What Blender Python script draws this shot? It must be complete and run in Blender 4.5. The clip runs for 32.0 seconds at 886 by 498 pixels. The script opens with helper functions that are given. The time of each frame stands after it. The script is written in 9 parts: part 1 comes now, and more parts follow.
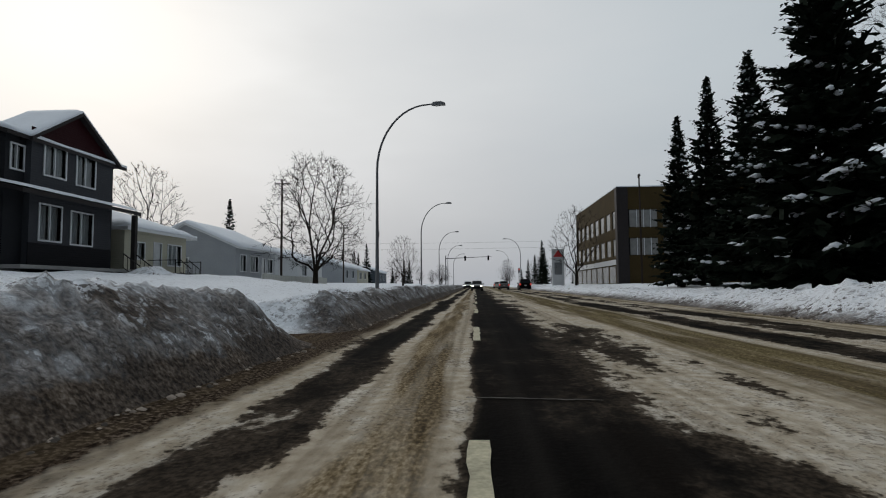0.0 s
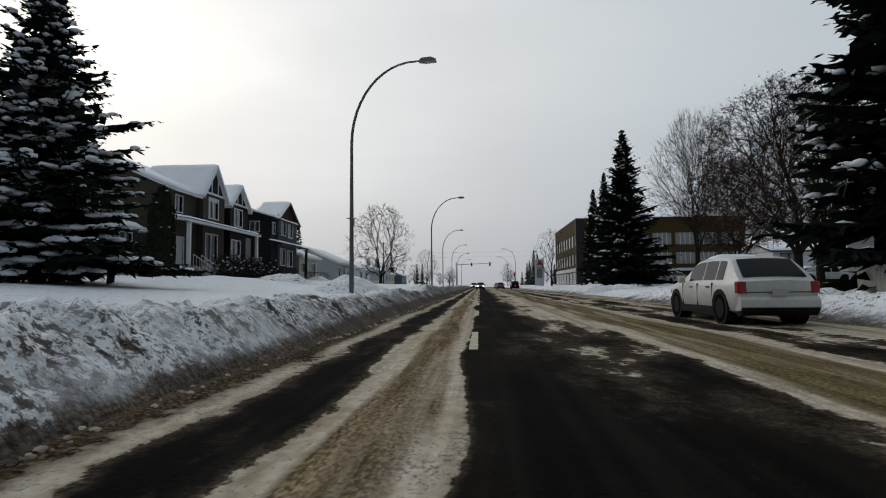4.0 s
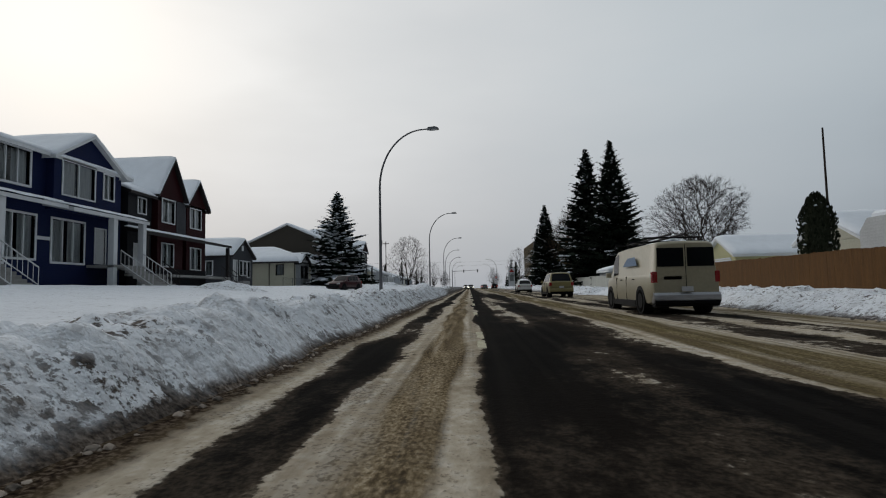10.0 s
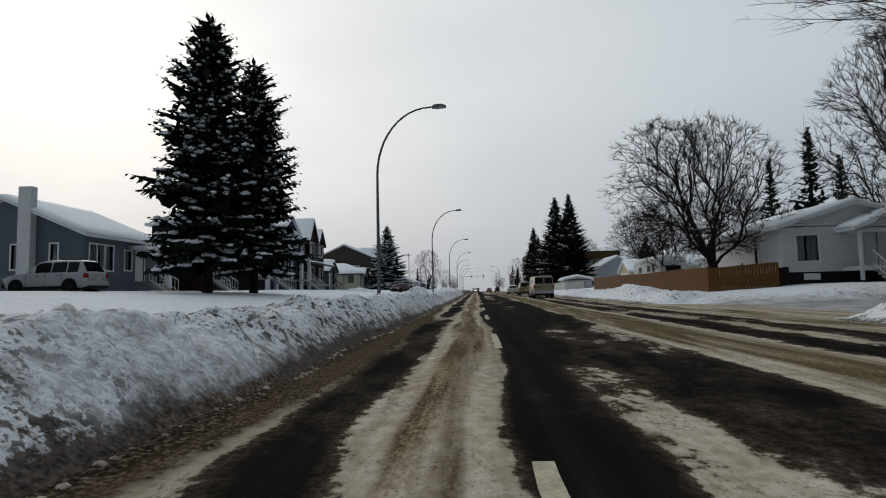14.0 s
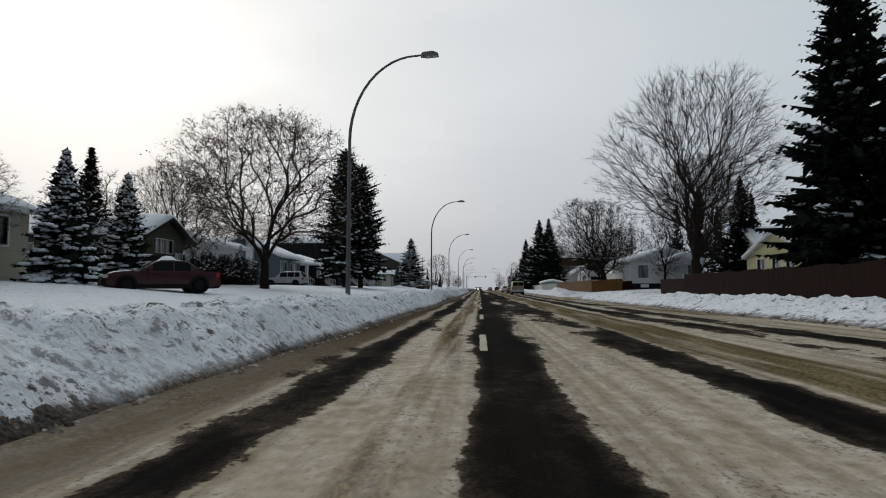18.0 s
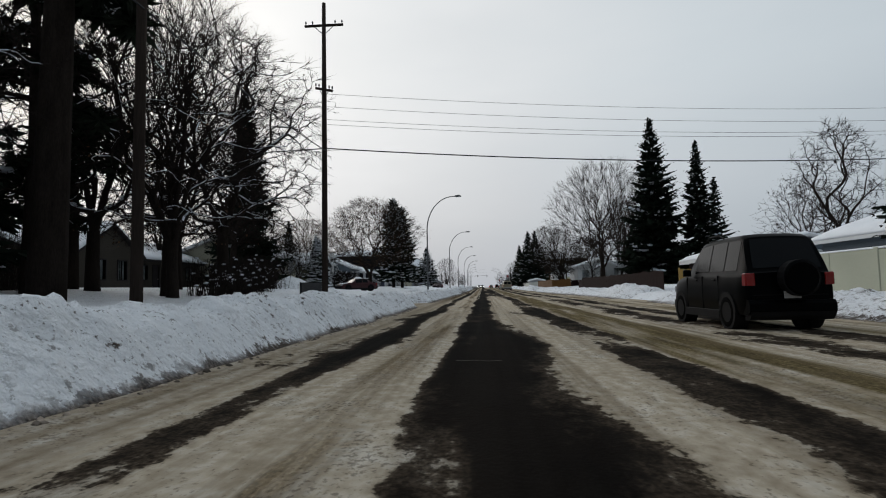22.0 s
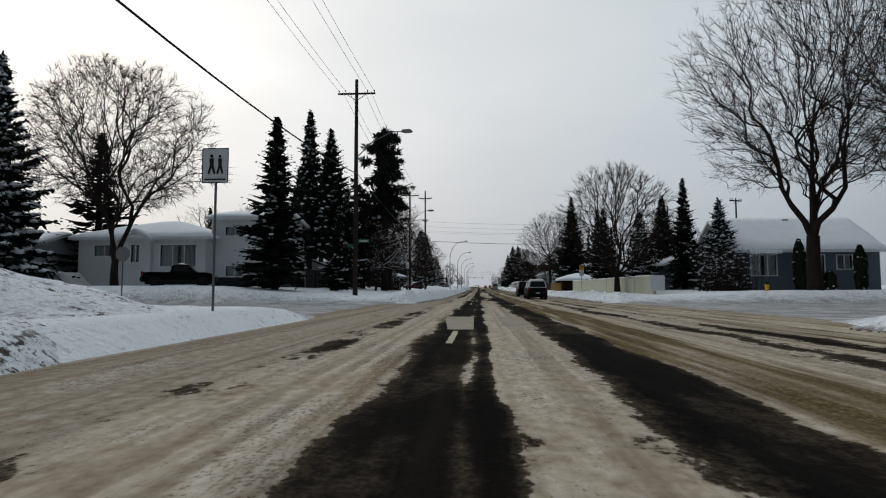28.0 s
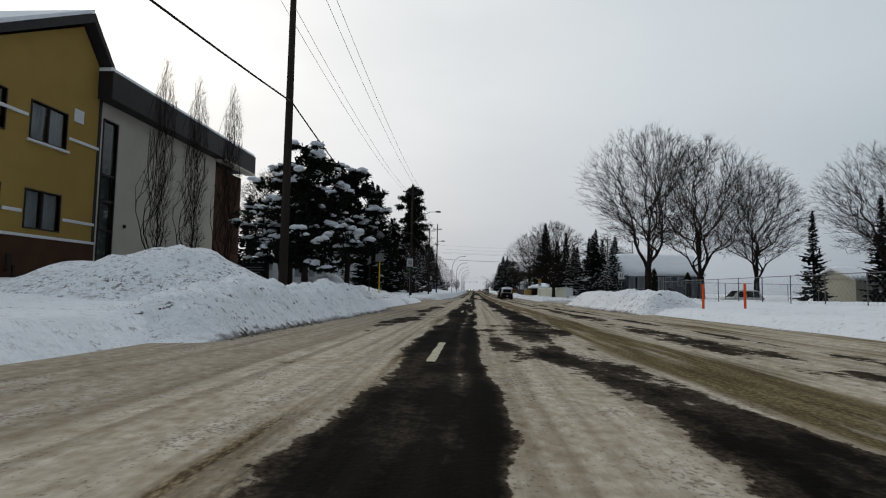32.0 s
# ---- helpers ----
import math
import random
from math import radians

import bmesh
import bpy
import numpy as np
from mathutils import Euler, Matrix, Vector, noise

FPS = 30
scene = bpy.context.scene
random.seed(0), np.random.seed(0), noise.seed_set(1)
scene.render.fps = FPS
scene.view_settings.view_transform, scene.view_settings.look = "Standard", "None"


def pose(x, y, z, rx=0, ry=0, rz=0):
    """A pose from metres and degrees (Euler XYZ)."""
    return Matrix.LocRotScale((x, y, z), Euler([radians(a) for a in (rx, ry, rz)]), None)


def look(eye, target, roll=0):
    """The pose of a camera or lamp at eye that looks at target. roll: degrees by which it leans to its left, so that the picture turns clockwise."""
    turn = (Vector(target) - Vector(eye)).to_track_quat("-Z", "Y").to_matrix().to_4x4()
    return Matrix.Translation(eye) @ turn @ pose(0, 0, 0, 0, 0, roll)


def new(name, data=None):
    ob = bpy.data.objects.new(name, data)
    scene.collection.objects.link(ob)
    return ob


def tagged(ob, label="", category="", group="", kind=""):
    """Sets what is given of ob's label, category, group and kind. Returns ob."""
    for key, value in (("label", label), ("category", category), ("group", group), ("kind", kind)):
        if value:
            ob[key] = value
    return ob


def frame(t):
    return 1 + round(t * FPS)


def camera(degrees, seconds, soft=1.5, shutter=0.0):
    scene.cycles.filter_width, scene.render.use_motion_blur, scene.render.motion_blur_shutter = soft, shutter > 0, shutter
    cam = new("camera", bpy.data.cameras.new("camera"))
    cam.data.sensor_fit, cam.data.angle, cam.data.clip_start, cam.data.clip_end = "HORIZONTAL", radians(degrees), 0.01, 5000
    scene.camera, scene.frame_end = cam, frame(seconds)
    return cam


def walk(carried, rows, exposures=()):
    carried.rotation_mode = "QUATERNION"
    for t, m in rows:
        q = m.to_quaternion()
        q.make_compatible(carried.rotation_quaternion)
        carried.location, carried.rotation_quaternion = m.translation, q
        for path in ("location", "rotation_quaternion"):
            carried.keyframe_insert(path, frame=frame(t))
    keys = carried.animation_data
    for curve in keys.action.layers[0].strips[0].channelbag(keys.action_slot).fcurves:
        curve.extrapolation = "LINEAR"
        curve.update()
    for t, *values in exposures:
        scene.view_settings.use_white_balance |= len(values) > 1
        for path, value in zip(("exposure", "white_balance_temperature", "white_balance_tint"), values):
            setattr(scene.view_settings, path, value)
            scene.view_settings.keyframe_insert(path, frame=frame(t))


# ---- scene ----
EYE = 0.951
# the road's gentle rise and fall along its length: y, height
ROAD_Y = [-420.0, -300.0, -260.0, -220.0, -180.0, -140.0, -100.0, -60.0, -20.0, 20.0, 60.0, 140.0, 600.0]
ROAD_Z = [0.15, -0.0, -0.28, -0.489, -0.556, -0.461, -0.361, -0.16, 0.0, 0.123, 0.245, 0.488, 0.788]


def gy(y):
    return float(np.interp(y, ROAD_Y, ROAD_Z))


cam = camera(77.0, 32.0, soft=1.1, shutter=0.02)
# seconds, x, y, yaw, pitch, roll
PATH = [
    (0.0, -0.011, -0.000, 3.30, 3.83, 0.50),
    (0.5, 0.009, -4.297, 3.95, 4.21, 0.75),
    (1.0, 0.029, -8.592, 3.85, 4.12, 0.69),
    (1.5, 0.051, -12.888, 3.85, 3.98, 1.14),
    (2.0, 0.067, -17.194, 4.19, 4.10, 0.73),
    (2.5, 0.086, -21.528, 4.24, 3.69, 0.07),
    (3.0, 0.103, -25.895, 3.55, 4.11, 0.81),
    (3.5, 0.114, -30.292, 3.61, 3.92, 0.75),
    (5.5, 0.104, -48.395, 4.19, 4.12, 0.03),
    (6.0, 0.099, -52.893, 3.37, 4.42, 0.06),
    (6.5, 0.090, -57.369, 3.44, 3.67, 0.81),
    (7.0, 0.089, -61.830, 3.61, 4.29, 0.46),
    (7.5, 0.087, -66.297, 3.36, 4.07, 0.85),
    (8.0, 0.074, -70.782, 3.85, 3.99, -0.40),
    (8.5, 0.035, -75.288, 2.84, 3.81, -1.26),
    (9.0, -0.023, -79.826, 2.11, 3.90, -0.18),
    (9.5, -0.099, -84.400, 2.29, 4.16, 0.30),
    (10.0, -0.174, -89.016, 2.65, 4.10, 1.13),
    (10.5, -0.229, -93.667, 3.11, 4.09, 0.37),
    (11.0, -0.273, -98.323, 3.06, 4.99, 0.70),
    (11.5, -0.297, -102.967, 3.73, 4.51, 0.39),
    (12.0, -0.312, -107.580, 3.57, 4.56, -0.30),
    (12.5, -0.337, -112.160, 3.33, 4.85, -0.42),
    (13.0, -0.358, -116.706, 3.36, 4.04, -0.03),
    (13.5, -0.360, -121.220, 3.37, 3.73, 0.18),
    (14.0, -0.339, -125.704, 3.32, 4.46, 1.31),
    (14.5, -0.320, -130.172, 4.16, 3.97, 1.46),
    (16.5, -0.070, -147.611, 3.29, 4.04, -0.74),
    (17.0, -0.056, -152.096, 3.48, 4.12, -0.20),
    (17.5, -0.055, -156.616, 3.53, 4.54, -0.37),
    (18.0, -0.061, -161.192, 3.74, 4.25, 0.05),
    (18.5, -0.056, -165.830, 3.99, 5.07, -0.62),
    (19.0, -0.013, -170.547, 3.21, 4.02, -0.61),
    (19.5, 0.034, -175.357, 3.21, 4.07, 0.53),
    (20.0, 0.083, -180.262, 3.93, 4.19, 0.93),
    (20.5, 0.139, -185.247, 5.02, 4.54, 0.35),
    (21.0, 0.207, -190.277, 5.35, 4.53, -0.92),
    (21.5, 0.288, -195.333, 3.87, 4.06, -1.18),
    (22.0, 0.375, -200.418, 3.99, 4.07, 1.13),
    (22.5, 0.461, -205.518, 5.49, 3.77, -1.53),
    (23.0, 0.540, -210.623, 4.48, 4.12, -1.92),
    (23.5, 0.603, -215.727, 4.00, 3.92, -1.39),
    (24.0, 0.640, -220.824, 3.39, 3.97, -0.96),
    (24.5, 0.650, -225.923, 3.47, 3.98, 0.29),
    (25.0, 0.649, -231.026, 3.89, 3.72, -0.12),
    (25.5, 0.646, -236.126, 4.53, 4.05, 0.19),
    (27.5, 0.516, -256.408, 3.37, 4.49, 1.88),
    (28.0, 0.535, -261.454, 3.66, 3.95, 0.16),
    (28.5, 0.549, -266.505, 3.41, 4.29, 0.59),
    (29.0, 0.564, -271.568, 3.02, 4.46, 0.88),
    (29.5, 0.578, -276.644, 3.50, 4.38, 0.03),
    (30.0, 0.589, -281.732, 2.95, 4.26, 0.22),
    (30.5, 0.591, -286.827, 3.24, 3.98, -0.74),
    (31.0, 0.586, -291.924, 2.80, 4.30, -1.18),
    (31.5, 0.576, -297.019, 2.87, 4.38, -1.32),
    (32.0, 0.569, -302.117, 3.20, 4.21, -1.01),
]
walk(cam, [(t, pose(x, y, EYE + gy(y), 0, 0, yaw) @ pose(0, 0, 0, 90 + pitch) @ pose(0, 0, 0, 0, 0, -roll)) for t, x, y, yaw, pitch, roll in PATH],
     exposures=[(0.0, -0.36), (1.0, -0.2), (2.0, -0.22), (3.0, -0.28), (7.0, -0.22), (9.0, -0.4), (11.0, -0.36), (13.0, -0.24), (18.0, -0.22), (21.0, -0.3), (22.0, -0.16), (24.0, 0.0), (25.0, 0.0), (28.0, -0.2), (30.0, -0.32), (32.0, -0.15)])

# ---- light: overcast winter sky, brighter towards the low sun behind the cloud on the left ----
SUN_AZ, SUN_EL = radians(38), radians(24)  # azimuth turned left of straight ahead
SUN_DIR = Vector((-math.sin(SUN_AZ) * math.cos(SUN_EL), math.cos(SUN_AZ) * math.cos(SUN_EL), math.sin(SUN_EL)))


def build_world():
    world = bpy.data.worlds.new("overcast_sky")
    scene.world = world
    world.use_nodes = True
    nt = world.node_tree
    nt.nodes.clear()
    N, L = nt.nodes.new, nt.links.new
    out, bg = N("ShaderNodeOutputWorld"), N("ShaderNodeBackground")
    sky = N("ShaderNodeTexSky")
    sky.sky_type, sky.sun_disc = "NISHITA", False
    sky.sun_elevation, sky.sun_rotation = SUN_EL, -SUN_AZ
    sky.dust_density, sky.air_density, sky.ozone_density = 4.0, 1.2, 1.0
    tc = N("ShaderNodeTexCoord")
    dot = N("ShaderNodeVectorMath")
    dot.operation = "DOT_PRODUCT"
    dot.inputs[1].default_value = SUN_DIR
    L(tc.outputs["Generated"], dot.inputs[0])
    ramp = N("ShaderNodeValToRGB")
    e = ramp.color_ramp.elements
    e[0].position, e[0].color = 0.0, (0.25, 0.29, 0.33, 1)
    e[1].position, e[1].color = 1.0, (1.06, 1.08, 1.09, 1)
    for p, c in ((0.40, (0.43, 0.49, 0.54)), (0.55, (0.60, 0.67, 0.72)), (0.70, (0.70, 0.76, 0.80)), (0.86, (0.83, 0.86, 0.88)), (0.95, (0.95, 0.97, 0.98))):
        k = e.new(p)
        k.color = (*c, 1)
    mp = N("ShaderNodeMapRange")
    mp.inputs[1].default_value, mp.inputs[2].default_value = -0.4, 1.0
    L(dot.outputs["Value"], mp.inputs[0])
    # soft unevenness of the cloud layer
    mapn = N("ShaderNodeMapping")
    mapn.inputs["Scale"].default_value = (1.0, 1.0, 3.2)
    L(tc.outputs["Generated"], mapn.inputs[0])
    ns = N("ShaderNodeTexNoise")
    ns.inputs["Scale"].default_value, ns.inputs["Detail"].default_value = 1.7, 4.0
    L(mapn.outputs[0], ns.inputs[0])
    ma = N("ShaderNodeMath")
    ma.operation = "MULTIPLY_ADD"
    ma.inputs[1].default_value, ma.inputs[2].default_value = 0.24, -0.12
    L(ns.outputs["Fac"], ma.inputs[0])
    ad = N("ShaderNodeMath")
    L(mp.outputs[0], ad.inputs[0])
    L(ma.outputs[0], ad.inputs[1])
    L(ad.outputs[0], ramp.inputs[0])
    sc = N("ShaderNodeVectorMath")
    sc.operation = "SCALE"
    sc.inputs["Scale"].default_value = 0.10
    L(sky.outputs[0], sc.inputs[0])
    mix = N("ShaderNodeMix")
    mix.data_type = "RGBA"
    mix.inputs[0].default_value = 0.94
    L(sc.outputs[0], mix.inputs[6])
    L(ramp.outputs[0], mix.inputs[7])
    # thicker, slightly mauve cloud low over the horizon
    sep = N("ShaderNodeSeparateXYZ")
    L(tc.outputs["Generated"], sep.inputs[0])
    low = N("ShaderNodeValToRGB")
    f = low.color_ramp.elements
    f[0].position, f[0].color = 0.0, (0.70, 0.70, 0.735, 1)
    f[1].position, f[1].color = 0.34, (1, 1, 1, 1)
    k = f.new(0.10)
    k.color = (0.80, 0.80, 0.82, 1)
    L(sep.outputs[2], low.inputs[0])
    dim = N("ShaderNodeMix")
    dim.data_type, dim.blend_type = "RGBA", "MULTIPLY"
    dim.inputs[0].default_value = 1.0
    L(mix.outputs[2], dim.inputs[6])
    L(low.outputs[0], dim.inputs[7])
    L(dim.outputs[2], bg.inputs[0])
    bg.inputs[1].default_value = 1.0
    L(bg.outputs[0], out.inputs[0])


build_world()
sun = new("sun", bpy.data.lights.new("sun", "SUN"))
sun.data.energy, sun.data.angle, sun.data.color = 0.55, radians(25), (1.0, 0.95, 0.9)
sun.matrix_world = look((0, 0, 60), Vector((0, 0, 60)) - SUN_DIR)

# ---- materials ----


class Mat:
    """A node material: base colour varied by two scales of noise, with bump."""

    def __init__(self, name, color, rough=0.8, metal=0.0, vary=0.25, scale=3.0, fine=40.0, bump=0.2, bump_d=0.01, spec=0.3, stretch=(1, 1, 1), island=0.0):
        self.m = bpy.data.materials.new(name)
        self.m.use_nodes = True
        nt = self.nt = self.m.node_tree
        self.b = nt.nodes["Principled BSDF"]
        self.b.inputs["Roughness"].default_value = rough
        self.b.inputs["Metallic"].default_value = metal
        self.b.inputs["Specular IOR Level"].default_value = spec if max(color) > 0.06 or rough < 0.5 else spec * 0.3
        N, L = nt.nodes.new, nt.links.new
        self.N, self.L = N, L
        geo = N("ShaderNodeNewGeometry")
        self.geo = geo
        mp = N("ShaderNodeMapping")
        mp.inputs["Scale"].default_value = stretch
        L(geo.outputs["Position"], mp.inputs[0])
        self.pos = mp.outputs[0]
        n1, n2 = self.noise(scale, 4), self.noise(fine, 3)
        mixn = N("ShaderNodeMath")
        mixn.operation = "MULTIPLY_ADD"
        mixn.inputs[1].default_value = 0.5
        L(n2, mixn.inputs[0])
        h = N("ShaderNodeMath")
        h.operation = "MULTIPLY"
        h.inputs[1].default_value = 0.5
        L(n1, h.inputs[0])
        L(h.outputs[0], mixn.inputs[2])
        self.fac = mixn.outputs[0]
        if island:
            a = N("ShaderNodeMath")
            a.operation = "MULTIPLY_ADD"
            a.inputs[1].default_value, a.inputs[2].default_value = island, -island / 2
            L(geo.outputs["Random Per Island"], a.inputs[0])
            s = N("ShaderNodeMath")
            L(self.fac, s.inputs[0])
            L(a.outputs[0], s.inputs[1])
            self.fac = s.outputs[0]
        r = N("ShaderNodeValToRGB")
        e = r.color_ramp.elements
        lo = [max(0.0, c * (1 - vary)) for c in color]
        hi = [min(1.0, c * (1 + vary)) for c in color]
        e[0].position, e[0].color = 0.3, (*lo, 1)
        e[1].position, e[1].color = 0.7, (*hi, 1)
        L(self.fac, r.inputs[0])
        self.col = r.outputs[0]
        L(self.col, self.b.inputs["Base Color"])
        self.bump_n = None
        if bump:
            bp = N("ShaderNodeBump")
            bp.inputs["Strength"].default_value, bp.inputs["Distance"].default_value = bump, bump_d
            L(self.fac, bp.inputs["Height"])
            L(bp.outputs[0], self.b.inputs["Normal"])
            self.bump_n = bp

    def noise(self, scale, detail=3, vec=None, rough=0.5):
        n = self.N("ShaderNodeTexNoise")
        n.inputs["Roughness"].default_value = rough
        n.inputs["Scale"].default_value, n.inputs["Detail"].default_value = scale, detail
        self.L(vec or self.pos, n.inputs[0])
        return n.outputs["Fac"]

    def math(self, op, a, b=0.0, c=None):
        n = self.N("ShaderNodeMath")
        n.operation = op
        for i, v in enumerate((a, b) if c is None else (a, b, c)):
            if isinstance(v, (int, float)):
                n.inputs[i].default_value = v
            else:
                self.L(v, n.inputs[i])
        return n.outputs[0]

    def mixc(self, fac, a, b):
        n = self.N("ShaderNodeMix")
        n.data_type = "RGBA"
        for i, v in ((0, fac), (6, a), (7, b)):
            if isinstance(v, tuple):
                n.inputs[i].default_value = (*v, 1)
            elif isinstance(v, (int, float)):
                n.inputs[i].default_value = v
            else:
                self.L(v, n.inputs[i])
        return n.outputs[2]

    def ramp(self, fac, stops, interp="LINEAR"):
        r = self.N("ShaderNodeValToRGB")
        r.color_ramp.interpolation = interp
        e = r.color_ramp.elements
        while len(e) > 1:
            e.remove(e[-1])
        for i, (p, c) in enumerate(stops):
            k = e[0] if i == 0 else e.new(p)
            k.position = p
            k.color = (*c, 1) if isinstance(c, tuple) else (c, c, c, 1)
        self.L(fac, r.inputs[0])
        return r.outputs[0]


def siding(name, color, pitch=0.13, vary=0.12):
    """Horizontal lap siding: real colour, with the laps as relief."""
    k = Mat(name, color, rough=0.6, vary=vary, scale=0.6, fine=9, bump=0, spec=0.3)
    sep = k.N("ShaderNodeSeparateXYZ")
    k.L(k.geo.outputs["Position"], sep.inputs[0])
    saw = k.math("FRACT", k.math("DIVIDE", sep.outputs[2], pitch))
    bp = k.N("ShaderNodeBump")
    bp.inputs["Strength"].default_value, bp.inputs["Distance"].default_value = 0.6, 0.02
    k.L(k.math("POWER", saw, 3.0), bp.inputs["Height"])
    k.L(bp.outputs[0], k.b.inputs["Normal"])
    return k.m


def stonework(name):
    k = Mat(name, (0.22, 0.21, 0.2), vary=0.3, bump=0)
    v = k.N("ShaderNodeTexVoronoi")
    v.inputs["Scale"].default_value = 3.2
    mp = k.N("ShaderNodeMapping")
    mp.inputs["Scale"].default_value = (1, 1, 1.9)
    k.L(k.geo.outputs["Position"], mp.inputs[0])
    k.L(mp.outputs[0], v.inputs[0])
    k.L(k.mixc(0.5, k.col, k.ramp(v.outputs["Color"], [(0.0, (0.1, 0.1, 0.1)), (1.0, (0.36, 0.34, 0.32))])), k.b.inputs["Base Color"])
    bp = k.N("ShaderNodeBump")
    bp.inputs["Strength"].default_value, bp.inputs["Distance"].default_value = 0.6, 0.03
    bp.invert = True
    k.L(v.outputs["Distance"], bp.inputs["Height"])
    k.L(bp.outputs[0], k.b.inputs["Normal"])
    return k.m


def glass_pane():
    m = bpy.data.materials.new("window_glass")
    m.use_nodes = True
    nt = m.node_tree
    nt.nodes.clear()
    N, L = nt.nodes.new, nt.links.new
    o, mx, tr, gl, fr = N("ShaderNodeOutputMaterial"), N("ShaderNodeMixShader"), N("ShaderNodeBsdfTransparent"), N("ShaderNodeBsdfGlossy"), N("ShaderNodeFresnel")
    tr.inputs[0].default_value = (0.72, 0.76, 0.76, 1)
    gl.inputs["Roughness"].default_value = 0.03
    fr.inputs[0].default_value = 1.6
    L(fr.outputs[0], mx.inputs[0])
    L(tr.outputs[0], mx.inputs[1])
    L(gl.outputs[0], mx.inputs[2])
    L(mx.outputs[0], o.inputs[0])
    return m


def glow(name, color, power):
    m = bpy.data.materials.new(name)
    m.use_nodes = True
    b = m.node_tree.nodes["Principled BSDF"]
    b.inputs["Base Color"].default_value = (*color, 1)
    b.inputs["Emission Color"].default_value = (*color, 1)
    b.inputs["Emission Strength"].default_value = power
    return m


def snow_material(name, dirty=0.0, tint=(0.84, 0.865, 0.90)):
    """Snow; where the mesh carries a 'dirt' value it is mixed with road sand and grit."""
    k = Mat(name, tint, rough=0.8, vary=0.07, scale=1.2, fine=18, bump=0.5 if dirty else 0.3, bump_d=0.05, spec=0.15)
    if dirty:
        at = k.N("ShaderNodeAttribute")
        at.attribute_name = "dirt"
        n, n2, n3 = k.noise(1.7, 5), k.noise(6.5, 6), k.noise(24.0, 4)
        d = k.math("ADD", at.outputs["Fac"], k.math("MULTIPLY_ADD", n, 1.1, -0.55))
        d = k.math("ADD", d, k.math("MULTIPLY_ADD", n2, 1.5, -0.75))
        soft = k.ramp(d, [(0.18, 0.0), (0.40, 0.30), (0.62, 0.80), (0.90, 1.0)])
        mixed = k.math("ADD", k.math("MULTIPLY", n3, 0.6), k.math("MULTIPLY", n2, 0.4))
        brown = k.ramp(mixed, [(0.36, (0.020, 0.014, 0.010)), (0.47, (0.070, 0.048, 0.032)), (0.56, (0.17, 0.128, 0.094)), (0.68, (0.36, 0.31, 0.265))])
        grey = k.ramp(mixed, [(0.36, (0.045, 0.040, 0.038)), (0.45, (0.18, 0.168, 0.162)), (0.54, (0.42, 0.405, 0.40)), (0.66, (0.70, 0.70, 0.715))])
        dirt = k.mixc(k.ramp(at.outputs["Fac"], [(0.45, 0.0), (0.85, 1.0)]), grey, brown)
        # clods and grit thrown up by the plough: dark, ragged, in clusters
        n4, n5 = k.noise(6.0, 10, rough=0.68), k.noise(17.0, 6, rough=0.6)
        some = k.ramp(k.noise(0.9, 4), [(0.38, 0.25), (0.60, 1.0)])
        clod = k.ramp(k.math("ADD", n4, k.math("MULTIPLY", at.outputs["Fac"], 0.20)), [(0.575, 0.0), (0.62, 1.0)])
        speck = k.ramp(k.math("ADD", n5, k.math("MULTIPLY", at.outputs["Fac"], 0.20)), [(0.61, 0.0), (0.66, 0.9)])
        grit = k.math("MULTIPLY", k.math("MAXIMUM", clod, speck), some)
        c = k.mixc(k.math("MULTIPLY", soft, dirty), k.col, dirt)
        c = k.mixc(k.math("MULTIPLY", grit, min(1.0, dirty)), c, k.ramp(n3, [(0.35, (0.018, 0.014, 0.012)), (0.65, (0.11, 0.088, 0.072))]))
        k.L(c, k.b.inputs["Base Color"])
        bp = k.N("ShaderNodeBump")
        bp.inputs["Strength"].default_value, bp.inputs["Distance"].default_value = 0.75, 0.12
        k.L(k.math("ADD", n2, k.math("MULTIPLY", n3, 0.3)), bp.inputs["Height"])
        k.L(bp.outputs[0], k.b.inputs["Normal"])
    return k.m


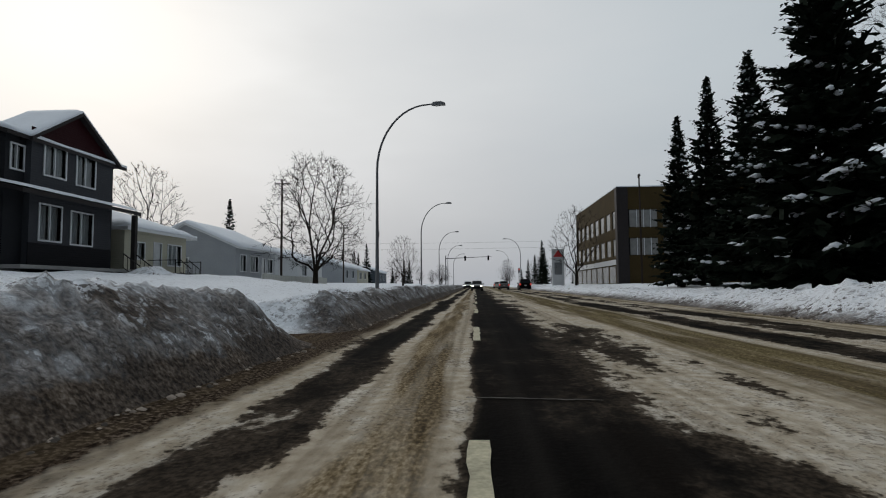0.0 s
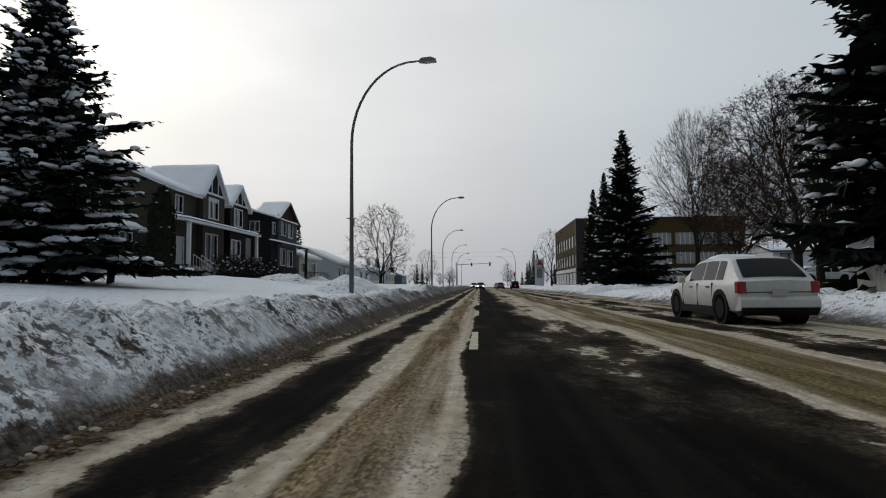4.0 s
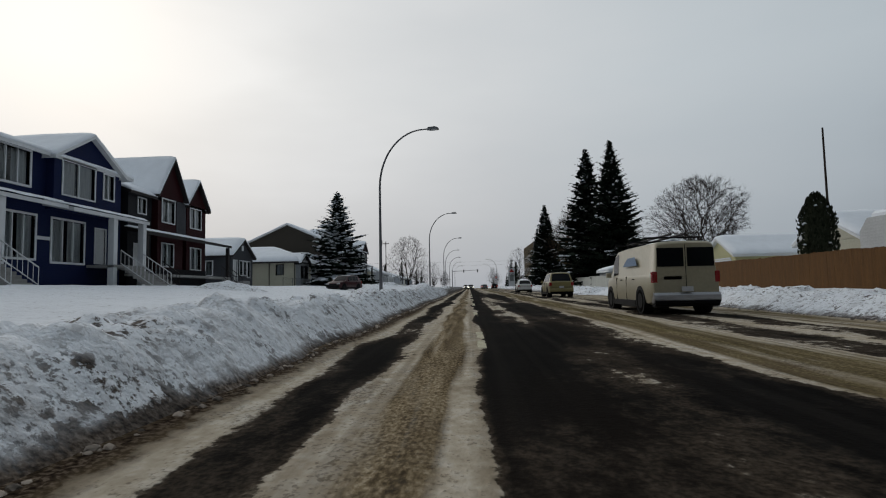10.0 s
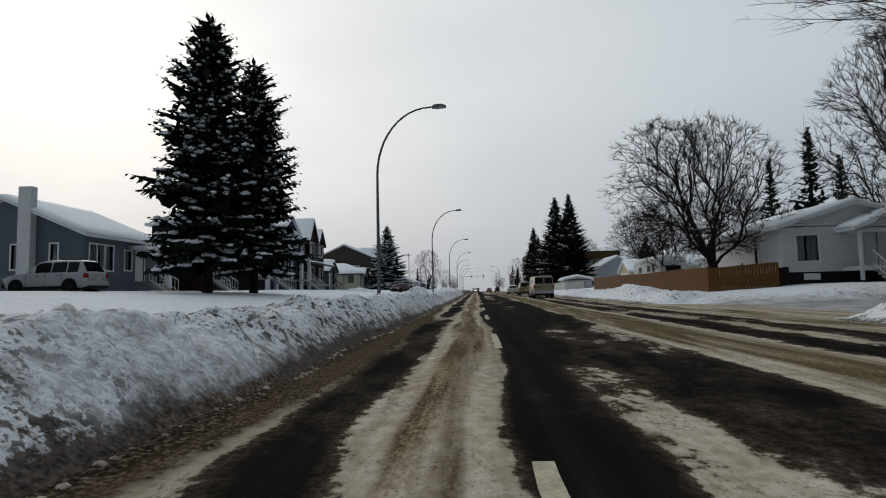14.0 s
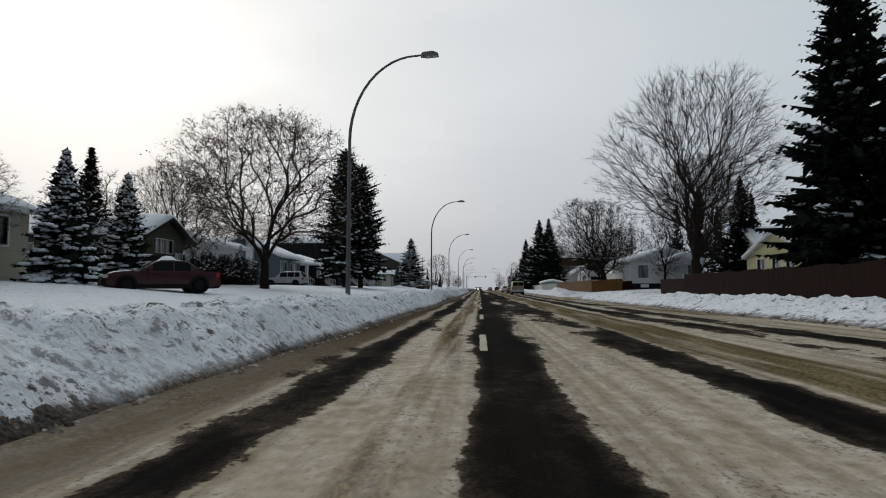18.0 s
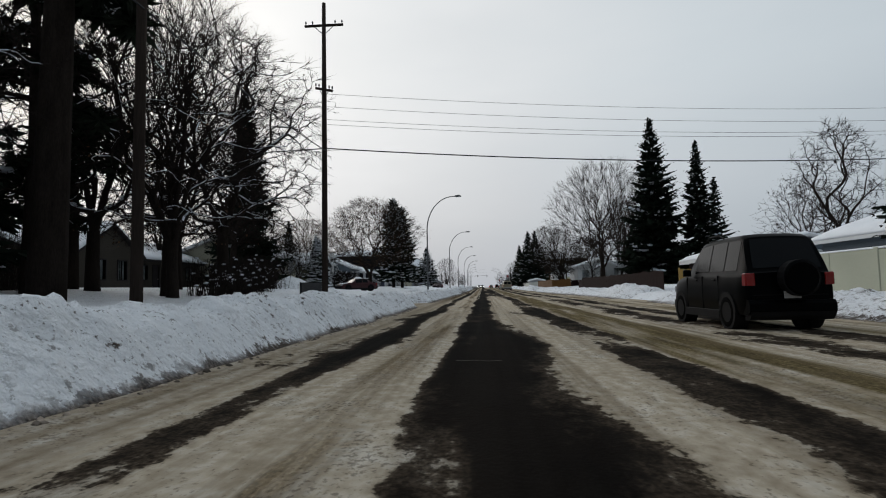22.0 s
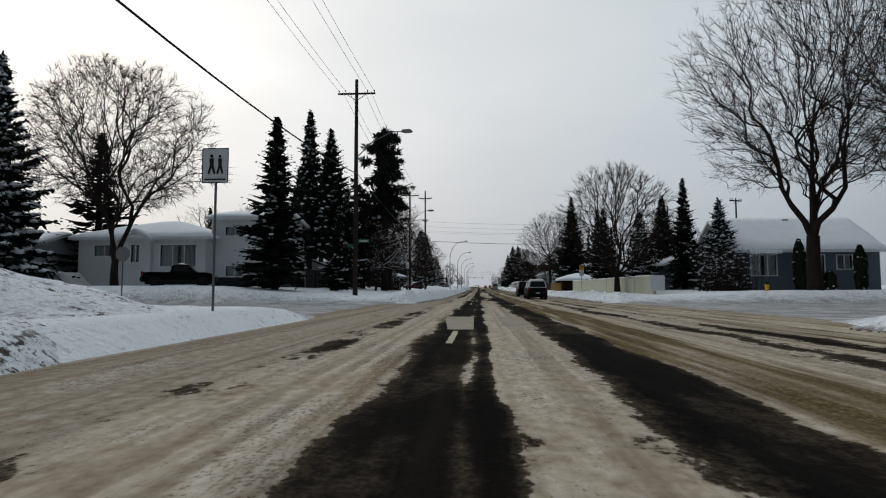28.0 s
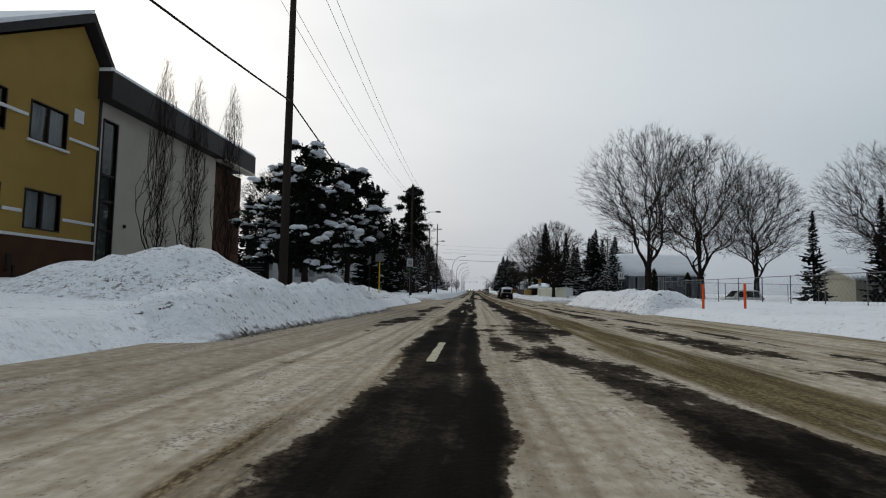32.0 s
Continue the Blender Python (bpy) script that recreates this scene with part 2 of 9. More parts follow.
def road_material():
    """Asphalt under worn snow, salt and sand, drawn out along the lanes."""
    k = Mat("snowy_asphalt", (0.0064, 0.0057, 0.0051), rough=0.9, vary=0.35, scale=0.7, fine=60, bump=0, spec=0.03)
    sep = k.N("ShaderNodeSeparateXYZ")
    k.L(k.geo.outputs["Position"], sep.inputs[0])
    x, y = sep.outputs[0], sep.outputs[1]

    def streak(sx, sy, scale, detail, shift=0.0):
        mp = k.N("ShaderNodeMapping")
        mp.inputs["Scale"].default_value = (sx, sy, 1)
        mp.inputs["Location"].default_value = (shift, shift * 1.7, 0)
        k.L(k.geo.outputs["Position"], mp.inputs[0])
        return k.noise(scale, detail, mp.outputs[0])

    wob = streak(1, 0.35, 0.5, 3, 9.0)
    xs = k.math("ADD", x, k.math("MULTIPLY_ADD", wob, 0.7, -0.35))
    u = k.math("DIVIDE", k.math("ADD", xs, 3.0), 12.0)

    def lanes(stops):
        return k.ramp(u, [((px + 3) / 12, v) for px, v in stops])

    far = lanes([(-2.9, .8), (-2.3, .8), (-1.95, .68), (-1.65, .14), (-1.3, .16), (-1.1, .58), (-.85, .85), (-.3, .9), (-.12, .6), (.0, .06), (.9, .03), (1.2, .18), (1.7, .26), (2.0, .20), (2.3, .30), (2.6, .34),
                 (3.0, .8), (4.4, .85), (4.8, .3), (5.4, .3), (5.8, .6), (6.3, .35), (6.9, .3), (7.3, .75), (8.5, .9)])
    mid = lanes([(-2.9, .8), (-2.4, .78), (-2.0, .7), (-1.75, .22), (-1.5, .25), (-1.25, .76), (-.6, .85), (-.2, .62), (-.02, .1), (.55, .04), (.8, .55), (1.2, .82), (1.9, .8), (2.25, .25), (2.75, .2), (3.0, .7),
                 (4.4, .9), (4.9, .55), (5.5, .3), (6.1, .68), (6.5, .3), (7.0, .35), (7.3, .75), (8.5, .9)])
    near = lanes([(-3.0, .9), (-2.6, .75), (-2.2, .48), (-1.8, .45), (-1.4, .8), (-.75, .8), (-.5, .5), (-.32, .14), (.2, .12), (.33, .40), (.42, .30), (.5, .08), (.62, .25), (.75, .7), (1.0, .95), (1.6, .85), (1.9, .45), (2.15, .15), (2.75, .14), (3.05, .7),
                  (4.4, .9), (4.9, .6), (5.6, .35), (6.2, .7), (6.8, .35), (7.3, .75), (8.5, .9)])

    def step(at, width):
        t = k.math("DIVIDE", k.math("SUBTRACT", at + width / 2, y), width)
        n = k.N("ShaderNodeClamp")
        k.L(t, n.inputs[0])
        return n.outputs[0]

    cover = k.mixc(step(-144, 14), far, mid)
    cover = k.mixc(step(-199, 10), cover, near)

    def stretch(y0, y1, soft, stops):
        """A change of cover between two places along the street, across the lanes by stops of x."""
        on = k.math("MULTIPLY", step(y1, soft), k.math("SUBTRACT", 1.0, step(y0, soft)))
        return k.math("MULTIPLY", on, k.ramp(u, [((px + 3) / 12, q) for px, q in stops]))

    # broad crusts at the start of the street
    cover = k.math("ADD", cover, stretch(-25.5, 400, 6, [(.6, 0.0), (1.0, 0.10), (1.7, 0.27), (3.3, 0.30), (4.2, 0.0)]))
    # bare outer lane
    cover = k.math("SUBTRACT", cover, stretch(-108, -86, 8, [(1.2, 0.0), (1.8, 0.14), (2.8, 0.32), (3.1, 0.1), (3.3, 0.0)]))
    cover = k.math("SUBTRACT", cover, stretch(-51, -30, 5, [(1.2, 0.0), (1.5, 0.16), (2.6, 0.22), (2.9, 0.0)]))
    cover = k.math("SUBTRACT", cover, stretch(-79, -51, 4, [(1.2, 0.0), (1.6, 0.14), (2.4, 0.16), (2.9, 0.24), (3.1, 0.0)]))
    cover = k.math("SUBTRACT", cover, stretch(-277, -262, 7, [(.8, 0.0), (1.1, 0.22), (1.7, 0.2), (1.9, 0.0)]))
    # damp bare stretches past the crossing
    cover = k.math("SUBTRACT", cover, stretch(-282, -265, 7, [(-2.9, 0.0), (-2.4, 0.08), (-1.2, 0.12), (-.5, 0.12), (-.3, 0.0)]))
    cover = k.math("SUBTRACT", cover, stretch(-212, -202, 4, [(.5, 0.0), (.7, 0.55), (1.05, 0.6), (1.3, 0.0)]))
    cover = k.math("ADD", cover, stretch(-212, -199, 4, [(-1.0, 0.0), (-.6, 0.5), (-.3, 0.45), (-.15, 0.0)]))
    cover = k.math("SUBTRACT", cover, stretch(-190, -176, 6, [(-2.7, 0.0), (-2.2, 0.26), (-1.4, 0.26), (-1.0, 0.0)]))
    # the last stretch: pale by the verge, broken crust between the wheel tracks
    cover = k.math("SUBTRACT", cover, stretch(-330, -292, 5, [(.0, 0.0), (.3, 0.16), (1.2, 0.18), (1.5, 0.0)]))
    cover = k.math("ADD", cover, stretch(-330, -290, 5, [(-3.0, 0.28), (-1.0, 0.28), (-.7, 0.0)]))
    cover = k.math("ADD", cover, stretch(-127.5, -117, 4, [(.5, 0.0), (.7, 0.32), (1.05, 0.32), (1.35, 0.0)]))
    cover = k.math("ADD", cover, stretch(-106, -99, 3, [(2.4, 0.0), (2.8, 0.4), (3.1, 0.3), (3.3, 0.0)]))
    cover = k.math("SUBTRACT", cover, stretch(-294, -283, 3, [(.8, 0.0), (1.0, 0.40), (1.7, 0.42), (1.95, 0.0)]))
    cover = k.math("ADD", cover, stretch(-294, -283, 3, [(2.0, 0.0), (2.3, 0.30), (2.7, 0.30), (2.95, 0.0)]))
    cover = k.math("SUBTRACT", cover, stretch(-180, -168, 4, [(1.2, 0.0), (1.5, 0.24), (2.1, 0.2), (2.3, 0.0)]))
    cover = k.math("ADD", cover, stretch(-61, -51, 4, [(1.2, 0.0), (1.45, 0.32), (1.8, 0.32), (2.05, 0.08), (2.6, 0.2), (2.9, 0.0)]))
    # packed snow where a drive comes in
    cover = k.math("ADD", cover, stretch(-175, -163, 4, [(-3.0, 0.5), (-2.4, 0.45), (-2.1, 0.0)]))
    # crusts left between the wheel tracks of the outer lane
    crust = k.math("MULTIPLY", k.math("MULTIPLY", step(-43, 6), k.math("SUBTRACT", 1.0, step(-75, 4))), k.ramp(u, [(0.29, 0.0), (0.305, 0.42), (0.345, 0.42), (0.37, 0.0)]))
    cover = k.math("ADD", cover, crust)
    # a bare damp patch in the lane
    patch = k.math("MULTIPLY", k.math("MULTIPLY", step(-187, 5), k.math("SUBTRACT", 1.0, step(-203, 6))), k.ramp(u, [(0.27, 0.0), (0.30, 0.75), (0.35, 0.6), (0.39, 0.0)]))
    cover = k.math("SUBTRACT", cover, patch)
    bare_lane = k.math("MULTIPLY", k.math("MULTIPLY", step(-199, 5), k.math("SUBTRACT", 1.0, step(-215, 6))), k.ramp(u, [(0.345, 0.0), (0.365, 0.55), (0.43, 0.45), (0.46, 0.0)]))
    cover = k.math("SUBTRACT", cover, bare_lane)
    n_big, n_mid, n_fine = streak(1, 0.28, 0.55, 4), streak(1, 0.45, 1.8, 5, 3.0), streak(1, 0.7, 9.0, 4, 5.0)
    v = k.math("ADD", k.math("MULTIPLY_ADD", n_big, 1.9, -0.95), k.math("MULTIPLY_ADD", n_mid, 1.3, -0.65))
    v = k.math("ADD", v, k.math("MULTIPLY_ADD", n_fine, 0.62, -0.31))
    n_tiny = streak(1, 0.8, 30.0, 4, 7.0)
    v = k.math("ADD", v, k.math("MULTIPLY_ADD", n_tiny, 0.30, -0.15))
    v = k.math("ADD", v, k.math("MULTIPLY_ADD", cover, 1.55, -0.22))
    mask = k.ramp(v, [(0.0, 0.0), (0.40, 0.03), (0.465, 0.16), (0.515, 0.80), (0.60, 0.95), (0.85, 1.0)])
    # sand: two brown windrows, plus a general tan tint
    brown = k.ramp(u, [((px + 3) / 12, q) for px, q in [(-3.0, 1.0), (-2.45, .85), (-2.2, .2), (-1.0, .12), (-.8, .9), (-.45, .95), (-.25, .2), (2.6, .08), (3.1, .85), (4.1, .95), (4.5, .3), (5.5, .18), (7.0, .3), (7.6, .7), (8.5, .5)]])
    brown = k.math("MULTIPLY", brown, k.math("SUBTRACT", 1.0, k.math("MULTIPLY", step(-150, 16), k.ramp(u, [(0.06, 0.85), (0.11, 0.45), (0.3, 0.35), (0.45, 0.0)]))))
    bn = k.math("ADD", brown, k.math("MULTIPLY_ADD", streak(1, 0.05, 3.4, 6, 11.0), 1.9, -1.02))
    salt = k.ramp(k.math("ADD", k.math("MULTIPLY", n_fine, 0.5), k.math("MULTIPLY", n_mid, 0.5)), [(0.32, (0.32, 0.262, 0.186)), (0.5, (0.51, 0.440, 0.342)), (0.68, (0.71, 0.66, 0.575))])
    grain = k.math("ADD", k.math("MULTIPLY", streak(1, .45, 34.0, 5, 2.0), 0.55), k.math("MULTIPLY", streak(1, .10, 5.0, 5, 6.0), 0.45))
    warm = k.ramp(grain, [(0.38, (0.036, 0.025, 0.013)), (0.47, (0.112, 0.079, 0.041)), (0.55, (0.235, 0.176, 0.104)), (0.66, (0.42, 0.345, 0.235))])
    olive = k.ramp(grain, [(0.38, (0.042, 0.031, 0.012)), (0.50, (0.115, 0.088, 0.038)), (0.64, (0.235, 0.188, 0.105))])
    sand = k.mixc(k.ramp(u, [(0.38, 0.0), (0.48, 1.0)]), warm, olive)
    snow = k.mixc(k.ramp(bn, [(0.35, 0.05), (0.8, 0.95)]), salt, sand)
    gravel = k.ramp(n_tiny, [(0.36, (0.016, 0.011, 0.008)), (0.52, (0.060, 0.042, 0.028)), (0.66, (0.20, 0.155, 0.115))])
    edge = k.math("ADD", k.ramp(u, [(0.0, 1.0), (0.06, 0.75), (0.095, 0.0)]), k.math("MULTIPLY_ADD", n_fine, 0.8, -0.4))
    edge = k.math("ADD", edge, k.math("MULTIPLY", k.math("MULTIPLY", step(-105, 5), k.math("SUBTRACT", 1.0, step(-122, 6))), k.ramp(u, [(0.0, 0.7), (0.10, 0.6), (0.15, 0.0)])))
    edge = k.math("MULTIPLY", k.ramp(edge, [(0.3, 0.0), (0.6, 1.0)]), k.math("SUBTRACT", 1.0, k.math("MULTIPLY", step(-158, 20), 0.75)))
    snow = k.mixc(edge, snow, gravel)
    lines = k.math("ADD", k.math("MULTIPLY", streak(5, 0.035, 1.0, 4, 4.0), 0.7), k.math("MULTIPLY", n_mid, 0.3))
    # wheel-drawn streaks and crumbs in the tan snow
    snow = k.mixc(k.ramp(lines, [(0.47, 0.0), (0.62, 0.50)]), snow, (0.15, 0.112, 0.066))
    snow = k.mixc(k.ramp(k.math("ADD", k.math("MULTIPLY", n_tiny, 0.6), k.math("MULTIPLY", n_mid, 0.4)), [(0.55, 0.0), (0.63, 0.55)]), snow, (0.065, 0.045, 0.030))
    thin = k.ramp(lines, [(0.42, 0.0), (0.72, 0.035)])
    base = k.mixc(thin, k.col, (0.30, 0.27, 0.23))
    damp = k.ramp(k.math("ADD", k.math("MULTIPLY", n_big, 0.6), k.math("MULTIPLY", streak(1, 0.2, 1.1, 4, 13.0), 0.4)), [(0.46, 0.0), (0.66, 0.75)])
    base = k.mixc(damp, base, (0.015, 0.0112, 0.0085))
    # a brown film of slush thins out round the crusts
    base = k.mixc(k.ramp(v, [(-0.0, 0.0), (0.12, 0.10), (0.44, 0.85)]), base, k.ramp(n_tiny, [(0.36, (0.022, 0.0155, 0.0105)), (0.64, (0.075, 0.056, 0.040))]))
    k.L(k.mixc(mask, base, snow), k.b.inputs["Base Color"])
    k.L(k.ramp(mask, [(0.0, 0.88), (1.0, 0.97)]), k.b.inputs["Roughness"])
    bp = k.N("ShaderNodeBump")
    bp.inputs["Strength"].default_value, bp.inputs["Distance"].default_value = 0.7, 0.035
    hgt = k.math("ADD", k.math("MULTIPLY", mask, 0.6), k.math("ADD", k.math("MULTIPLY", n_fine, 0.5), k.math("MULTIPLY", n_tiny, 0.6)))
    k.L(hgt, bp.inputs["Height"])
    k.L(bp.outputs[0], k.b.inputs["Normal"])
    return k.m


M = {}
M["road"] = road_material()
M["snow"] = snow_material("lawn_snow", 0.55)
M["bank"] = snow_material("plough_bank_snow", 1.0)
M["roof_snow"] = snow_material("roof_snow", tint=(0.84, 0.87, 0.91))
M["tree_snow"] = snow_material("branch_snow", tint=(0.74, 0.77, 0.82))
M["needles"] = Mat("spruce_needles", (0.012, 0.017, 0.012), rough=0.9, vary=0.5, scale=0.8, fine=6, bump=0, spec=0.1, island=0.5).m
M["pine"] = Mat("pine_needles", (0.014, 0.018, 0.012), rough=0.9, vary=0.5, scale=0.8, fine=6, bump=0, spec=0.1, island=0.5).m
M["thuja"] = Mat("cedar_foliage", (0.028, 0.032, 0.020), rough=0.9, vary=0.45, scale=2, fine=9, bump=0, spec=0.1, island=0.5).m
M["bark"] = Mat("bark", (0.024, 0.019, 0.016), rough=0.95, vary=0.4, scale=4, fine=30, bump=0.7, bump_d=0.03, stretch=(1, 1, .25), spec=0.1).m
M["twig"] = Mat("twigs", (0.024, 0.019, 0.017), rough=0.95, vary=0.35, scale=2, fine=12, bump=0, spec=0.1).m
M["dead_leaf"] = Mat("withered_leaves", (0.085, 0.050, 0.028), rough=0.9, vary=0.5, scale=3, fine=12, bump=0, spec=0.1, island=0.6).m
M["pole_wood"] = Mat("weathered_pole_wood", (0.034, 0.026, 0.022), rough=0.9, vary=0.35, scale=3, fine=25, bump=0.5, stretch=(1, 1, .1), spec=0.15).m
M["galv"] = Mat("galvanised_steel", (0.12, 0.123, 0.13), rough=0.55, metal=0.55, vary=0.2, scale=2, fine=20, bump=0.1).m
M["lamp_head"] = Mat("lamp_head_paint", (0.16, 0.165, 0.17), rough=0.5, metal=0.2, vary=0.15).m
M["lens"] = Mat("lamp_lens", (0.42, 0.43, 0.43), rough=0.2, vary=0.05, bump=0).m
M["wire"] = Mat("black_cable", (0.02, 0.02, 0.022), rough=0.6, vary=0.2, bump=0).m
M["line"] = Mat("worn_lane_paint", (0.47, 0.43, 0.30), rough=0.8, vary=0.4, scale=5, fine=30, bump=0.3).m
M["crosswalk"] = Mat("worn_crosswalk_paint", (0.30, 0.265, 0.20), rough=0.85, vary=0.3, scale=2, fine=20, bump=0.3).m
M["salt_film"] = Mat("thin_salt_film", (0.085, 0.076, 0.066), rough=0.9, vary=0.5, scale=4, fine=25, bump=0).m
M["white_trim"] = Mat("white_trim_paint", (0.62, 0.63, 0.64), rough=0.5, vary=0.08, bump=0.05).m
M["dark_trim"] = Mat("dark_trim_paint", (0.03, 0.026, 0.026), rough=0.5, vary=0.2, bump=0.05).m
# curtain cloth, paled so its colour also stands for sky reflected in the panes
M["curtain"] = Mat("curtain_sky_pale", (0.52, 0.53, 0.55), rough=0.9, vary=0.25, scale=4, fine=30, bump=0.3, stretch=(6, 6, .3)).m
M["glass"] = glass_pane()
M["concrete"] = Mat("concrete", (0.26, 0.255, 0.245), rough=0.9, vary=0.2, scale=1.5, fine=20).m
M["stone"] = stonework("stone_veneer")
M["red_siding"] = siding("dark_red_siding", (0.026, 0.0045, 0.006))
M["grey_siding"] = siding("charcoal_siding", (0.021, 0.022, 0.025))
M["mid_grey_siding"] = siding("grey_siding", (0.048, 0.050, 0.056))
M["black_siding"] = siding("black_siding", (0.011, 0.011, 0.013))
M["taupe_siding"] = siding("taupe_siding", (0.054, 0.047, 0.038))
M["blue_siding"] = siding("navy_siding", (0.008, 0.014, 0.052))
M["cream_siding"] = siding("cream_siding", (0.42, 0.40, 0.31))
M["white_siding"] = siding("white_siding", (0.52, 0.53, 0.53))
M["pale_siding"] = siding("pale_grey_siding", (0.33, 0.345, 0.36))
M["bluegrey_siding"] = siding("blue_grey_siding", (0.075, 0.094, 0.114))
M["green_siding"] = siding("olive_siding", (0.065, 0.064, 0.040))
M["yellow_siding"] = siding("pale_yellow_siding", (0.46, 0.43, 0.24))
M["beige_stucco"] = Mat("beige_stucco", (0.46, 0.425, 0.355), rough=0.95, vary=0.15, scale=0.8, fine=60, bump=0.4).m
M["ochre_stucco"] = Mat("ochre_stucco", (0.30, 0.195, 0.050), rough=0.95, vary=0.15, scale=0.7, fine=60, bump=0.4).m
M["brown_brick"] = Mat("brown_cladding", (0.060, 0.030, 0.018), rough=0.9, vary=0.3, scale=1, fine=20, bump=0.3).m
M["office_brown"] = Mat("brown_office_panel", (0.050, 0.035, 0.014), rough=0.8, vary=0.2, scale=0.6, fine=12).m
M["office_glass"] = Mat("tinted_strip_glass", (0.20, 0.20, 0.19), rough=0.15, vary=0.25, scale=0.7, fine=3, bump=0, spec=0.6).m
M["cedar_fence"] = Mat("stained_cedar_boards", (0.092, 0.041, 0.0085), rough=0.85, vary=0.35, scale=2, fine=18, stretch=(3, 3, .4), island=0.5).m
M["dark_fence"] = Mat("dark_red_brown_boards", (0.013, 0.0055, 0.004), rough=0.85, vary=0.35, scale=2, fine=18, stretch=(3, 3, .4), island=0.5).m
M["tan_fence"] = Mat("new_tan_boards", (0.40, 0.26, 0.085), rough=0.85, vary=0.25, scale=2, fine=18, stretch=(3, 3, .4), island=0.4).m
M["white_fence"] = Mat("whitewashed_boards", (0.42, 0.42, 0.38), rough=0.85, vary=0.2, scale=2, fine=18, stretch=(3, 3, .4), island=0.3).m
M["black_fence"] = Mat("black_boards", (0.012, 0.013, 0.015), rough=0.8, vary=0.3, scale=2, fine=18, island=0.4).m
M["pale_wall"] = Mat("pale_green_grey_render", (0.42, 0.43, 0.34), rough=0.95, vary=0.12, scale=0.5, fine=30).m
M["rubber"] = Mat("tyre_rubber", (0.007, 0.007, 0.007), rough=0.95, vary=0.3, bump=0.2, spec=0.05).m
M["rim"] = Mat("dirty_alloy", (0.22, 0.215, 0.205), rough=0.5, metal=0.3, vary=0.3, bump=0).m
M["car_glass"] = Mat("car_glass", (0.005, 0.006, 0.007), rough=0.1, vary=0.3, scale=1, bump=0, spec=0.13).m
M["plastic"] = Mat("black_plastic", (0.010, 0.010, 0.011), rough=0.6, vary=0.3, bump=0).m
M["tail"] = Mat("red_lens", (0.24, 0.006, 0.006), rough=0.25, vary=0.2, bump=0, spec=0.5).m
M["tail_lit"] = glow("lit_red_lens", (0.75, 0.05, 0.03), 0.9)
M["head"] = Mat("headlamp_lens", (0.42, 0.43, 0.44), rough=0.15, vary=0.1, bump=0, spec=0.6).m
M["head_lit"] = glow("lit_headlamp", (1.0, 0.93, 0.8), 6.0)
M["chrome"] = Mat("dull_chrome", (0.35, 0.35, 0.36), rough=0.3, metal=0.9, vary=0.15, bump=0).m
M["plate"] = Mat("plate_white", (0.45, 0.45, 0.46), rough=0.6, vary=0.1, bump=0).m
M["sign_back"] = Mat("sign_back_aluminium", (0.17, 0.175, 0.18), rough=0.55, metal=0.3, vary=0.15, bump=0).m
M["sign_white"] = Mat("sign_white", (0.50, 0.51, 0.52), rough=0.6, vary=0.08, bump=0).m
M["sign_black"] = Mat("sign_black", (0.02, 0.02, 0.02), rough=0.6, vary=0.1, bump=0).m
M["sign_yellow"] = Mat("sign_yellow", (0.62, 0.30, 0.02), rough=0.6, vary=0.1, bump=0).m
M["post_yellow"] = Mat("post_yellow", (0.60, 0.36, 0.01), rough=0.6, vary=0.15, bump=0.1).m
M["sign_green"] = Mat("sign_green", (0.02, 0.12, 0.07), rough=0.6, vary=0.1, bump=0).m
M["orange"] = Mat("orange_plastic", (0.70, 0.085, 0.015), rough=0.6, vary=0.15, bump=0).m
M["red_sign"] = Mat("red_sign", (0.45, 0.03, 0.03), rough=0.6, vary=0.15, bump=0).m
M["rubble"] = Mat("dirty_snow_lumps", (0.27, 0.225, 0.185), rough=0.9, vary=0.7, scale=3, fine=12, bump=0.5, bump_d=0.03, island=0.7).m
# near-black: the shade of unlit rooms is put into this colour
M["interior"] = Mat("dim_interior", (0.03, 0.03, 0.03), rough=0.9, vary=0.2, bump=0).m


def car_paint(name, color, dirt=0.5, rough=0.35, spec=0.5):
    k = Mat(name, color, rough=rough, vary=0.12, scale=1.5, fine=12, bump=0, spec=spec)
    n = k.noise(2.2, 5)
    at = k.N("ShaderNodeAttribute")
    at.attribute_name = "grime"
    f = k.math("MULTIPLY", k.ramp(k.math("ADD", at.outputs["Fac"], k.math("MULTIPLY_ADD", n, 0.6, -0.3)), [(0.2, 0.0), (0.8, 1.0)]), dirt)
    k.L(k.mixc(f, k.col, (0.26, 0.235, 0.20)), k.b.inputs["Base Color"])
    k.L(k.ramp(f, [(0.0, rough), (1.0, 0.85)]), k.b.inputs["Roughness"])
    return k.m

# ---- mesh helpers ----


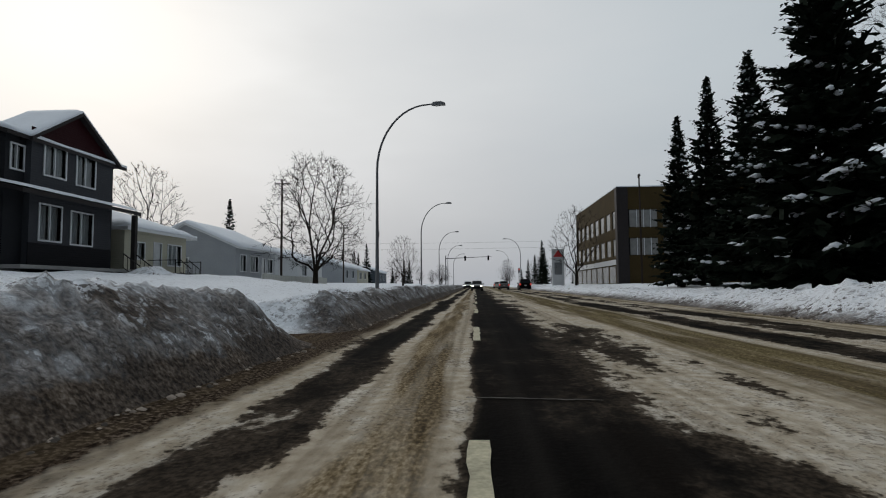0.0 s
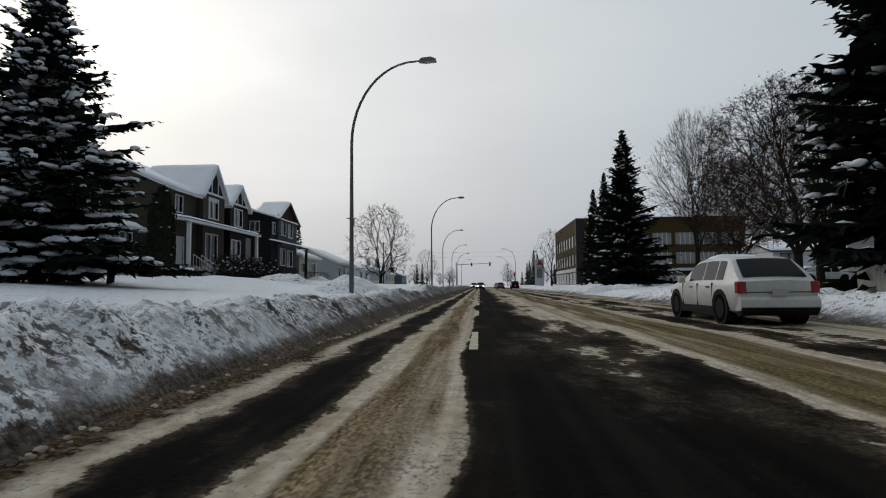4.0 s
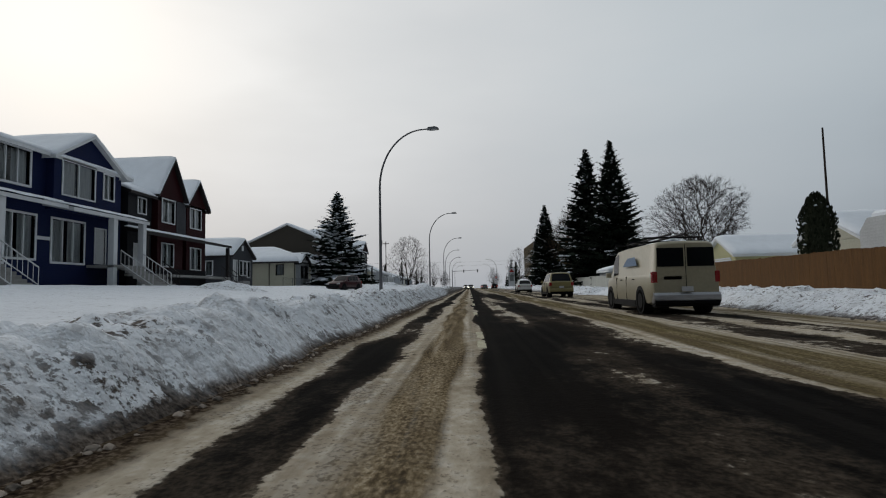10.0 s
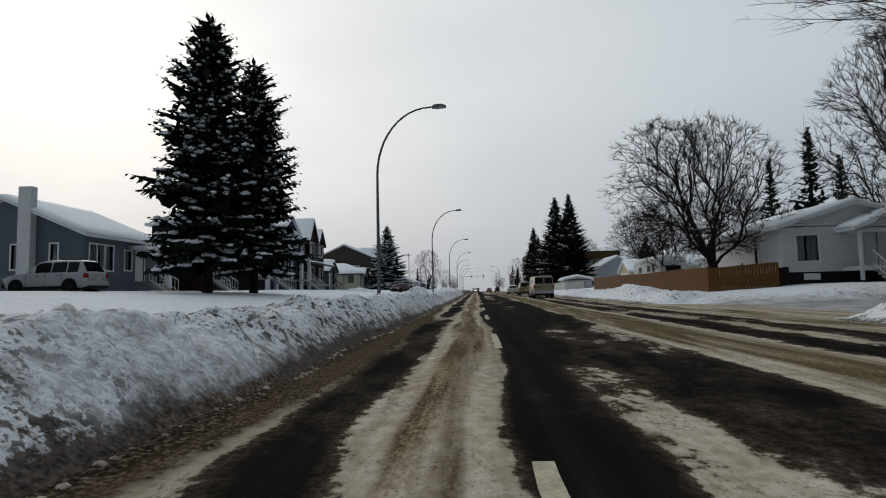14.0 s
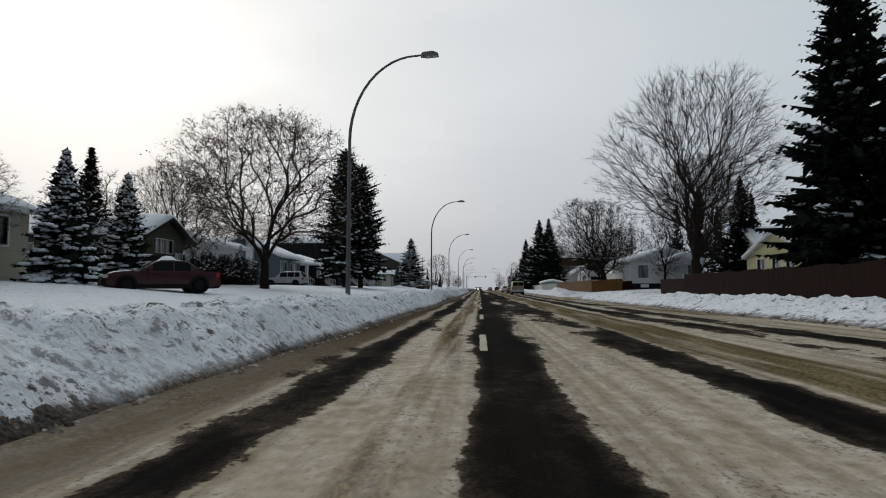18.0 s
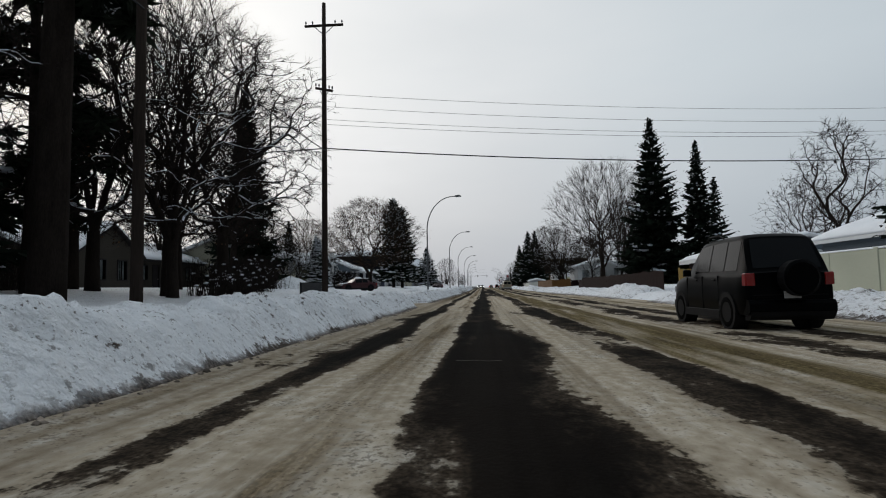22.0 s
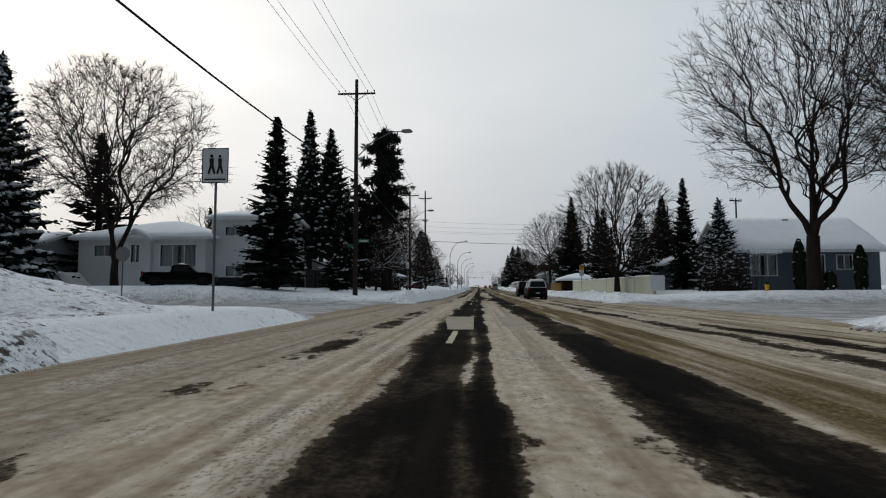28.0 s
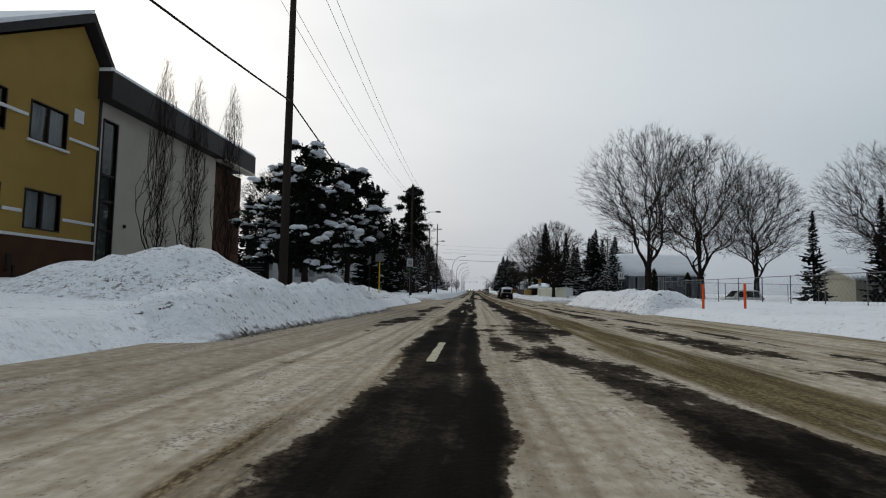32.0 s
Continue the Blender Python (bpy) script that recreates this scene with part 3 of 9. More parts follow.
class MB:
    """Collects vertices and faces of one mesh."""

    def __init__(self):
        self.v, self.f = [], []

    def add(self, vs, fs):
        n = len(self.v)
        self.v += [tuple(p) for p in vs]
        self.f += [tuple(i + n for i in f) for f in fs]
        return self

    def box(self, x0, x1, y0, y1, z0, z1):
        return self.add([(x0, y0, z0), (x1, y0, z0), (x1, y1, z0), (x0, y1, z0), (x0, y0, z1), (x1, y0, z1), (x1, y1, z1), (x0, y1, z1)],
                        [(3, 2, 1, 0), (4, 5, 6, 7), (0, 1, 5, 4), (1, 2, 6, 5), (2, 3, 7, 6), (3, 0, 4, 7)])

    def bevel_box(self, x0, x1, y0, y1, z0, z1, b=0.02):
        """A box with its upper and upright edges cut."""
        def ring(d, z):
            return [(x0 + d, y0, z), (x1 - d, y0, z), (x1, y0 + d, z), (x1, y1 - d, z), (x1 - d, y1, z), (x0 + d, y1, z), (x0, y1 - d, z), (x0, y0 + d, z)]
        top = [(x0 + b, y0 + b, z1), (x1 - b, y0 + b, z1), (x1 - b, y0 + b, z1), (x1 - b, y1 - b, z1), (x1 - b, y1 - b, z1), (x0 + b, y1 - b, z1), (x0 + b, y1 - b, z1), (x0 + b, y0 + b, z1)]
        vs = ring(b, z0) + ring(b, z1 - b) + top
        fs = [tuple(range(7, -1, -1))]
        for k in (0, 8):
            for i in range(8):
                j = (i + 1) % 8
                fs.append((k + i, k + j, k + 8 + j, k + 8 + i))
        fs.append((16, 18, 20, 22))
        return self.add(vs, fs)

    def prism(self, poly, axis, a, b):
        """A polygon (p, q) drawn out along an axis from a to b."""
        n = len(poly)
        def at(p, q, t):
            return {"x": (t, p, q), "y": (p, t, q), "z": (p, q, t)}[axis]
        vs = [at(p, q, a) for p, q in poly] + [at(p, q, b) for p, q in poly]
        fs = [tuple(range(n)), tuple(range(2 * n - 1, n - 1, -1))] + [(i, i + n, (i + 1) % n + n, (i + 1) % n) for i in range(n)]
        return self.add(vs, fs)

    def tube(self, pts, radii, sides=8, cap=True):
        pts = [Vector(p) for p in pts]
        n0 = len(self.v)
        up = Vector((0, 0, 1))
        for i, p in enumerate(pts):
            d = (pts[min(i + 1, len(pts) - 1)] - pts[max(i - 1, 0)]).normalized()
            a = d.cross(up if abs(d.z) < 0.95 else Vector((1, 0, 0))).normalized() if i == 0 else (a - d * a.dot(d)).normalized()
            b = d.cross(a)
            r = radii[i] if isinstance(radii, (list, tuple)) else radii
            for k in range(sides):
                t = 2 * math.pi * k / sides
                self.v.append(tuple(p + a * (r * math.cos(t)) + b * (r * math.sin(t))))
        for i in range(len(pts) - 1):
            for k in range(sides):
                j = (k + 1) % sides
                self.f.append((n0 + i * sides + k, n0 + i * sides + j, n0 + (i + 1) * sides + j, n0 + (i + 1) * sides + k))
        if cap:
            self.f.append(tuple(n0 + k for k in range(sides - 1, -1, -1)))
            e = n0 + (len(pts) - 1) * sides
            self.f.append(tuple(e + k for k in range(sides)))
        return self

    def lump(self, c, rx, ry, rz, seed=0, sides=6):
        """A small uneven rounded lump."""
        rnd = random.Random(seed)
        vs = [(c[0], c[1], c[2] + rz)]
        for lvl, (s, zz) in enumerate(((0.75, 0.6), (1.0, -0.1))):
            for k in range(sides):
                t = 2 * math.pi * (k + 0.5 * lvl) / sides
                q = s * rnd.uniform(0.8, 1.15)
                vs.append((c[0] + rx * q * math.cos(t), c[1] + ry * q * math.sin(t), c[2] + rz * zz * rnd.uniform(0.8, 1.2)))
        vs.append((c[0], c[1], c[2] - rz * 0.45))
        fs = []
        for k in range(sides):
            j = (k + 1) % sides
            fs += [(0, 1 + k, 1 + j), (1 + k, 1 + sides + k, 1 + j), (1 + j, 1 + sides + k, 1 + sides + j), (1 + sides + k, 2 * sides + 1, 1 + sides + j)]
        return self.add(vs, fs)

    def mesh(self, name, mat=None, smooth=False):
        m = bpy.data.meshes.new(name)
        m.from_pydata(self.v, [], self.f)
        if mat:
            m.materials.append(mat)
        if smooth:
            m.polygons.foreach_set("use_smooth", [True] * len(m.polygons))
        m.update()
        return m


def part(name, mb, material, parent, label="", smooth=False):
    ob = new(name, mb.mesh(name, material, smooth) if isinstance(mb, MB) else mb)
    ob.parent = parent
    if label:
        tagged(ob, label)
    return ob


def thing(name, m, label, category, group="", kind=""):
    ob = new(name)
    ob.empty_display_size = 0.3
    ob.matrix_world = m
    return tagged(ob, label, category, group, kind)


def grid_mesh(name, xs, ys, zs, mat, dirt=None, smooth=True):
    nx, ny = len(xs), len(ys)
    X, Y = np.meshgrid(xs, ys)
    co = np.stack([X, Y, zs], 2).reshape(-1, 3)
    a = np.arange(nx * ny).reshape(ny, nx)
    fs = np.stack([a[:-1, :-1], a[:-1, 1:], a[1:, 1:], a[1:, :-1]], 2).reshape(-1, 4)
    m = bpy.data.meshes.new(name)
    m.from_pydata(co.tolist(), [], fs.tolist())
    if smooth:
        m.polygons.foreach_set("use_smooth", [True] * len(m.polygons))
    if dirt is not None:
        at = m.attributes.new("dirt", "FLOAT", "POINT")
        at.data.foreach_set("value", np.asarray(dirt, dtype=np.float32).ravel())
    m.materials.append(mat)
    m.update()
    return m


def fbm(X, Y, scale, octaves=4, seed=0):
    """Value noise on arrays, about -1..1."""
    rng = np.random.RandomState(seed)
    tab = rng.rand(256, 256)
    out, amp, tot = np.zeros_like(X, dtype=float), 1.0, 0.0
    fx, fy_ = X / scale, Y / scale
    for o in range(octaves):
        ix, iy = np.floor(fx).astype(int), np.floor(fy_).astype(int)
        tx, ty = fx - ix, fy_ - iy
        tx, ty = tx * tx * (3 - 2 * tx), ty * ty * (3 - 2 * ty)
        g = lambda i, j: tab[(ix + i) & 255, (iy + j) & 255]
        val = (g(0, 0) * (1 - tx) + g(1, 0) * tx) * (1 - ty) + (g(0, 1) * (1 - tx) + g(1, 1) * tx) * ty
        out += amp * (2 * val - 1)
        tot += amp
        amp *= 0.5
        fx, fy_ = fx * 2 + 17.3, fy_ * 2 + 5.1
    return out / tot


def chunks(X, Y, scale, seed=0):
    """Broken blocks: a random height for each irregular cell, and the distance to its edge."""
    rng = np.random.RandomState(seed)
    jx, jy, hh = rng.rand(128, 128), rng.rand(128, 128), rng.rand(128, 128)
    fx, fy_ = X / scale, Y / scale
    ix, iy = np.floor(fx).astype(int), np.floor(fy_).astype(int)
    d1, d2, val = np.full(X.shape, 9.0), np.full(X.shape, 9.0), np.zeros(X.shape)
    for a in (-1, 0, 1):
        for b in (-1, 0, 1):
            p, q = (ix + a) & 127, (iy + b) & 127
            d = np.hypot(ix + a + jx[p, q] - fx, iy + b + jy[p, q] - fy_)
            near = d < d1
            d2 = np.where(near, d1, np.minimum(d2, d))
            val = np.where(near, hh[p, q], val)
            d1 = np.where(near, d, d1)
    return val, d2 - d1


def smooth01(t):
    t = np.clip(t, 0, 1)
    return t * t * (3 - 2 * t)


def bump1(y, c, w):
    """1 at c, falling to 0 at w away."""
    return smooth01(1 - np.abs(y - c) / w)


def span(y, a, b, s=1.5):
    """1 between a and b, with soft ends."""
    return smooth01((y - a) / s + 0.5) * smooth01((b - y) / s + 0.5)


# ---- ground, road and plough banks ----
# driveways and side streets that break the banks: from y, to y
LEFT_GAPS = [(8.3, 11.0), (-172.5, -164.5), (-272.0, -222.5), (-330.0, -292.6)]
RIGHT_GAPS = [(-1.5, 12.0), (-54.0, -43.0), (-111.5, -97.0), (-169.5, -163.0), (-247.5, -221.0), (-330.0, -272.0)]
LEFT_STREETS, RIGHT_STREETS = [(-244.0, -223.0)], [(-110.5, -98.0), (-246.0, -222.0)]


def gaps(y, table, s=1.6):
    g = np.zeros_like(y, dtype=float)
    for a, b in table:
        g = np.maximum(g, span(y, a, b, s))
    return g


def left_foot(Y):
    return -2.35 - 0.45 * smooth01((-125 - Y) / 40) - 0.9 * smooth01((-205 - Y) / 20) + 0.18 * fbm(Y, Y * 0 + 3, 2.5, 3, 4)


def right_foot(Y):
    return 7.9 + 0.5 * smooth01((-30 - Y) / 20) - 0.2 * smooth01((-60 - Y) / 30) + 0.8 * smooth01((-120 - Y) / 40) + 0.2 * fbm(Y, Y * 0 + 8, 3.0, 3, 5)


def lawn(X, Y):
    """Height of the snowy ground over the road's level."""
    left = 0.52 + 0.85 * smooth01((-7 - X) / 15)
    right = 0.45 + 0.40 * smooth01((X - 12) / 9)
    h = np.where(X < 0, left, right) + 0.07 * fbm(X, Y, 5.0, 3, 11) + 0.05 * fbm(X, Y, 1.3, 3, 12)
    # shovelled heaps and hollows before the first houses
    heap = span(Y, -6, 46, 12) * smooth01((-6.5 - X) / 3) * smooth01((X + 24) / 3)
    h = h + heap * (0.34 + 0.40 * np.maximum(0, fbm(X, Y, 4.2, 3, 15)) + 0.16 * fbm(X, Y, 1.5, 3, 16))
    st = np.where(X < 0, gaps(Y, LEFT_STREETS, 3.0), gaps(Y, RIGHT_STREETS, 3.0))
    return h * (1 - st) + (0.05 + 0.04 * fbm(X, Y, 2.0, 3, 13)) * st


def ground_height(x, y):
    a, b = np.array([[float(x)]]), np.array([[float(y)]])
    return gy(y) + float(lawn(a, b)[0, 0])


def build_ground():
    xs = np.unique(np.concatenate([np.linspace(-900, -60, 8), np.linspace(-60, -5.2, 76), [-4.6, -3.6, 0, 4, 8.2, 9.4], np.linspace(10.6, 60, 52), np.linspace(60, 900, 8)]))
    ys = np.unique(np.concatenate([np.linspace(-900, -420, 5), np.linspace(-420, 140, 360), np.linspace(140, 900, 12), [1600, 2600]]))
    X, Y = np.meshgrid(xs, ys)
    inside = smooth01((X + 5.4) / 1.2) * smooth01((10.9 - X) / 1.2)
    Z = np.interp(Y, ROAD_Y, ROAD_Z) + lawn(X, Y) * (1 - inside) - 0.22 * inside
    st = np.where(X < 0, gaps(Y, LEFT_STREETS, 3.0), gaps(Y, RIGHT_STREETS, 3.0)) * np.where(np.abs(X) < 60, 1, 0)
    g = new("ground", grid_mesh("ground", xs, ys, Z, M["snow"], dirt=st * 0.75))
    tagged(g, "snow-covered lawns and verges along the street", "ground", kind="structure")


def ridge(x, c, w):
    return smooth01(1 - np.abs(x - c) / w)


def build_road():
    xs = np.linspace(-6.0, 11.0, 69)
    ys = np.unique(np.concatenate([np.linspace(-420, -320, 60), np.linspace(-320, 60, 700), np.linspace(60, 700, 90)]))
    X, Y = np.meshgrid(xs, ys)
    Z = np.interp(Y, ROAD_Y, ROAD_Z) + 0.004
    rough = fbm(X, Y * 0.5, 0.5, 3, 21)
    Z += 0.030 * ridge(X, -0.6, 0.45) * (0.7 + 0.6 * fbm(X, Y, 0.8, 3, 22)) + 0.055 * ridge(X, 3.75, 0.75) * (0.7 + 0.6 * fbm(X, Y * .4, 0.7, 3, 23)) + 0.006 * rough
    Z += 0.05 * smooth01((left_foot(Y) + 0.35 - X) / 0.5) + 0.04 * smooth01((X - right_foot(Y) + 0.3) / 0.6)
    Z = np.where((Y > 60), Z - 0.02 * rough, Z)
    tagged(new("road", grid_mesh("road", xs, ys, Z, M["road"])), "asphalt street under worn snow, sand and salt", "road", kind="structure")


def bank_mesh(side):
    if side == "left":
        us = np.concatenate([np.linspace(0, 1.9, 26), np.linspace(2.05, 4.6, 10)])
        ys = np.unique(np.concatenate([np.linspace(-325, 30, 3700), np.linspace(30, 120, 450)]))
    else:
        us = np.concatenate([np.linspace(0, 2.4, 20), np.linspace(2.6, 5.0, 10)])
        ys = np.linspace(-330, 120, 2200)
    U, Y = np.meshgrid(us, ys)
    if side == "left":
        X = left_foot(Y) - U
        top = 0.72 + 0.06 * smooth01((Y + 62) / 20) + 0.04 * smooth01((-62 - Y) / 20) + 0.10 * fbm(Y, Y * 0, 6.0, 3, 31) + 0.10 * fbm(Y, Y * 0, 1.6, 3, 32)
        top += 0.18 * bump1(Y, 4.0, 5) - 0.24 * bump1(Y, -4.5, 7) - 0.10 * bump1(Y, -20, 14) + 0.10 * bump1(Y, -48, 12)
        top += 0.55 * bump1(Y, -45, 3.2) * smooth01((U - 0.8) / 1.5)
        top += 0.10 * smooth01((-170 - Y) / 25) + 0.75 * span(Y, -290.5, -276.5, 3) * (0.8 + 0.35 * fbm(Y, Y * 0, 1.1, 3, 33)) * smooth01((U - 0.3) / 1.8)
        top -= 0.35 * span(Y, -275, -246, 6)
        width, gp = 1.02 + 0.16 * fbm(Y, Y * 0 + 4, 3, 2, 34), gaps(Y, LEFT_GAPS)
    else:
        X = right_foot(Y) + U
        top = 0.62 + 0.12 * fbm(Y, Y * 0 + 7, 6.0, 3, 41) + 0.14 * fbm(Y, Y * 0 + 2, 1.5, 3, 42)
        top += 0.25 * bump1(Y, 14.5, 4) + 0.35 * bump1(Y, -87, 6) + 0.3 * bump1(Y, -158, 6) + 0.72 * span(Y, -274.5, -249, 3)
        width, gp = 1.9 + 0.3 * fbm(Y, Y * 0 + 6, 3, 2, 44), gaps(Y, RIGHT_GAPS)
    base = lawn(X, Y)
    rise = smooth01(U / width) ** 0.72
    back = smooth01((U - width * 1.1) / 2.2)
    body = top * rise * (1 - back) + base * back
    lumps = 0.13 * fbm(X * 1.3, Y, 0.8, 4, 51) + 0.05 * fbm(X, Y, 0.2, 3, 52)
    for size, amp, sd in ((0.70, 0.17, 54), (0.27, 0.07, 55)):
        val, edge = chunks(X * 1.25 + 0.15 * fbm(X, Y, 0.5, 2, sd), Y, size, sd)
        lumps += amp * (val - 0.45) * smooth01(edge / 0.28) - 0.035 * (1 - smooth01(edge / 0.2))
    body += lumps * rise * (1 - 0.7 * back) * (1 if side == "left" else 1.15)
    flat = 0.02 + base * smooth01((U - 0.8) / 3.5) * (1 - gaps(Y, LEFT_STREETS if side == "left" else RIGHT_STREETS, 3.0))
    Z = body * (1 - gp) + flat * gp
    Z = np.where(U < 0.02, -0.06, Z) + np.interp(Y, ROAD_Y, ROAD_Z)
    Z = np.where(U > us[-1] - 0.01, Z - 0.35, Z)
    dirt = np.clip(1.10 - body / (0.17 + 0.16 * smooth01((Y + 36) / 16)), 0, 1.05) * (1 - back) + 0.16 * (1 - back) * (1 - gp) + 0.22 * gp * (1 - smooth01((U - 1) / 3))
    if side == "left":
        dirt += (0.34 * smooth01((Y + 32) / 20) + 0.14 * smooth01((Y + 80) / 25)) * (1 - back) * smooth01((1.35 - U) / 0.6) - 0.17 * smooth01((-170 - Y) / 25) * (1 - back) + 0.12 * span(Y, -124, -84, 8) * (1 - back) + 0.3 * span(Y, -124, -105, 6) * smooth01((0.5 - U) / 0.3)
    else:
        dirt *= 0.7
    grid = grid_mesh("snow_bank", us * 0, ys, Z, M["bank"], dirt)
    co = np.stack([X, Y, Z], 2).reshape(-1).astype(np.float32)
    grid.vertices.foreach_set("co", co)
    if side == "right":
        grid.flip_normals()
    grid.flip_normals()
    grid.update()
    return grid


build_ground()
build_road()
for side in ("left", "right"):
    tagged(new("snow_bank", bank_mesh(side)), "ploughed snow bank, grey and sandy at its foot" if side == "left" else "lower ploughed snow bank along the far kerb", "snow bank", kind="structure")


def mound(x, y, rx, ry, h, seed, label="heap of shovelled snow on a verge"):
    us, vs = np.linspace(-1, 1, 48), np.linspace(-1, 1, 48)
    U, V = np.meshgrid(us, vs)
    R = np.sqrt(U * U + V * V)
    X, Y = U * rx + x, V * ry + y
    val, edge = chunks(X, Y, 0.6, seed)
    z = h * smooth01(1 - R) ** 0.8 * (1 + 0.35 * fbm(X, Y, 1.6, 3, seed)) + (0.10 * fbm(X, Y, 0.5, 3, seed + 1) + 0.14 * (val - 0.4) * smooth01(edge / 0.3)) * smooth01(1.1 - R) - 0.12 - 0.35 * smooth01((R - 0.8) / 0.3)
    z += lawn(X, Y) * (1 - smooth01((X + 5.4) / 1.2) * smooth01((10.9 - X) / 1.2)) + np.interp(Y, ROAD_Y, ROAD_Z)
    d = 0.10 * smooth01(R) + 0.08
    m = grid_mesh("snow_heap", us * rx, vs * ry, z, M["bank"], d)
    ob = new("snow_heap", m)
    ob.matrix_world = pose(x, y, 0)
    tagged(ob, label, "snow heap")


for a in [(-9.6, -284.0, 6.0, 4.6, 1.75, 61), (-6.9, -4.0, 2.5, 3.2, 1.1, 62), (-8.8, 6.0, 3.6, 9.0, 0.5, 72), (-8.0, -44.5, 2.4, 2.8, 0.75, 63), (-20.0, 33.0, 2.2, 2.0, 0.7, 64), (-13.5, 4.0, 3.0, 2.6, 0.7, 65),
          (-9.7, -263.0, 4.6, 4.8, 1.5, 66), (-8.4, -256.3, 4.6, 4.2, .62, 73), (-17.5, -148.5, 3.0, 3.5, 1.2, 67), (12.2, 15.5, 3.4, 3.2, 0.5, 68), (-9.8, -251.2, 4.6, 4.4, 0.95, 69), (12.4, -255.0, 3.0, 5.5, 0.5, 70), (-15, -55, 3, 2.4, .55, 71)]:
    mound(*a)


# a rounded block of old snow left by the plough
block = MB()
for i, (dx, dy, dz, a, b, c) in enumerate(((0, 0, .55, .62, .72, .62), (-.35, .35, .5, .5, .55, .55), (.12, -.5, .42, .5, .5, .5), (.3, .35, .3, .4, .45, .38), (-.1, .1, .9, .48, .55, .3))):
    block.lump((dx, dy, dz), a, b, c, 300 + i, 14)
ob = new("snow_block", block.mesh("snow_block", M["bank"], True))
ob.matrix_world = pose(-3.6, -94.55, gy(-94.55) + .05, 0, 0, 15)
rough = ob.modifiers.new("round", "REMESH")
rough.mode, rough.voxel_size = "VOXEL", 0.06
lumpy = ob.modifiers.new("lumpy", "DISPLACE")
lumpy.texture = bpy.data.textures.new("lumps", "CLOUDS")
lumpy.texture.noise_scale, lumpy.strength = 0.28, 0.14
tagged(ob, "rounded block of dirty old snow on the plough bank", "snow block")


def rubble():
    """Loose lumps along the feet of the banks."""
    rnd = random.Random(5)
    mb = MB()
    for i in range(6500):
        y = rnd.uniform(-300, 20)
        left = rnd.random() < 0.7
        ya = np.array([y])
        if gaps(ya, LEFT_GAPS if left else RIGHT_GAPS)[0] > 0.3:
            continue
        s = rnd.uniform(0.012, 0.042) * (1.5 if rnd.random() < 0.05 else 1)
        off = 0.02 - abs(rnd.gauss(0, 0.12))
        x = left_foot(ya)[0] + off if left else right_foot(ya)[0] - off
        mb.lump((x, y, gy(y) + 0.03 + s * 0.2), s * rnd.uniform(.8, 1.5), s * rnd.uniform(.8, 1.5), s * .8, i, 4)
    tagged(new("snow_rubble", mb.mesh("snow_rubble", M["rubble"])), "loose lumps of dirty snow along the kerbs", "rubble", kind="stuff")


rubble()


def lane_dashes():
    rnd = random.Random(8)
    mesh_cache = []
    for k in range(3):
        mb = MB()
        n = 14
        vs, fs = [], []
        for i in range(n + 1):
            yy = -3.0 * i / n
            j = 0.012 if 0 < i < n else 0
            vs += [(-0.062 + rnd.uniform(-j, j), yy, 0), (0.062 + rnd.uniform(-j, j), yy, 0)]
        for i in range(n):
            fs.append((2 * i, 2 * i + 2, 2 * i + 3, 2 * i + 1))
        mb.add(vs, fs)
        mesh_cache.append(mb.mesh("lane_dash", M["line"]))
    for k in range(-8, 33):
        y = 3.45 - 9.0 * k
        if 158 <= -y <= 204 or y < -254:
            continue
        if -247 < y < -222:
            continue
        ob = new("lane_dash", mesh_cache[k % 3])
        ob.matrix_world = pose(0, y, gy(y - 1.5) + 0.014, math.degrees(math.atan2(gy(y) - gy(y - 3), 3.0)))
        tagged(ob, "worn pale yellow lane dash on the asphalt", "lane marking", "lane dashes", "structure")
    for y in (-200.0, -270.8, -291.5):
        ob = new("lane_dash", mesh_cache[0])
        ob.matrix_world = pose(0, y, gy(y - 1.5) + 0.014, math.degrees(math.atan2(gy(y) - gy(y - 3), 3.0)))
        tagged(ob, "worn pale yellow lane dash on the asphalt", "lane marking", "lane dashes", "structure")
    for x0, x1 in ((-0.55, 0.35), (1.15, 1.95)):
        mb = MB().add([(x0, -241.8, 0), (x1, -241.8, 0), (x1 + .05, -247.8, 0), (x0 + .1, -247.8, 0)], [(3, 2, 1, 0)])
        ob = new("crosswalk_bar", mb.mesh("crosswalk_bar", M["crosswalk"]))
        ob.matrix_world = pose(0, 0, gy(-244.8) + 0.02)
        tagged(ob, "worn pale crosswalk block on the asphalt", "road marking", "crosswalk", "structure")


lane_dashes()


def salt_line(y, x0, x1, seed):
    """A thin crust of salt along a crack that crosses the lane."""
    rnd = random.Random(seed)
    vs, fs, n = [], [], 26
    yy = 0.0
    for i in range(n + 1):
        yy += rnd.gauss(0, .012)
        w = .008 + .012 * rnd.random()
        x = x0 + (x1 - x0) * i / n
        vs += [(x, yy - w, 0), (x, yy + w, 0)]
        if i:
            fs.append((2 * i - 2, 2 * i, 2 * i + 1, 2 * i - 1))
    ob = new("salt_line", MB().add(vs, fs).mesh("salt_line", M["salt_film"]))
    ob.matrix_world = pose(0, y, gy(y) + 0.016)
    tagged(ob, "thin pale salt line along a road crack", "road marking", "salt lines", "structure")


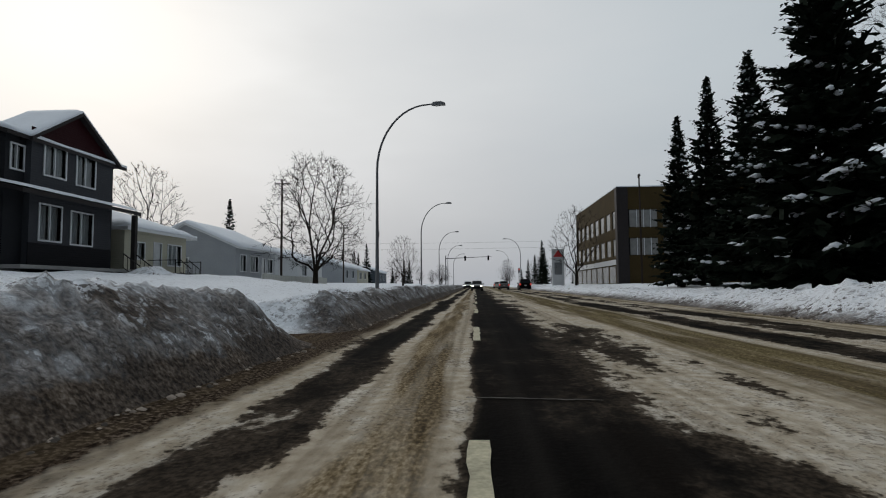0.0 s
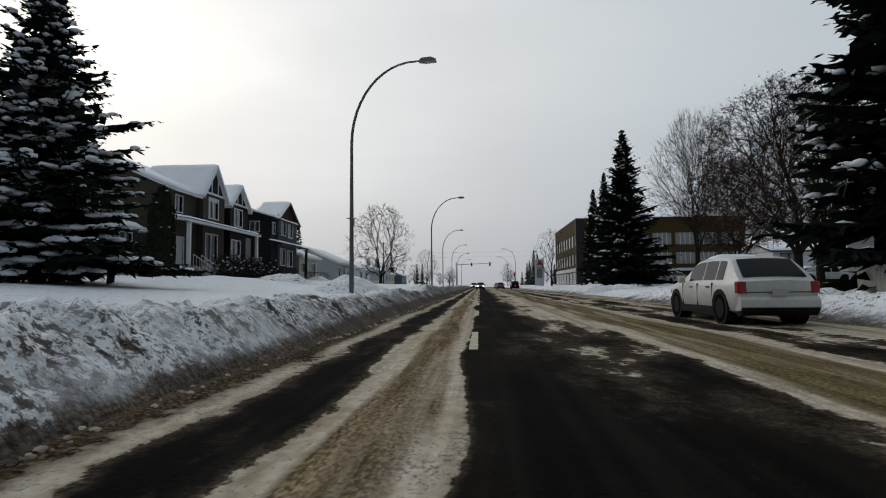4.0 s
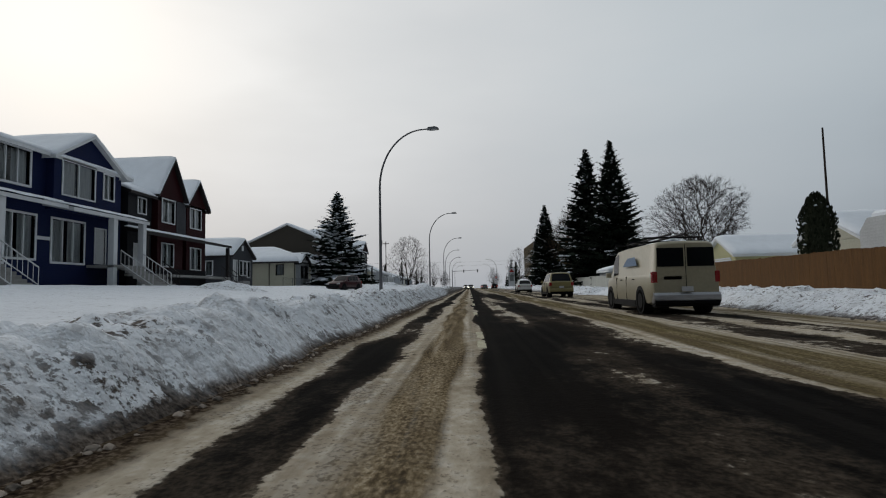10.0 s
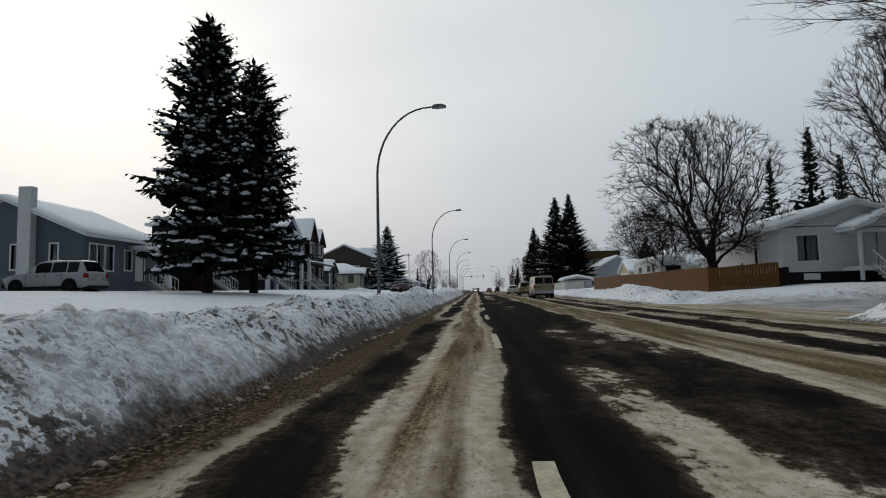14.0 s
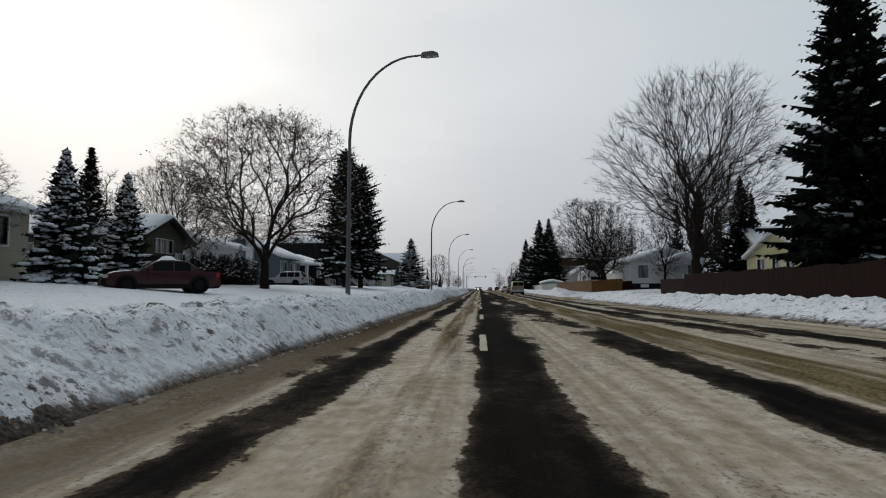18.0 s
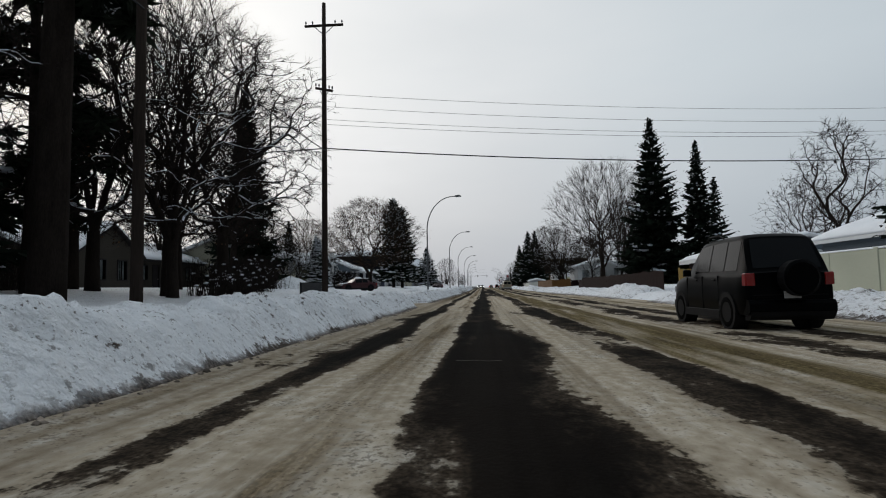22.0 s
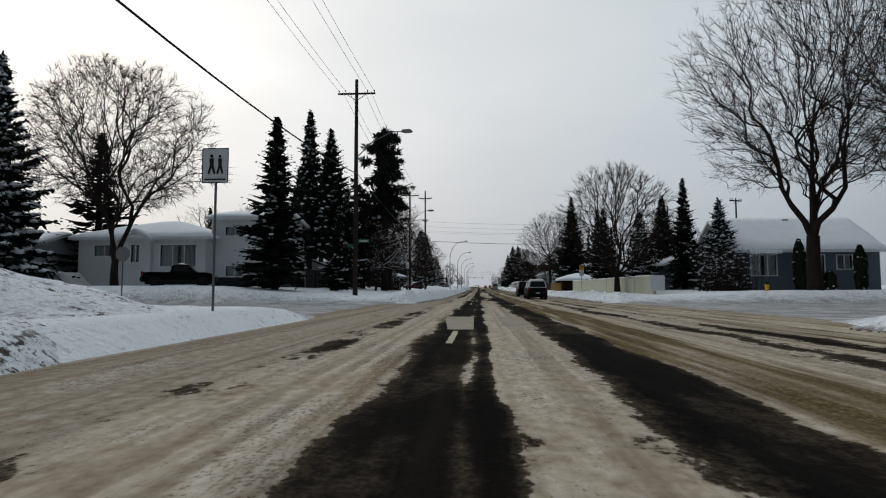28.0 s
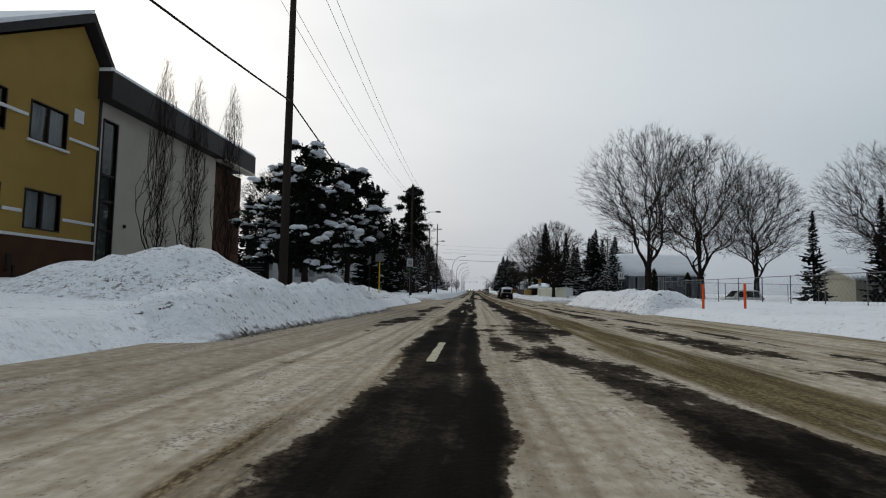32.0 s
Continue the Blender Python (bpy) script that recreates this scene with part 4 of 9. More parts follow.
for y, x0, x1 in ((4.7, -.1, 1.0), (-4.7, -.3, 1.1), (-13.6, .0, 1.6), (-41.0, .1, 1.3), (-102.8, -1.9, -1.2), (-103.2, .1, 1.7), (-132.0, .1, 1.2), (-175.5, -2.0, -.4), (-193.0, .0, .6), (-226.5, -.3, .8), (-264.5, -1.4, 1.2)):
    salt_line(y, x0, x1, int(abs(y) * 10))

# ---- houses ----


def wall_panel(mb, u0, u1, z0, z1, holes, at, thick=0.22):
    """A wall from u0 to u1 with openings cut through; at(u, w, z) places a point, w being the depth into the wall."""
    us = sorted({round(q, 4) for q in [u0, u1] + [h[i] for h in holes for i in (0, 1)] if u0 <= q <= u1})
    zs = sorted({round(q, 4) for q in [z0, z1] + [h[i] for h in holes for i in (2, 3)] if z0 <= q <= z1})
    solid = {(i, j) for i in range(len(us) - 1) for j in range(len(zs) - 1)
             if not any(h[0] < (us[i] + us[i + 1]) / 2 < h[1] and h[2] < (zs[j] + zs[j + 1]) / 2 < h[3] for h in holes)}
    vs, fs, idx = [], [], {}

    def p(i, w, j):
        if (i, w, j) not in idx:
            idx[i, w, j] = len(vs)
            vs.append(at(us[i], w * thick, zs[j]))
        return idx[i, w, j]
    for i, j in sorted(solid):
        fs += [(p(i, 0, j), p(i + 1, 0, j), p(i + 1, 0, j + 1), p(i, 0, j + 1)), (p(i, 1, j + 1), p(i + 1, 1, j + 1), p(i + 1, 1, j), p(i, 1, j))]
        for di, dj, e in ((-1, 0, ((i, j + 1), (i, j))), (1, 0, ((i + 1, j), (i + 1, j + 1))), (0, -1, ((i, j), (i + 1, j))), (0, 1, ((i + 1, j + 1), (i, j + 1)))):
            if (i + di, j + dj) not in solid:
                (a, b), (c, d) = e
                fs.append((p(c, 0, d), p(a, 0, b), p(a, 1, b), p(c, 1, d)))
    mb.add(vs, fs)


def window(parent, u0, u1, z0, z1, at, trim, curtain=True, mullions=1, name="window", border=0.09):
    """A window with its frame, mullions, pane and curtain."""
    w = new(name)
    w.parent = parent
    fr = MB()

    def bar(a, b, c, d, p, q):
        vs = [at(*t) for t in ((a, p, c), (b, p, c), (b, q, c), (a, q, c), (a, p, d), (b, p, d), (b, q, d), (a, q, d))]
        fr.add(vs, [(3, 2, 1, 0), (4, 5, 6, 7), (0, 1, 5, 4), (1, 2, 6, 5), (2, 3, 7, 6), (3, 0, 4, 7)])
    k = border
    bar(u0 - k, u1 + k, z0 - k, z0, -0.05, 0.14)
    bar(u0 - k, u1 + k, z1, z1 + k, -0.05, 0.14)
    bar(u0 - k, u0, z0, z1, -0.05, 0.14)
    bar(u1, u1 + k, z0, z1, -0.05, 0.14)
    for i in range(mullions):
        c = u0 + (u1 - u0) * (i + 1) / (mullions + 1)
        bar(c - 0.035, c + 0.035, z0, z1, 0.0, 0.1)
    part("frame", fr, trim, w)
    g = MB().add([at(u0, 0.09, z0), at(u1, 0.09, z0), at(u1, 0.09, z1), at(u0, 0.09, z1)], [(0, 1, 2, 3)])
    o = part("pane", g, M["glass"], w)
    o.visible_shadow = False
    # wide pale curtains; their colour includes the sky's reflection on the glass
    if curtain:
        c = MB()
        n = 8
        lo, hi = (u0, u0 + (u1 - u0) * 0.45), (u0 + (u1 - u0) * 0.56, u1)
        for a, b in (lo, hi):
            vs, fs = [], []
            for i in range(n + 1):
                u = a + (b - a) * i / n
                d = 0.2 + 0.03 * (i % 2)
                vs += [at(u, d, z0), at(u, d, z1)]
            for i in range(n):
                fs.append((2 * i, 2 * i + 2, 2 * i + 3, 2 * i + 1))
            c.add(vs, fs)
        part("curtain", c, M["curtain"], w)
    return w


def door(parent, u0, u1, z0, z1, at, mat, trim):
    d = new("door")
    d.parent = parent
    mb = MB()

    def bar(m_, a, b, c, e, p, q):
        vs = [at(*t) for t in ((a, p, c), (b, p, c), (b, q, c), (a, q, c), (a, p, e), (b, p, e), (b, q, e), (a, q, e))]
        m_.add(vs, [(3, 2, 1, 0), (4, 5, 6, 7), (0, 1, 5, 4), (1, 2, 6, 5), (2, 3, 7, 6), (3, 0, 4, 7)])
    bar(mb, u0, u1, z0, z1, 0.05, 0.11)
    for a, b in ((0.12, 0.42), (0.5, 0.92)):
        bar(mb, u0 + 0.15, u1 - 0.15, z0 + (z1 - z0) * a, z0 + (z1 - z0) * b, 0.035, 0.06)
    part("leaf", mb, mat, d)
    fr = MB()
    bar(fr, u0 - .09, u0, z0, z1 + .09, -.04, .15)
    bar(fr, u1, u1 + .09, z0, z1 + .09, -.04, .15)
    bar(fr, u0, u1, z1, z1 + .09, -.04, .15)
    part("frame", fr, trim, d)
    kn = MB()
    bar(kn, u1 - 0.13, u1 - 0.08, z0 + 0.95, z0 + 1.0, -0.02, 0.05)
    part("handle", kn, M["chrome"], d)


def roof_height(kind, W, D, ov, rise):
    """Height over the eave at plan position u (0..W), v (0..D)."""
    def f(u, v):
        if kind == "gable_u":
            return rise * (1 - np.abs(v - D / 2) / (D / 2 + ov))
        if kind == "gable_v":
            return rise * (1 - np.abs(u - W / 2) / (W / 2 + ov))
        if kind == "hip":
            half = min(W, D) / 2 + ov
            d = np.minimum(np.minimum(u + ov, W + ov - u), np.minimum(v + ov, D + ov - v))
            return rise * np.clip(d / half, 0, 1)
        return 0 * u
    return f


def roof(parent, W, D, eave, kind, rise, ov=0.5, u_off=0.0, v_off=0.0, trim=None, snow=0.28, seed=1, thick=0.2, v_end=None):
    """A roof slab with its fascia and a layer of snow."""
    f = roof_height(kind, W, D, ov, rise)
    D2 = D if v_end is None else v_end
    n = 16
    us, vs = np.linspace(-ov, W + ov, n + 1), np.linspace(-ov, D2 + (ov if v_end is None else 0), n + 1)
    U, V = np.meshgrid(us, vs)
    Z = eave + f(U, V)

    def shell(zt, zb, mat, name, label="", smooth=False):
        a = np.arange((n + 1) ** 2).reshape(n + 1, n + 1)
        m = (n + 1) ** 2
        top = np.stack([U + u_off, V + v_off, zt], 2).reshape(-1, 3)
        bot = np.stack([U + u_off, V + v_off, zb], 2).reshape(-1, 3)
        fs = np.stack([a[:-1, :-1], a[:-1, 1:], a[1:, 1:], a[1:, :-1]], 2).reshape(-1, 4).tolist()
        fs += [tuple(i + m for i in reversed(q)) for q in fs]
        for e in (a[0], a[:, -1], a[-1][::-1], a[::-1, 0]):
            fs += [(int(p), int(p) + m, int(q) + m, int(q)) for p, q in zip(e, e[1:])]
        mb = MB()
        mb.v, mb.f = np.concatenate([top, bot]).tolist(), fs
        return part(name, mb, mat, parent, label, smooth)
    shell(Z, Z - thick, trim or M["dark_trim"], "roof")
    if snow:
        edge = np.minimum(np.minimum(U + ov, W + ov - U), np.minimum(V + ov, D2 + ov - V))
        t = snow * (0.45 + 0.55 * smooth01(edge / 0.45)) + 0.05 * fbm(U + seed * 7.7, V + seed * 3.1, 1.8, 3, seed)
        shell(Z + 0.01 + np.maximum(t, 0.04), Z + 0.005, M["roof_snow"], "snow_cover", "thick soft snow on the roof", True)


def house(name, label, x, y, rz, W, D, base, eave, kind, rise, wall, trim, front=(), left=(), right=(), foundation=None, f_top=None, ov=0.5, snow=0.28, seed=1, fascia=None, gable=None,
          category="house", curtain=True, border=0.09):
    """A house with its front on the local -y side, u running along x. Openings: (kind, u0, u1, z0, z1[, mullions]). Heights are over the road."""
    g = gy(y)
    h = thing(name, pose(x, y, g, 0, 0, rz), label, category)
    faces = {"front": (W, lambda u, w, z: (u, w, z), front), "right": (D, lambda u, w, z: (W - w, u, z), right), "left": (D, lambda u, w, z: (w, D - u, z), left), "back": (W, lambda u, w, z: (W - u, D - w, z), ())}
    for side, (length, at, ops) in faces.items():
        mb = MB()
        k = 0.0 if side in ("front", "back") else 0.22
        wall_panel(mb, k, length - k, base - 0.8, eave, [o[1:5] for o in ops], at)
        part("wall", mb, wall, h)
        for o in ops:
            if o[0] == "win":
                window(h, *o[1:5], at, trim, curtain, o[5] if len(o) > 5 else 1, border=border)
            elif o[0] == "door":
                door(h, *o[1:5], at, M["white_siding"] if trim == M["white_trim"] else M["dark_trim"], trim)
    if foundation:
        mb = MB().box(-.03, W + .03, -.03, D + .03, base - 0.8, f_top or base + 0.25)
        part("foundation", mb, foundation, h)
    if kind in ("gable_u", "gable_v"):
        f = roof_height(kind, W, D, ov, rise)
        for end in (0, 1):
            if kind == "gable_v":
                z = [float(f(np.array(u), np.array(0))) for u in (0, W / 2)]
                poly = [(0.0, eave - .01), (W, eave - .01), (W, eave + z[0] - .2), (W / 2, eave + z[1] - .2), (0.0, eave + z[0] - .2)]
                a, b = (0.0, 0.22) if not end else (D - .22, D)
                part("gable", MB().prism(poly, "y", a, b), gable or wall, h)
            else:
                z = [float(f(np.array(0), np.array(v))) for v in (0, D / 2)]
                poly = [(0.0, eave - .01), (D, eave - .01), (D, eave + z[0] - .2), (D / 2, eave + z[1] - .2), (0.0, eave + z[0] - .2)]
                a, b = (0.0, 0.22) if not end else (W - .22, W)
                part("gable", MB().prism(poly, "x", a, b), gable or wall, h)
    roof(h, W, D, eave, kind, rise, ov, trim=fascia or trim, snow=snow, seed=seed)
    return h


def porch(h, u0, u1, depth, z, trim, posts=(), seed=1, floor=None, post_w=0.14, slope=0.35, rail=True):
    """A lean-to porch roof with snow, posts and a deck along the front of a house."""
    mb = MB().add([(u0, -depth, z - slope), (u1, -depth, z - slope), (u1, 0.02, z), (u0, 0.02, z), (u0, -depth, z - slope - .22), (u1, -depth, z - slope - .22), (u1, 0.02, z - .22), (u0, 0.02, z - .22)],
                  [(0, 1, 2, 3), (7, 6, 5, 4), (0, 4, 5, 1), (1, 5, 6, 2), (3, 7, 4, 0), (2, 6, 7, 3)])
    part("porch_roof", mb, trim, h)
    n = 14
    us, vs = np.linspace(u0 - .04, u1 + .04, n * 2 + 1), np.linspace(-depth - .05, 0.0, 7)
    U, V = np.meshgrid(us, vs)
    e = np.minimum(np.minimum(U - u0, u1 - U), V + depth)
    Z = z + V / depth * slope + 0.01 + 0.2 * (0.25 + 0.75 * smooth01(e / 0.3)) + 0.03 * fbm(U + seed * 5, V, 0.9, 3, seed)
    s = part("porch_snow", grid_mesh("porch_snow", us, vs, Z, M["roof_snow"]), None, h)
    for k, p in enumerate(posts):
        part("post", MB().bevel_box(p - post_w, p + post_w, -depth + .1, -depth + .1 + 2 * post_w, floor - 1.2 if floor else 0.6, z - slope - .2, 0.02), trim, h)
    if floor:
        part("deck", MB().bevel_box(u0 + .1, u1 - .1, -depth + .05, 0.0, floor - .18, floor), M["concrete"], h)


def steps(h, u0, u1, v, top, bottom, mat, rail=True):
    """Front steps that lead down from the porch, with handrails."""
    n = max(2, int((top - bottom) / 0.18))
    for i in range(n):
        z = top - (i + 1) * (top - bottom) / n
        part("step", MB().bevel_box(u0, u1, v - (i + 1) * 0.27, v - i * 0.27, z - 0.16, z + 0.02), M["concrete"], h)
    part("step_snow", MB().bevel_box(u0 + .05, u1 - .05, v - n * 0.27, v - (n - 1) * .27 + .05, bottom - .02, bottom + .12, 0.04), M["roof_snow"], h)
    if rail:
        L = n * 0.27
        for u in (u0, u1):
            part("handrail", MB().tube([(u, v, top + .95), (u, v - L, bottom + .95)], 0.035, 6), mat, h)
            part("lower_rail", MB().tube([(u, v, top + .1), (u, v - L, bottom + .12)], 0.025, 6), mat, h)
            for i in range(n + 1):
                t = i / n
                part("baluster", MB().tube([(u, v - L * t, bottom * t + top * (1 - t) + 0.05), (u, v - L * t, bottom * t + top * (1 - t) + .95)], 0.018, 5), mat, h)


def bay(h, u0, u1, z0, eave, out, rise, wall, trim, wins=(), seed=3, gable=None, ov=0.35, back=3.0, snow=0.22, edge=None):
    """A projecting bay with its own front gable."""
    W = u1 - u0
    at = lambda u, w, z: (u0 + u, -out + w, z)
    mb = MB()
    wall_panel(mb, 0, W, z0, eave, [(a - u0, b - u0, c, d) for a, b, c, d in wins], at)
    for a in (0.0, W - .2):
        mb.box(u0 + a, u0 + a + .2, -out + .22, 0, z0, eave)
    part("bay_wall", mb, wall, h)
    for a, b, c, d in wins:
        window(h, a - u0, b - u0, c, d, at, trim)
    f = roof_height("gable_v", W, 1, ov, rise)
    z = [float(f(np.array(u), np.array(0))) for u in (0, W / 2)]
    poly = [(u0, eave - .01), (u1, eave - .01), (u1, eave + z[0] - .2), (u0 + W / 2, eave + z[1] - .2), (u0, eave + z[0] - .2)]
    part("bay_gable", MB().prism(poly, "y", -out, -out + .2), gable or wall, h)
    roof(h, W, back, eave, "gable_v", rise, ov, u_off=u0, v_off=-out, trim=edge or trim, snow=snow, seed=seed, v_end=back)


def gable_truss(h, u0, u1, out, eave, rise, trim, ov=0.35):
    """A white king truss over a dark field in the peak of a bay."""
    c, half = (u0 + u1) / 2, (u1 - u0) / 2
    slope = rise / (half + ov)
    z0, apex = eave + .45, eave + rise - .42
    w = (apex - z0) / slope
    part("gable_field", MB().prism([(c - w, z0), (c + w, z0), (c, apex)], "y", -out - .02, -out - .003), M["black_siding"], h)
    part("truss_tie", MB().bevel_box(c - w - .25, c + w + .25, -out - .12, -out - .005, z0 - .16, z0 + .02, .01), trim, h)
    for q in (-.36, .36):
        part("truss_post", MB().bevel_box(c + q * w - .05, c + q * w + .05, -out - .1, -out - .021, z0 + .02, z0 + (1 - abs(q)) * (apex - z0) + .03, .01), trim, h)
    for sg in (-1, 1):
        part("bargeboard", MB().prism([(c + sg * (w + .02), z0), (c + sg * (w + .34), z0), (c, apex + .30), (c, apex - .02)], "y", -out - .11, -out - .021), trim, h)


# ---- trees ----


def spruce_meshes(seed, h=10.0, r=2.6, snow=0.35, clear=0.06, dense=1.0, droop=1.0, power=0.95, ragged=0.0, fine=True):
    """Trunk, needle crown and snow of a spruce, as meshes."""
    rnd = random.Random(seed)
    trunk = MB().tube([(0, 0, -0.5), (0.02, 0, h * .3), (-0.02, 0.02, h * .7), (0, 0, h * .98)], [h * .018, h * .014, h * .007, h * .002], 8)
    crown, white = MB(), MB()
    z = h * clear
    while z < h * 0.99:
        t = z / h
        L0 = r * (max(0.03, 1 - t) ** power) * rnd.uniform(.86 - ragged, 1.12)
        if t < 0.14:
            L0 *= 0.78 + 1.6 * t
        n = max(5, int(11 * dense * (1 - 0.4 * t)))
        ph = rnd.uniform(0, 6.28)
        # shaded inner twigs that close the crown
        for i in range(13 if fine else 8):
            a, q = rnd.uniform(0, 6.28), rnd.uniform(.08, .72)
            c = Vector((math.cos(a) * L0 * q, math.sin(a) * L0 * q, z + rnd.uniform(-.03, .03) * h - .22 * L0 * q * (1 - t)))
            u_ = Vector((rnd.gauss(0, 1), rnd.gauss(0, 1), rnd.gauss(0, .5))).normalized() * rnd.uniform(.22, .42) * (1.15 - .6 * t)
            w_ = u_.cross(Vector((rnd.gauss(0, 1), rnd.gauss(0, 1), rnd.gauss(0, 1)))).normalized() * rnd.uniform(.12, .24) * (1.15 - .6 * t)
            crown.add([c - u_, c + w_, c + u_, c - w_], [(0, 1, 2, 3)])
        for i in range(n):
            if rnd.random() < .10:
                continue
            a = ph + 2 * math.pi * i / n + rnd.uniform(-.3, .3)
            L = L0 * rnd.uniform(0.58, 1.12)
            z1 = z + rnd.uniform(-.018, .018) * h
            slope = 0.55 * t - 0.34 * droop * (1 - t) + rnd.uniform(-.12, .12)
            ca, sa = math.cos(a), math.sin(a)
            steps_n = max(2, int(L / 0.27 * dense))
            snowy = rnd.random() < snow * 1.3
            zt = z1 + L * slope + 0.26 * L * (0.7 if t < .6 else 0.25)
            zm = z1 + .66 * L * slope + 0.113 * L * (0.7 if t < .6 else 0.25)
            wd = .05 + .055 * L
            crown.add([(0, 0, z1), (ca * L * .66 - sa * wd, sa * L * .66 + ca * wd, zm), (ca * L, sa * L, zt), (ca * L * .66 + sa * wd, sa * L * .66 - ca * wd, zm), (ca * L * .66, sa * L * .66, zm - .06 - .05 * L)], [(0, 1, 2, 3), (0, 4, 2)])
            for s in range(steps_n + 1):
                q = (s + 0.5) / (steps_n + 0.5)
                d = L * q
                zc = z1 + d * slope + 0.26 * L * q * q * (0.7 if t < .6 else 0.25)
                px, py = ca * d, sa * d
                w = (0.16 + 0.19 * L * (1 - q) ** .7) * (1.25 - .6 * t) * rnd.uniform(.8, 1.25)
                for sgn in ((-1, 1) if s < steps_n else (0,)):
                    for m in range(3):
                        b = a + sgn * rnd.uniform(0.35, 1.25) + (rnd.gauss(0, .6) if sgn == 0 else 0)
                        cb, sb = math.cos(b), math.sin(b)
                        ln = w * rnd.uniform(.6, 1.1)
                        o = rnd.uniform(0, .35) * w
                        bx, by = px + cb * o, py + sb * o
                        drop = ln * (rnd.uniform(-.15, .65) * droop - .35 * t)
                        tip = (bx + cb * ln, by + sb * ln, zc - drop)
                        f = rnd.uniform(-1.2, 1.2)
                        e = ln * (rnd.uniform(.16, .28) if fine else rnd.uniform(.21, .34))
                        wx, wy, wz = -sb * e * math.cos(f), cb * e * math.cos(f), e * math.sin(f)
                        mx, my, mz = bx + cb * ln * .55, by + sb * ln * .55, zc - drop * .4
                        crown.add([(bx, by, zc + .02), (mx + wx, my + wy, mz + wz), tip, (mx - wx, my - wy, mz - wz)], [(0, 1, 2, 3)])
                    if snowy and .15 < q < .9 and rnd.random() < (.8 if snow > .95 else .36 if snow >= .85 else .4):
                        k = w * (.55 if snow >= .85 else .38)
                        white.lump((px + math.cos(a + sgn * .8) * w * .4, py + math.sin(a + sgn * .8) * w * .4, zc + .03), k * rnd.uniform(.8, 1.5), k * rnd.uniform(.8, 1.5), .06 + .30 * k, rnd.randrange(9999), 4)
        z += h * 0.027 * (1.2 - 0.6 * t) / dense
    return trunk.mesh("trunk", M["bark"]), crown.mesh("crown", M["needles"]), white.mesh("snow", M["tree_snow"], True)


def pine_meshes(seed, h=8.0, r=2.6, snow=0.5, clear=0.28, limbs=52):
    """A rounded pine: boughs that carry ragged cushions of needles, some under snow."""
    rnd = random.Random(seed)
    trunk, crown, white = MB(), MB(), MB()
    pts = [(0, 0, -.5), (.05, .03, h * .4), (-.06, .05, h * .75), (0, 0, h * .95)]
    trunk.tube(pts, [h * .024, h * .018, h * .011, h * .003], 8)
    for i in range(limbs):
        t = clear + (1 - clear) * (i + rnd.random()) / limbs
        a = rnd.uniform(0, 6.28)
        L = r * (math.sin(math.pi * min(1, (t - clear) / (1 - clear) * .78 + .18))) ** .6 * rnd.uniform(.5, 1.15)
        z0 = h * t
        e = (math.cos(a) * L, math.sin(a) * L, z0 + L * rnd.uniform(-.22, .32))
        trunk.tube([(0, 0, z0 - .2), (e[0] * .5, e[1] * .5, z0 + .02 * L), e], [h * .007, h * .004, .015], 5, False)
        snowy = rnd.random() < snow
        for c in range(7):
            q = .22 + .88 * (c + rnd.random()) / 7
            cx, cy, cz = e[0] * q + rnd.gauss(0, .24), e[1] * q + rnd.gauss(0, .24), z0 + (e[2] - z0) * q + rnd.gauss(0, .12) - .10 * q * q * L
            s = rnd.uniform(.34, .62) * (1.05 - .3 * q)
            for k in range(46):
                d = Vector((rnd.gauss(0, 1), rnd.gauss(0, 1), rnd.gauss(-.05, .62))).normalized() * s * rnd.uniform(.5, 1.1)
                p = d.cross(Vector((rnd.gauss(0, 1), rnd.gauss(0, 1), rnd.gauss(0, 1)))).normalized() * s * rnd.uniform(.07, .13)
                crown.add([(cx, cy, cz), (cx + d.x * .6 + p.x, cy + d.y * .6 + p.y, cz + d.z * .6 + p.z), (cx + d.x, cy + d.y, cz + d.z), (cx + d.x * .6 - p.x, cy + d.y * .6 - p.y, cz + d.z * .6 - p.z)], [(0, 1, 2, 3)])
            if snowy and q > .45 and rnd.random() < .7:
                for k in range(3):
                    f = rnd.uniform(.45, 1.0)
                    white.lump((cx + math.cos(a) * .3 * s + rnd.gauss(0, .3) * s, cy + math.sin(a) * .3 * s + rnd.gauss(0, .3) * s, cz + s * rnd.uniform(.12, .42)), s * .78 * f, s * .74 * f, s * .46 * f, rnd.randrange(9999), 7)
    return trunk.mesh("trunk", M["bark"], True), crown.mesh("crown", M["pine"]), white.mesh("snow", M["tree_snow"], True)


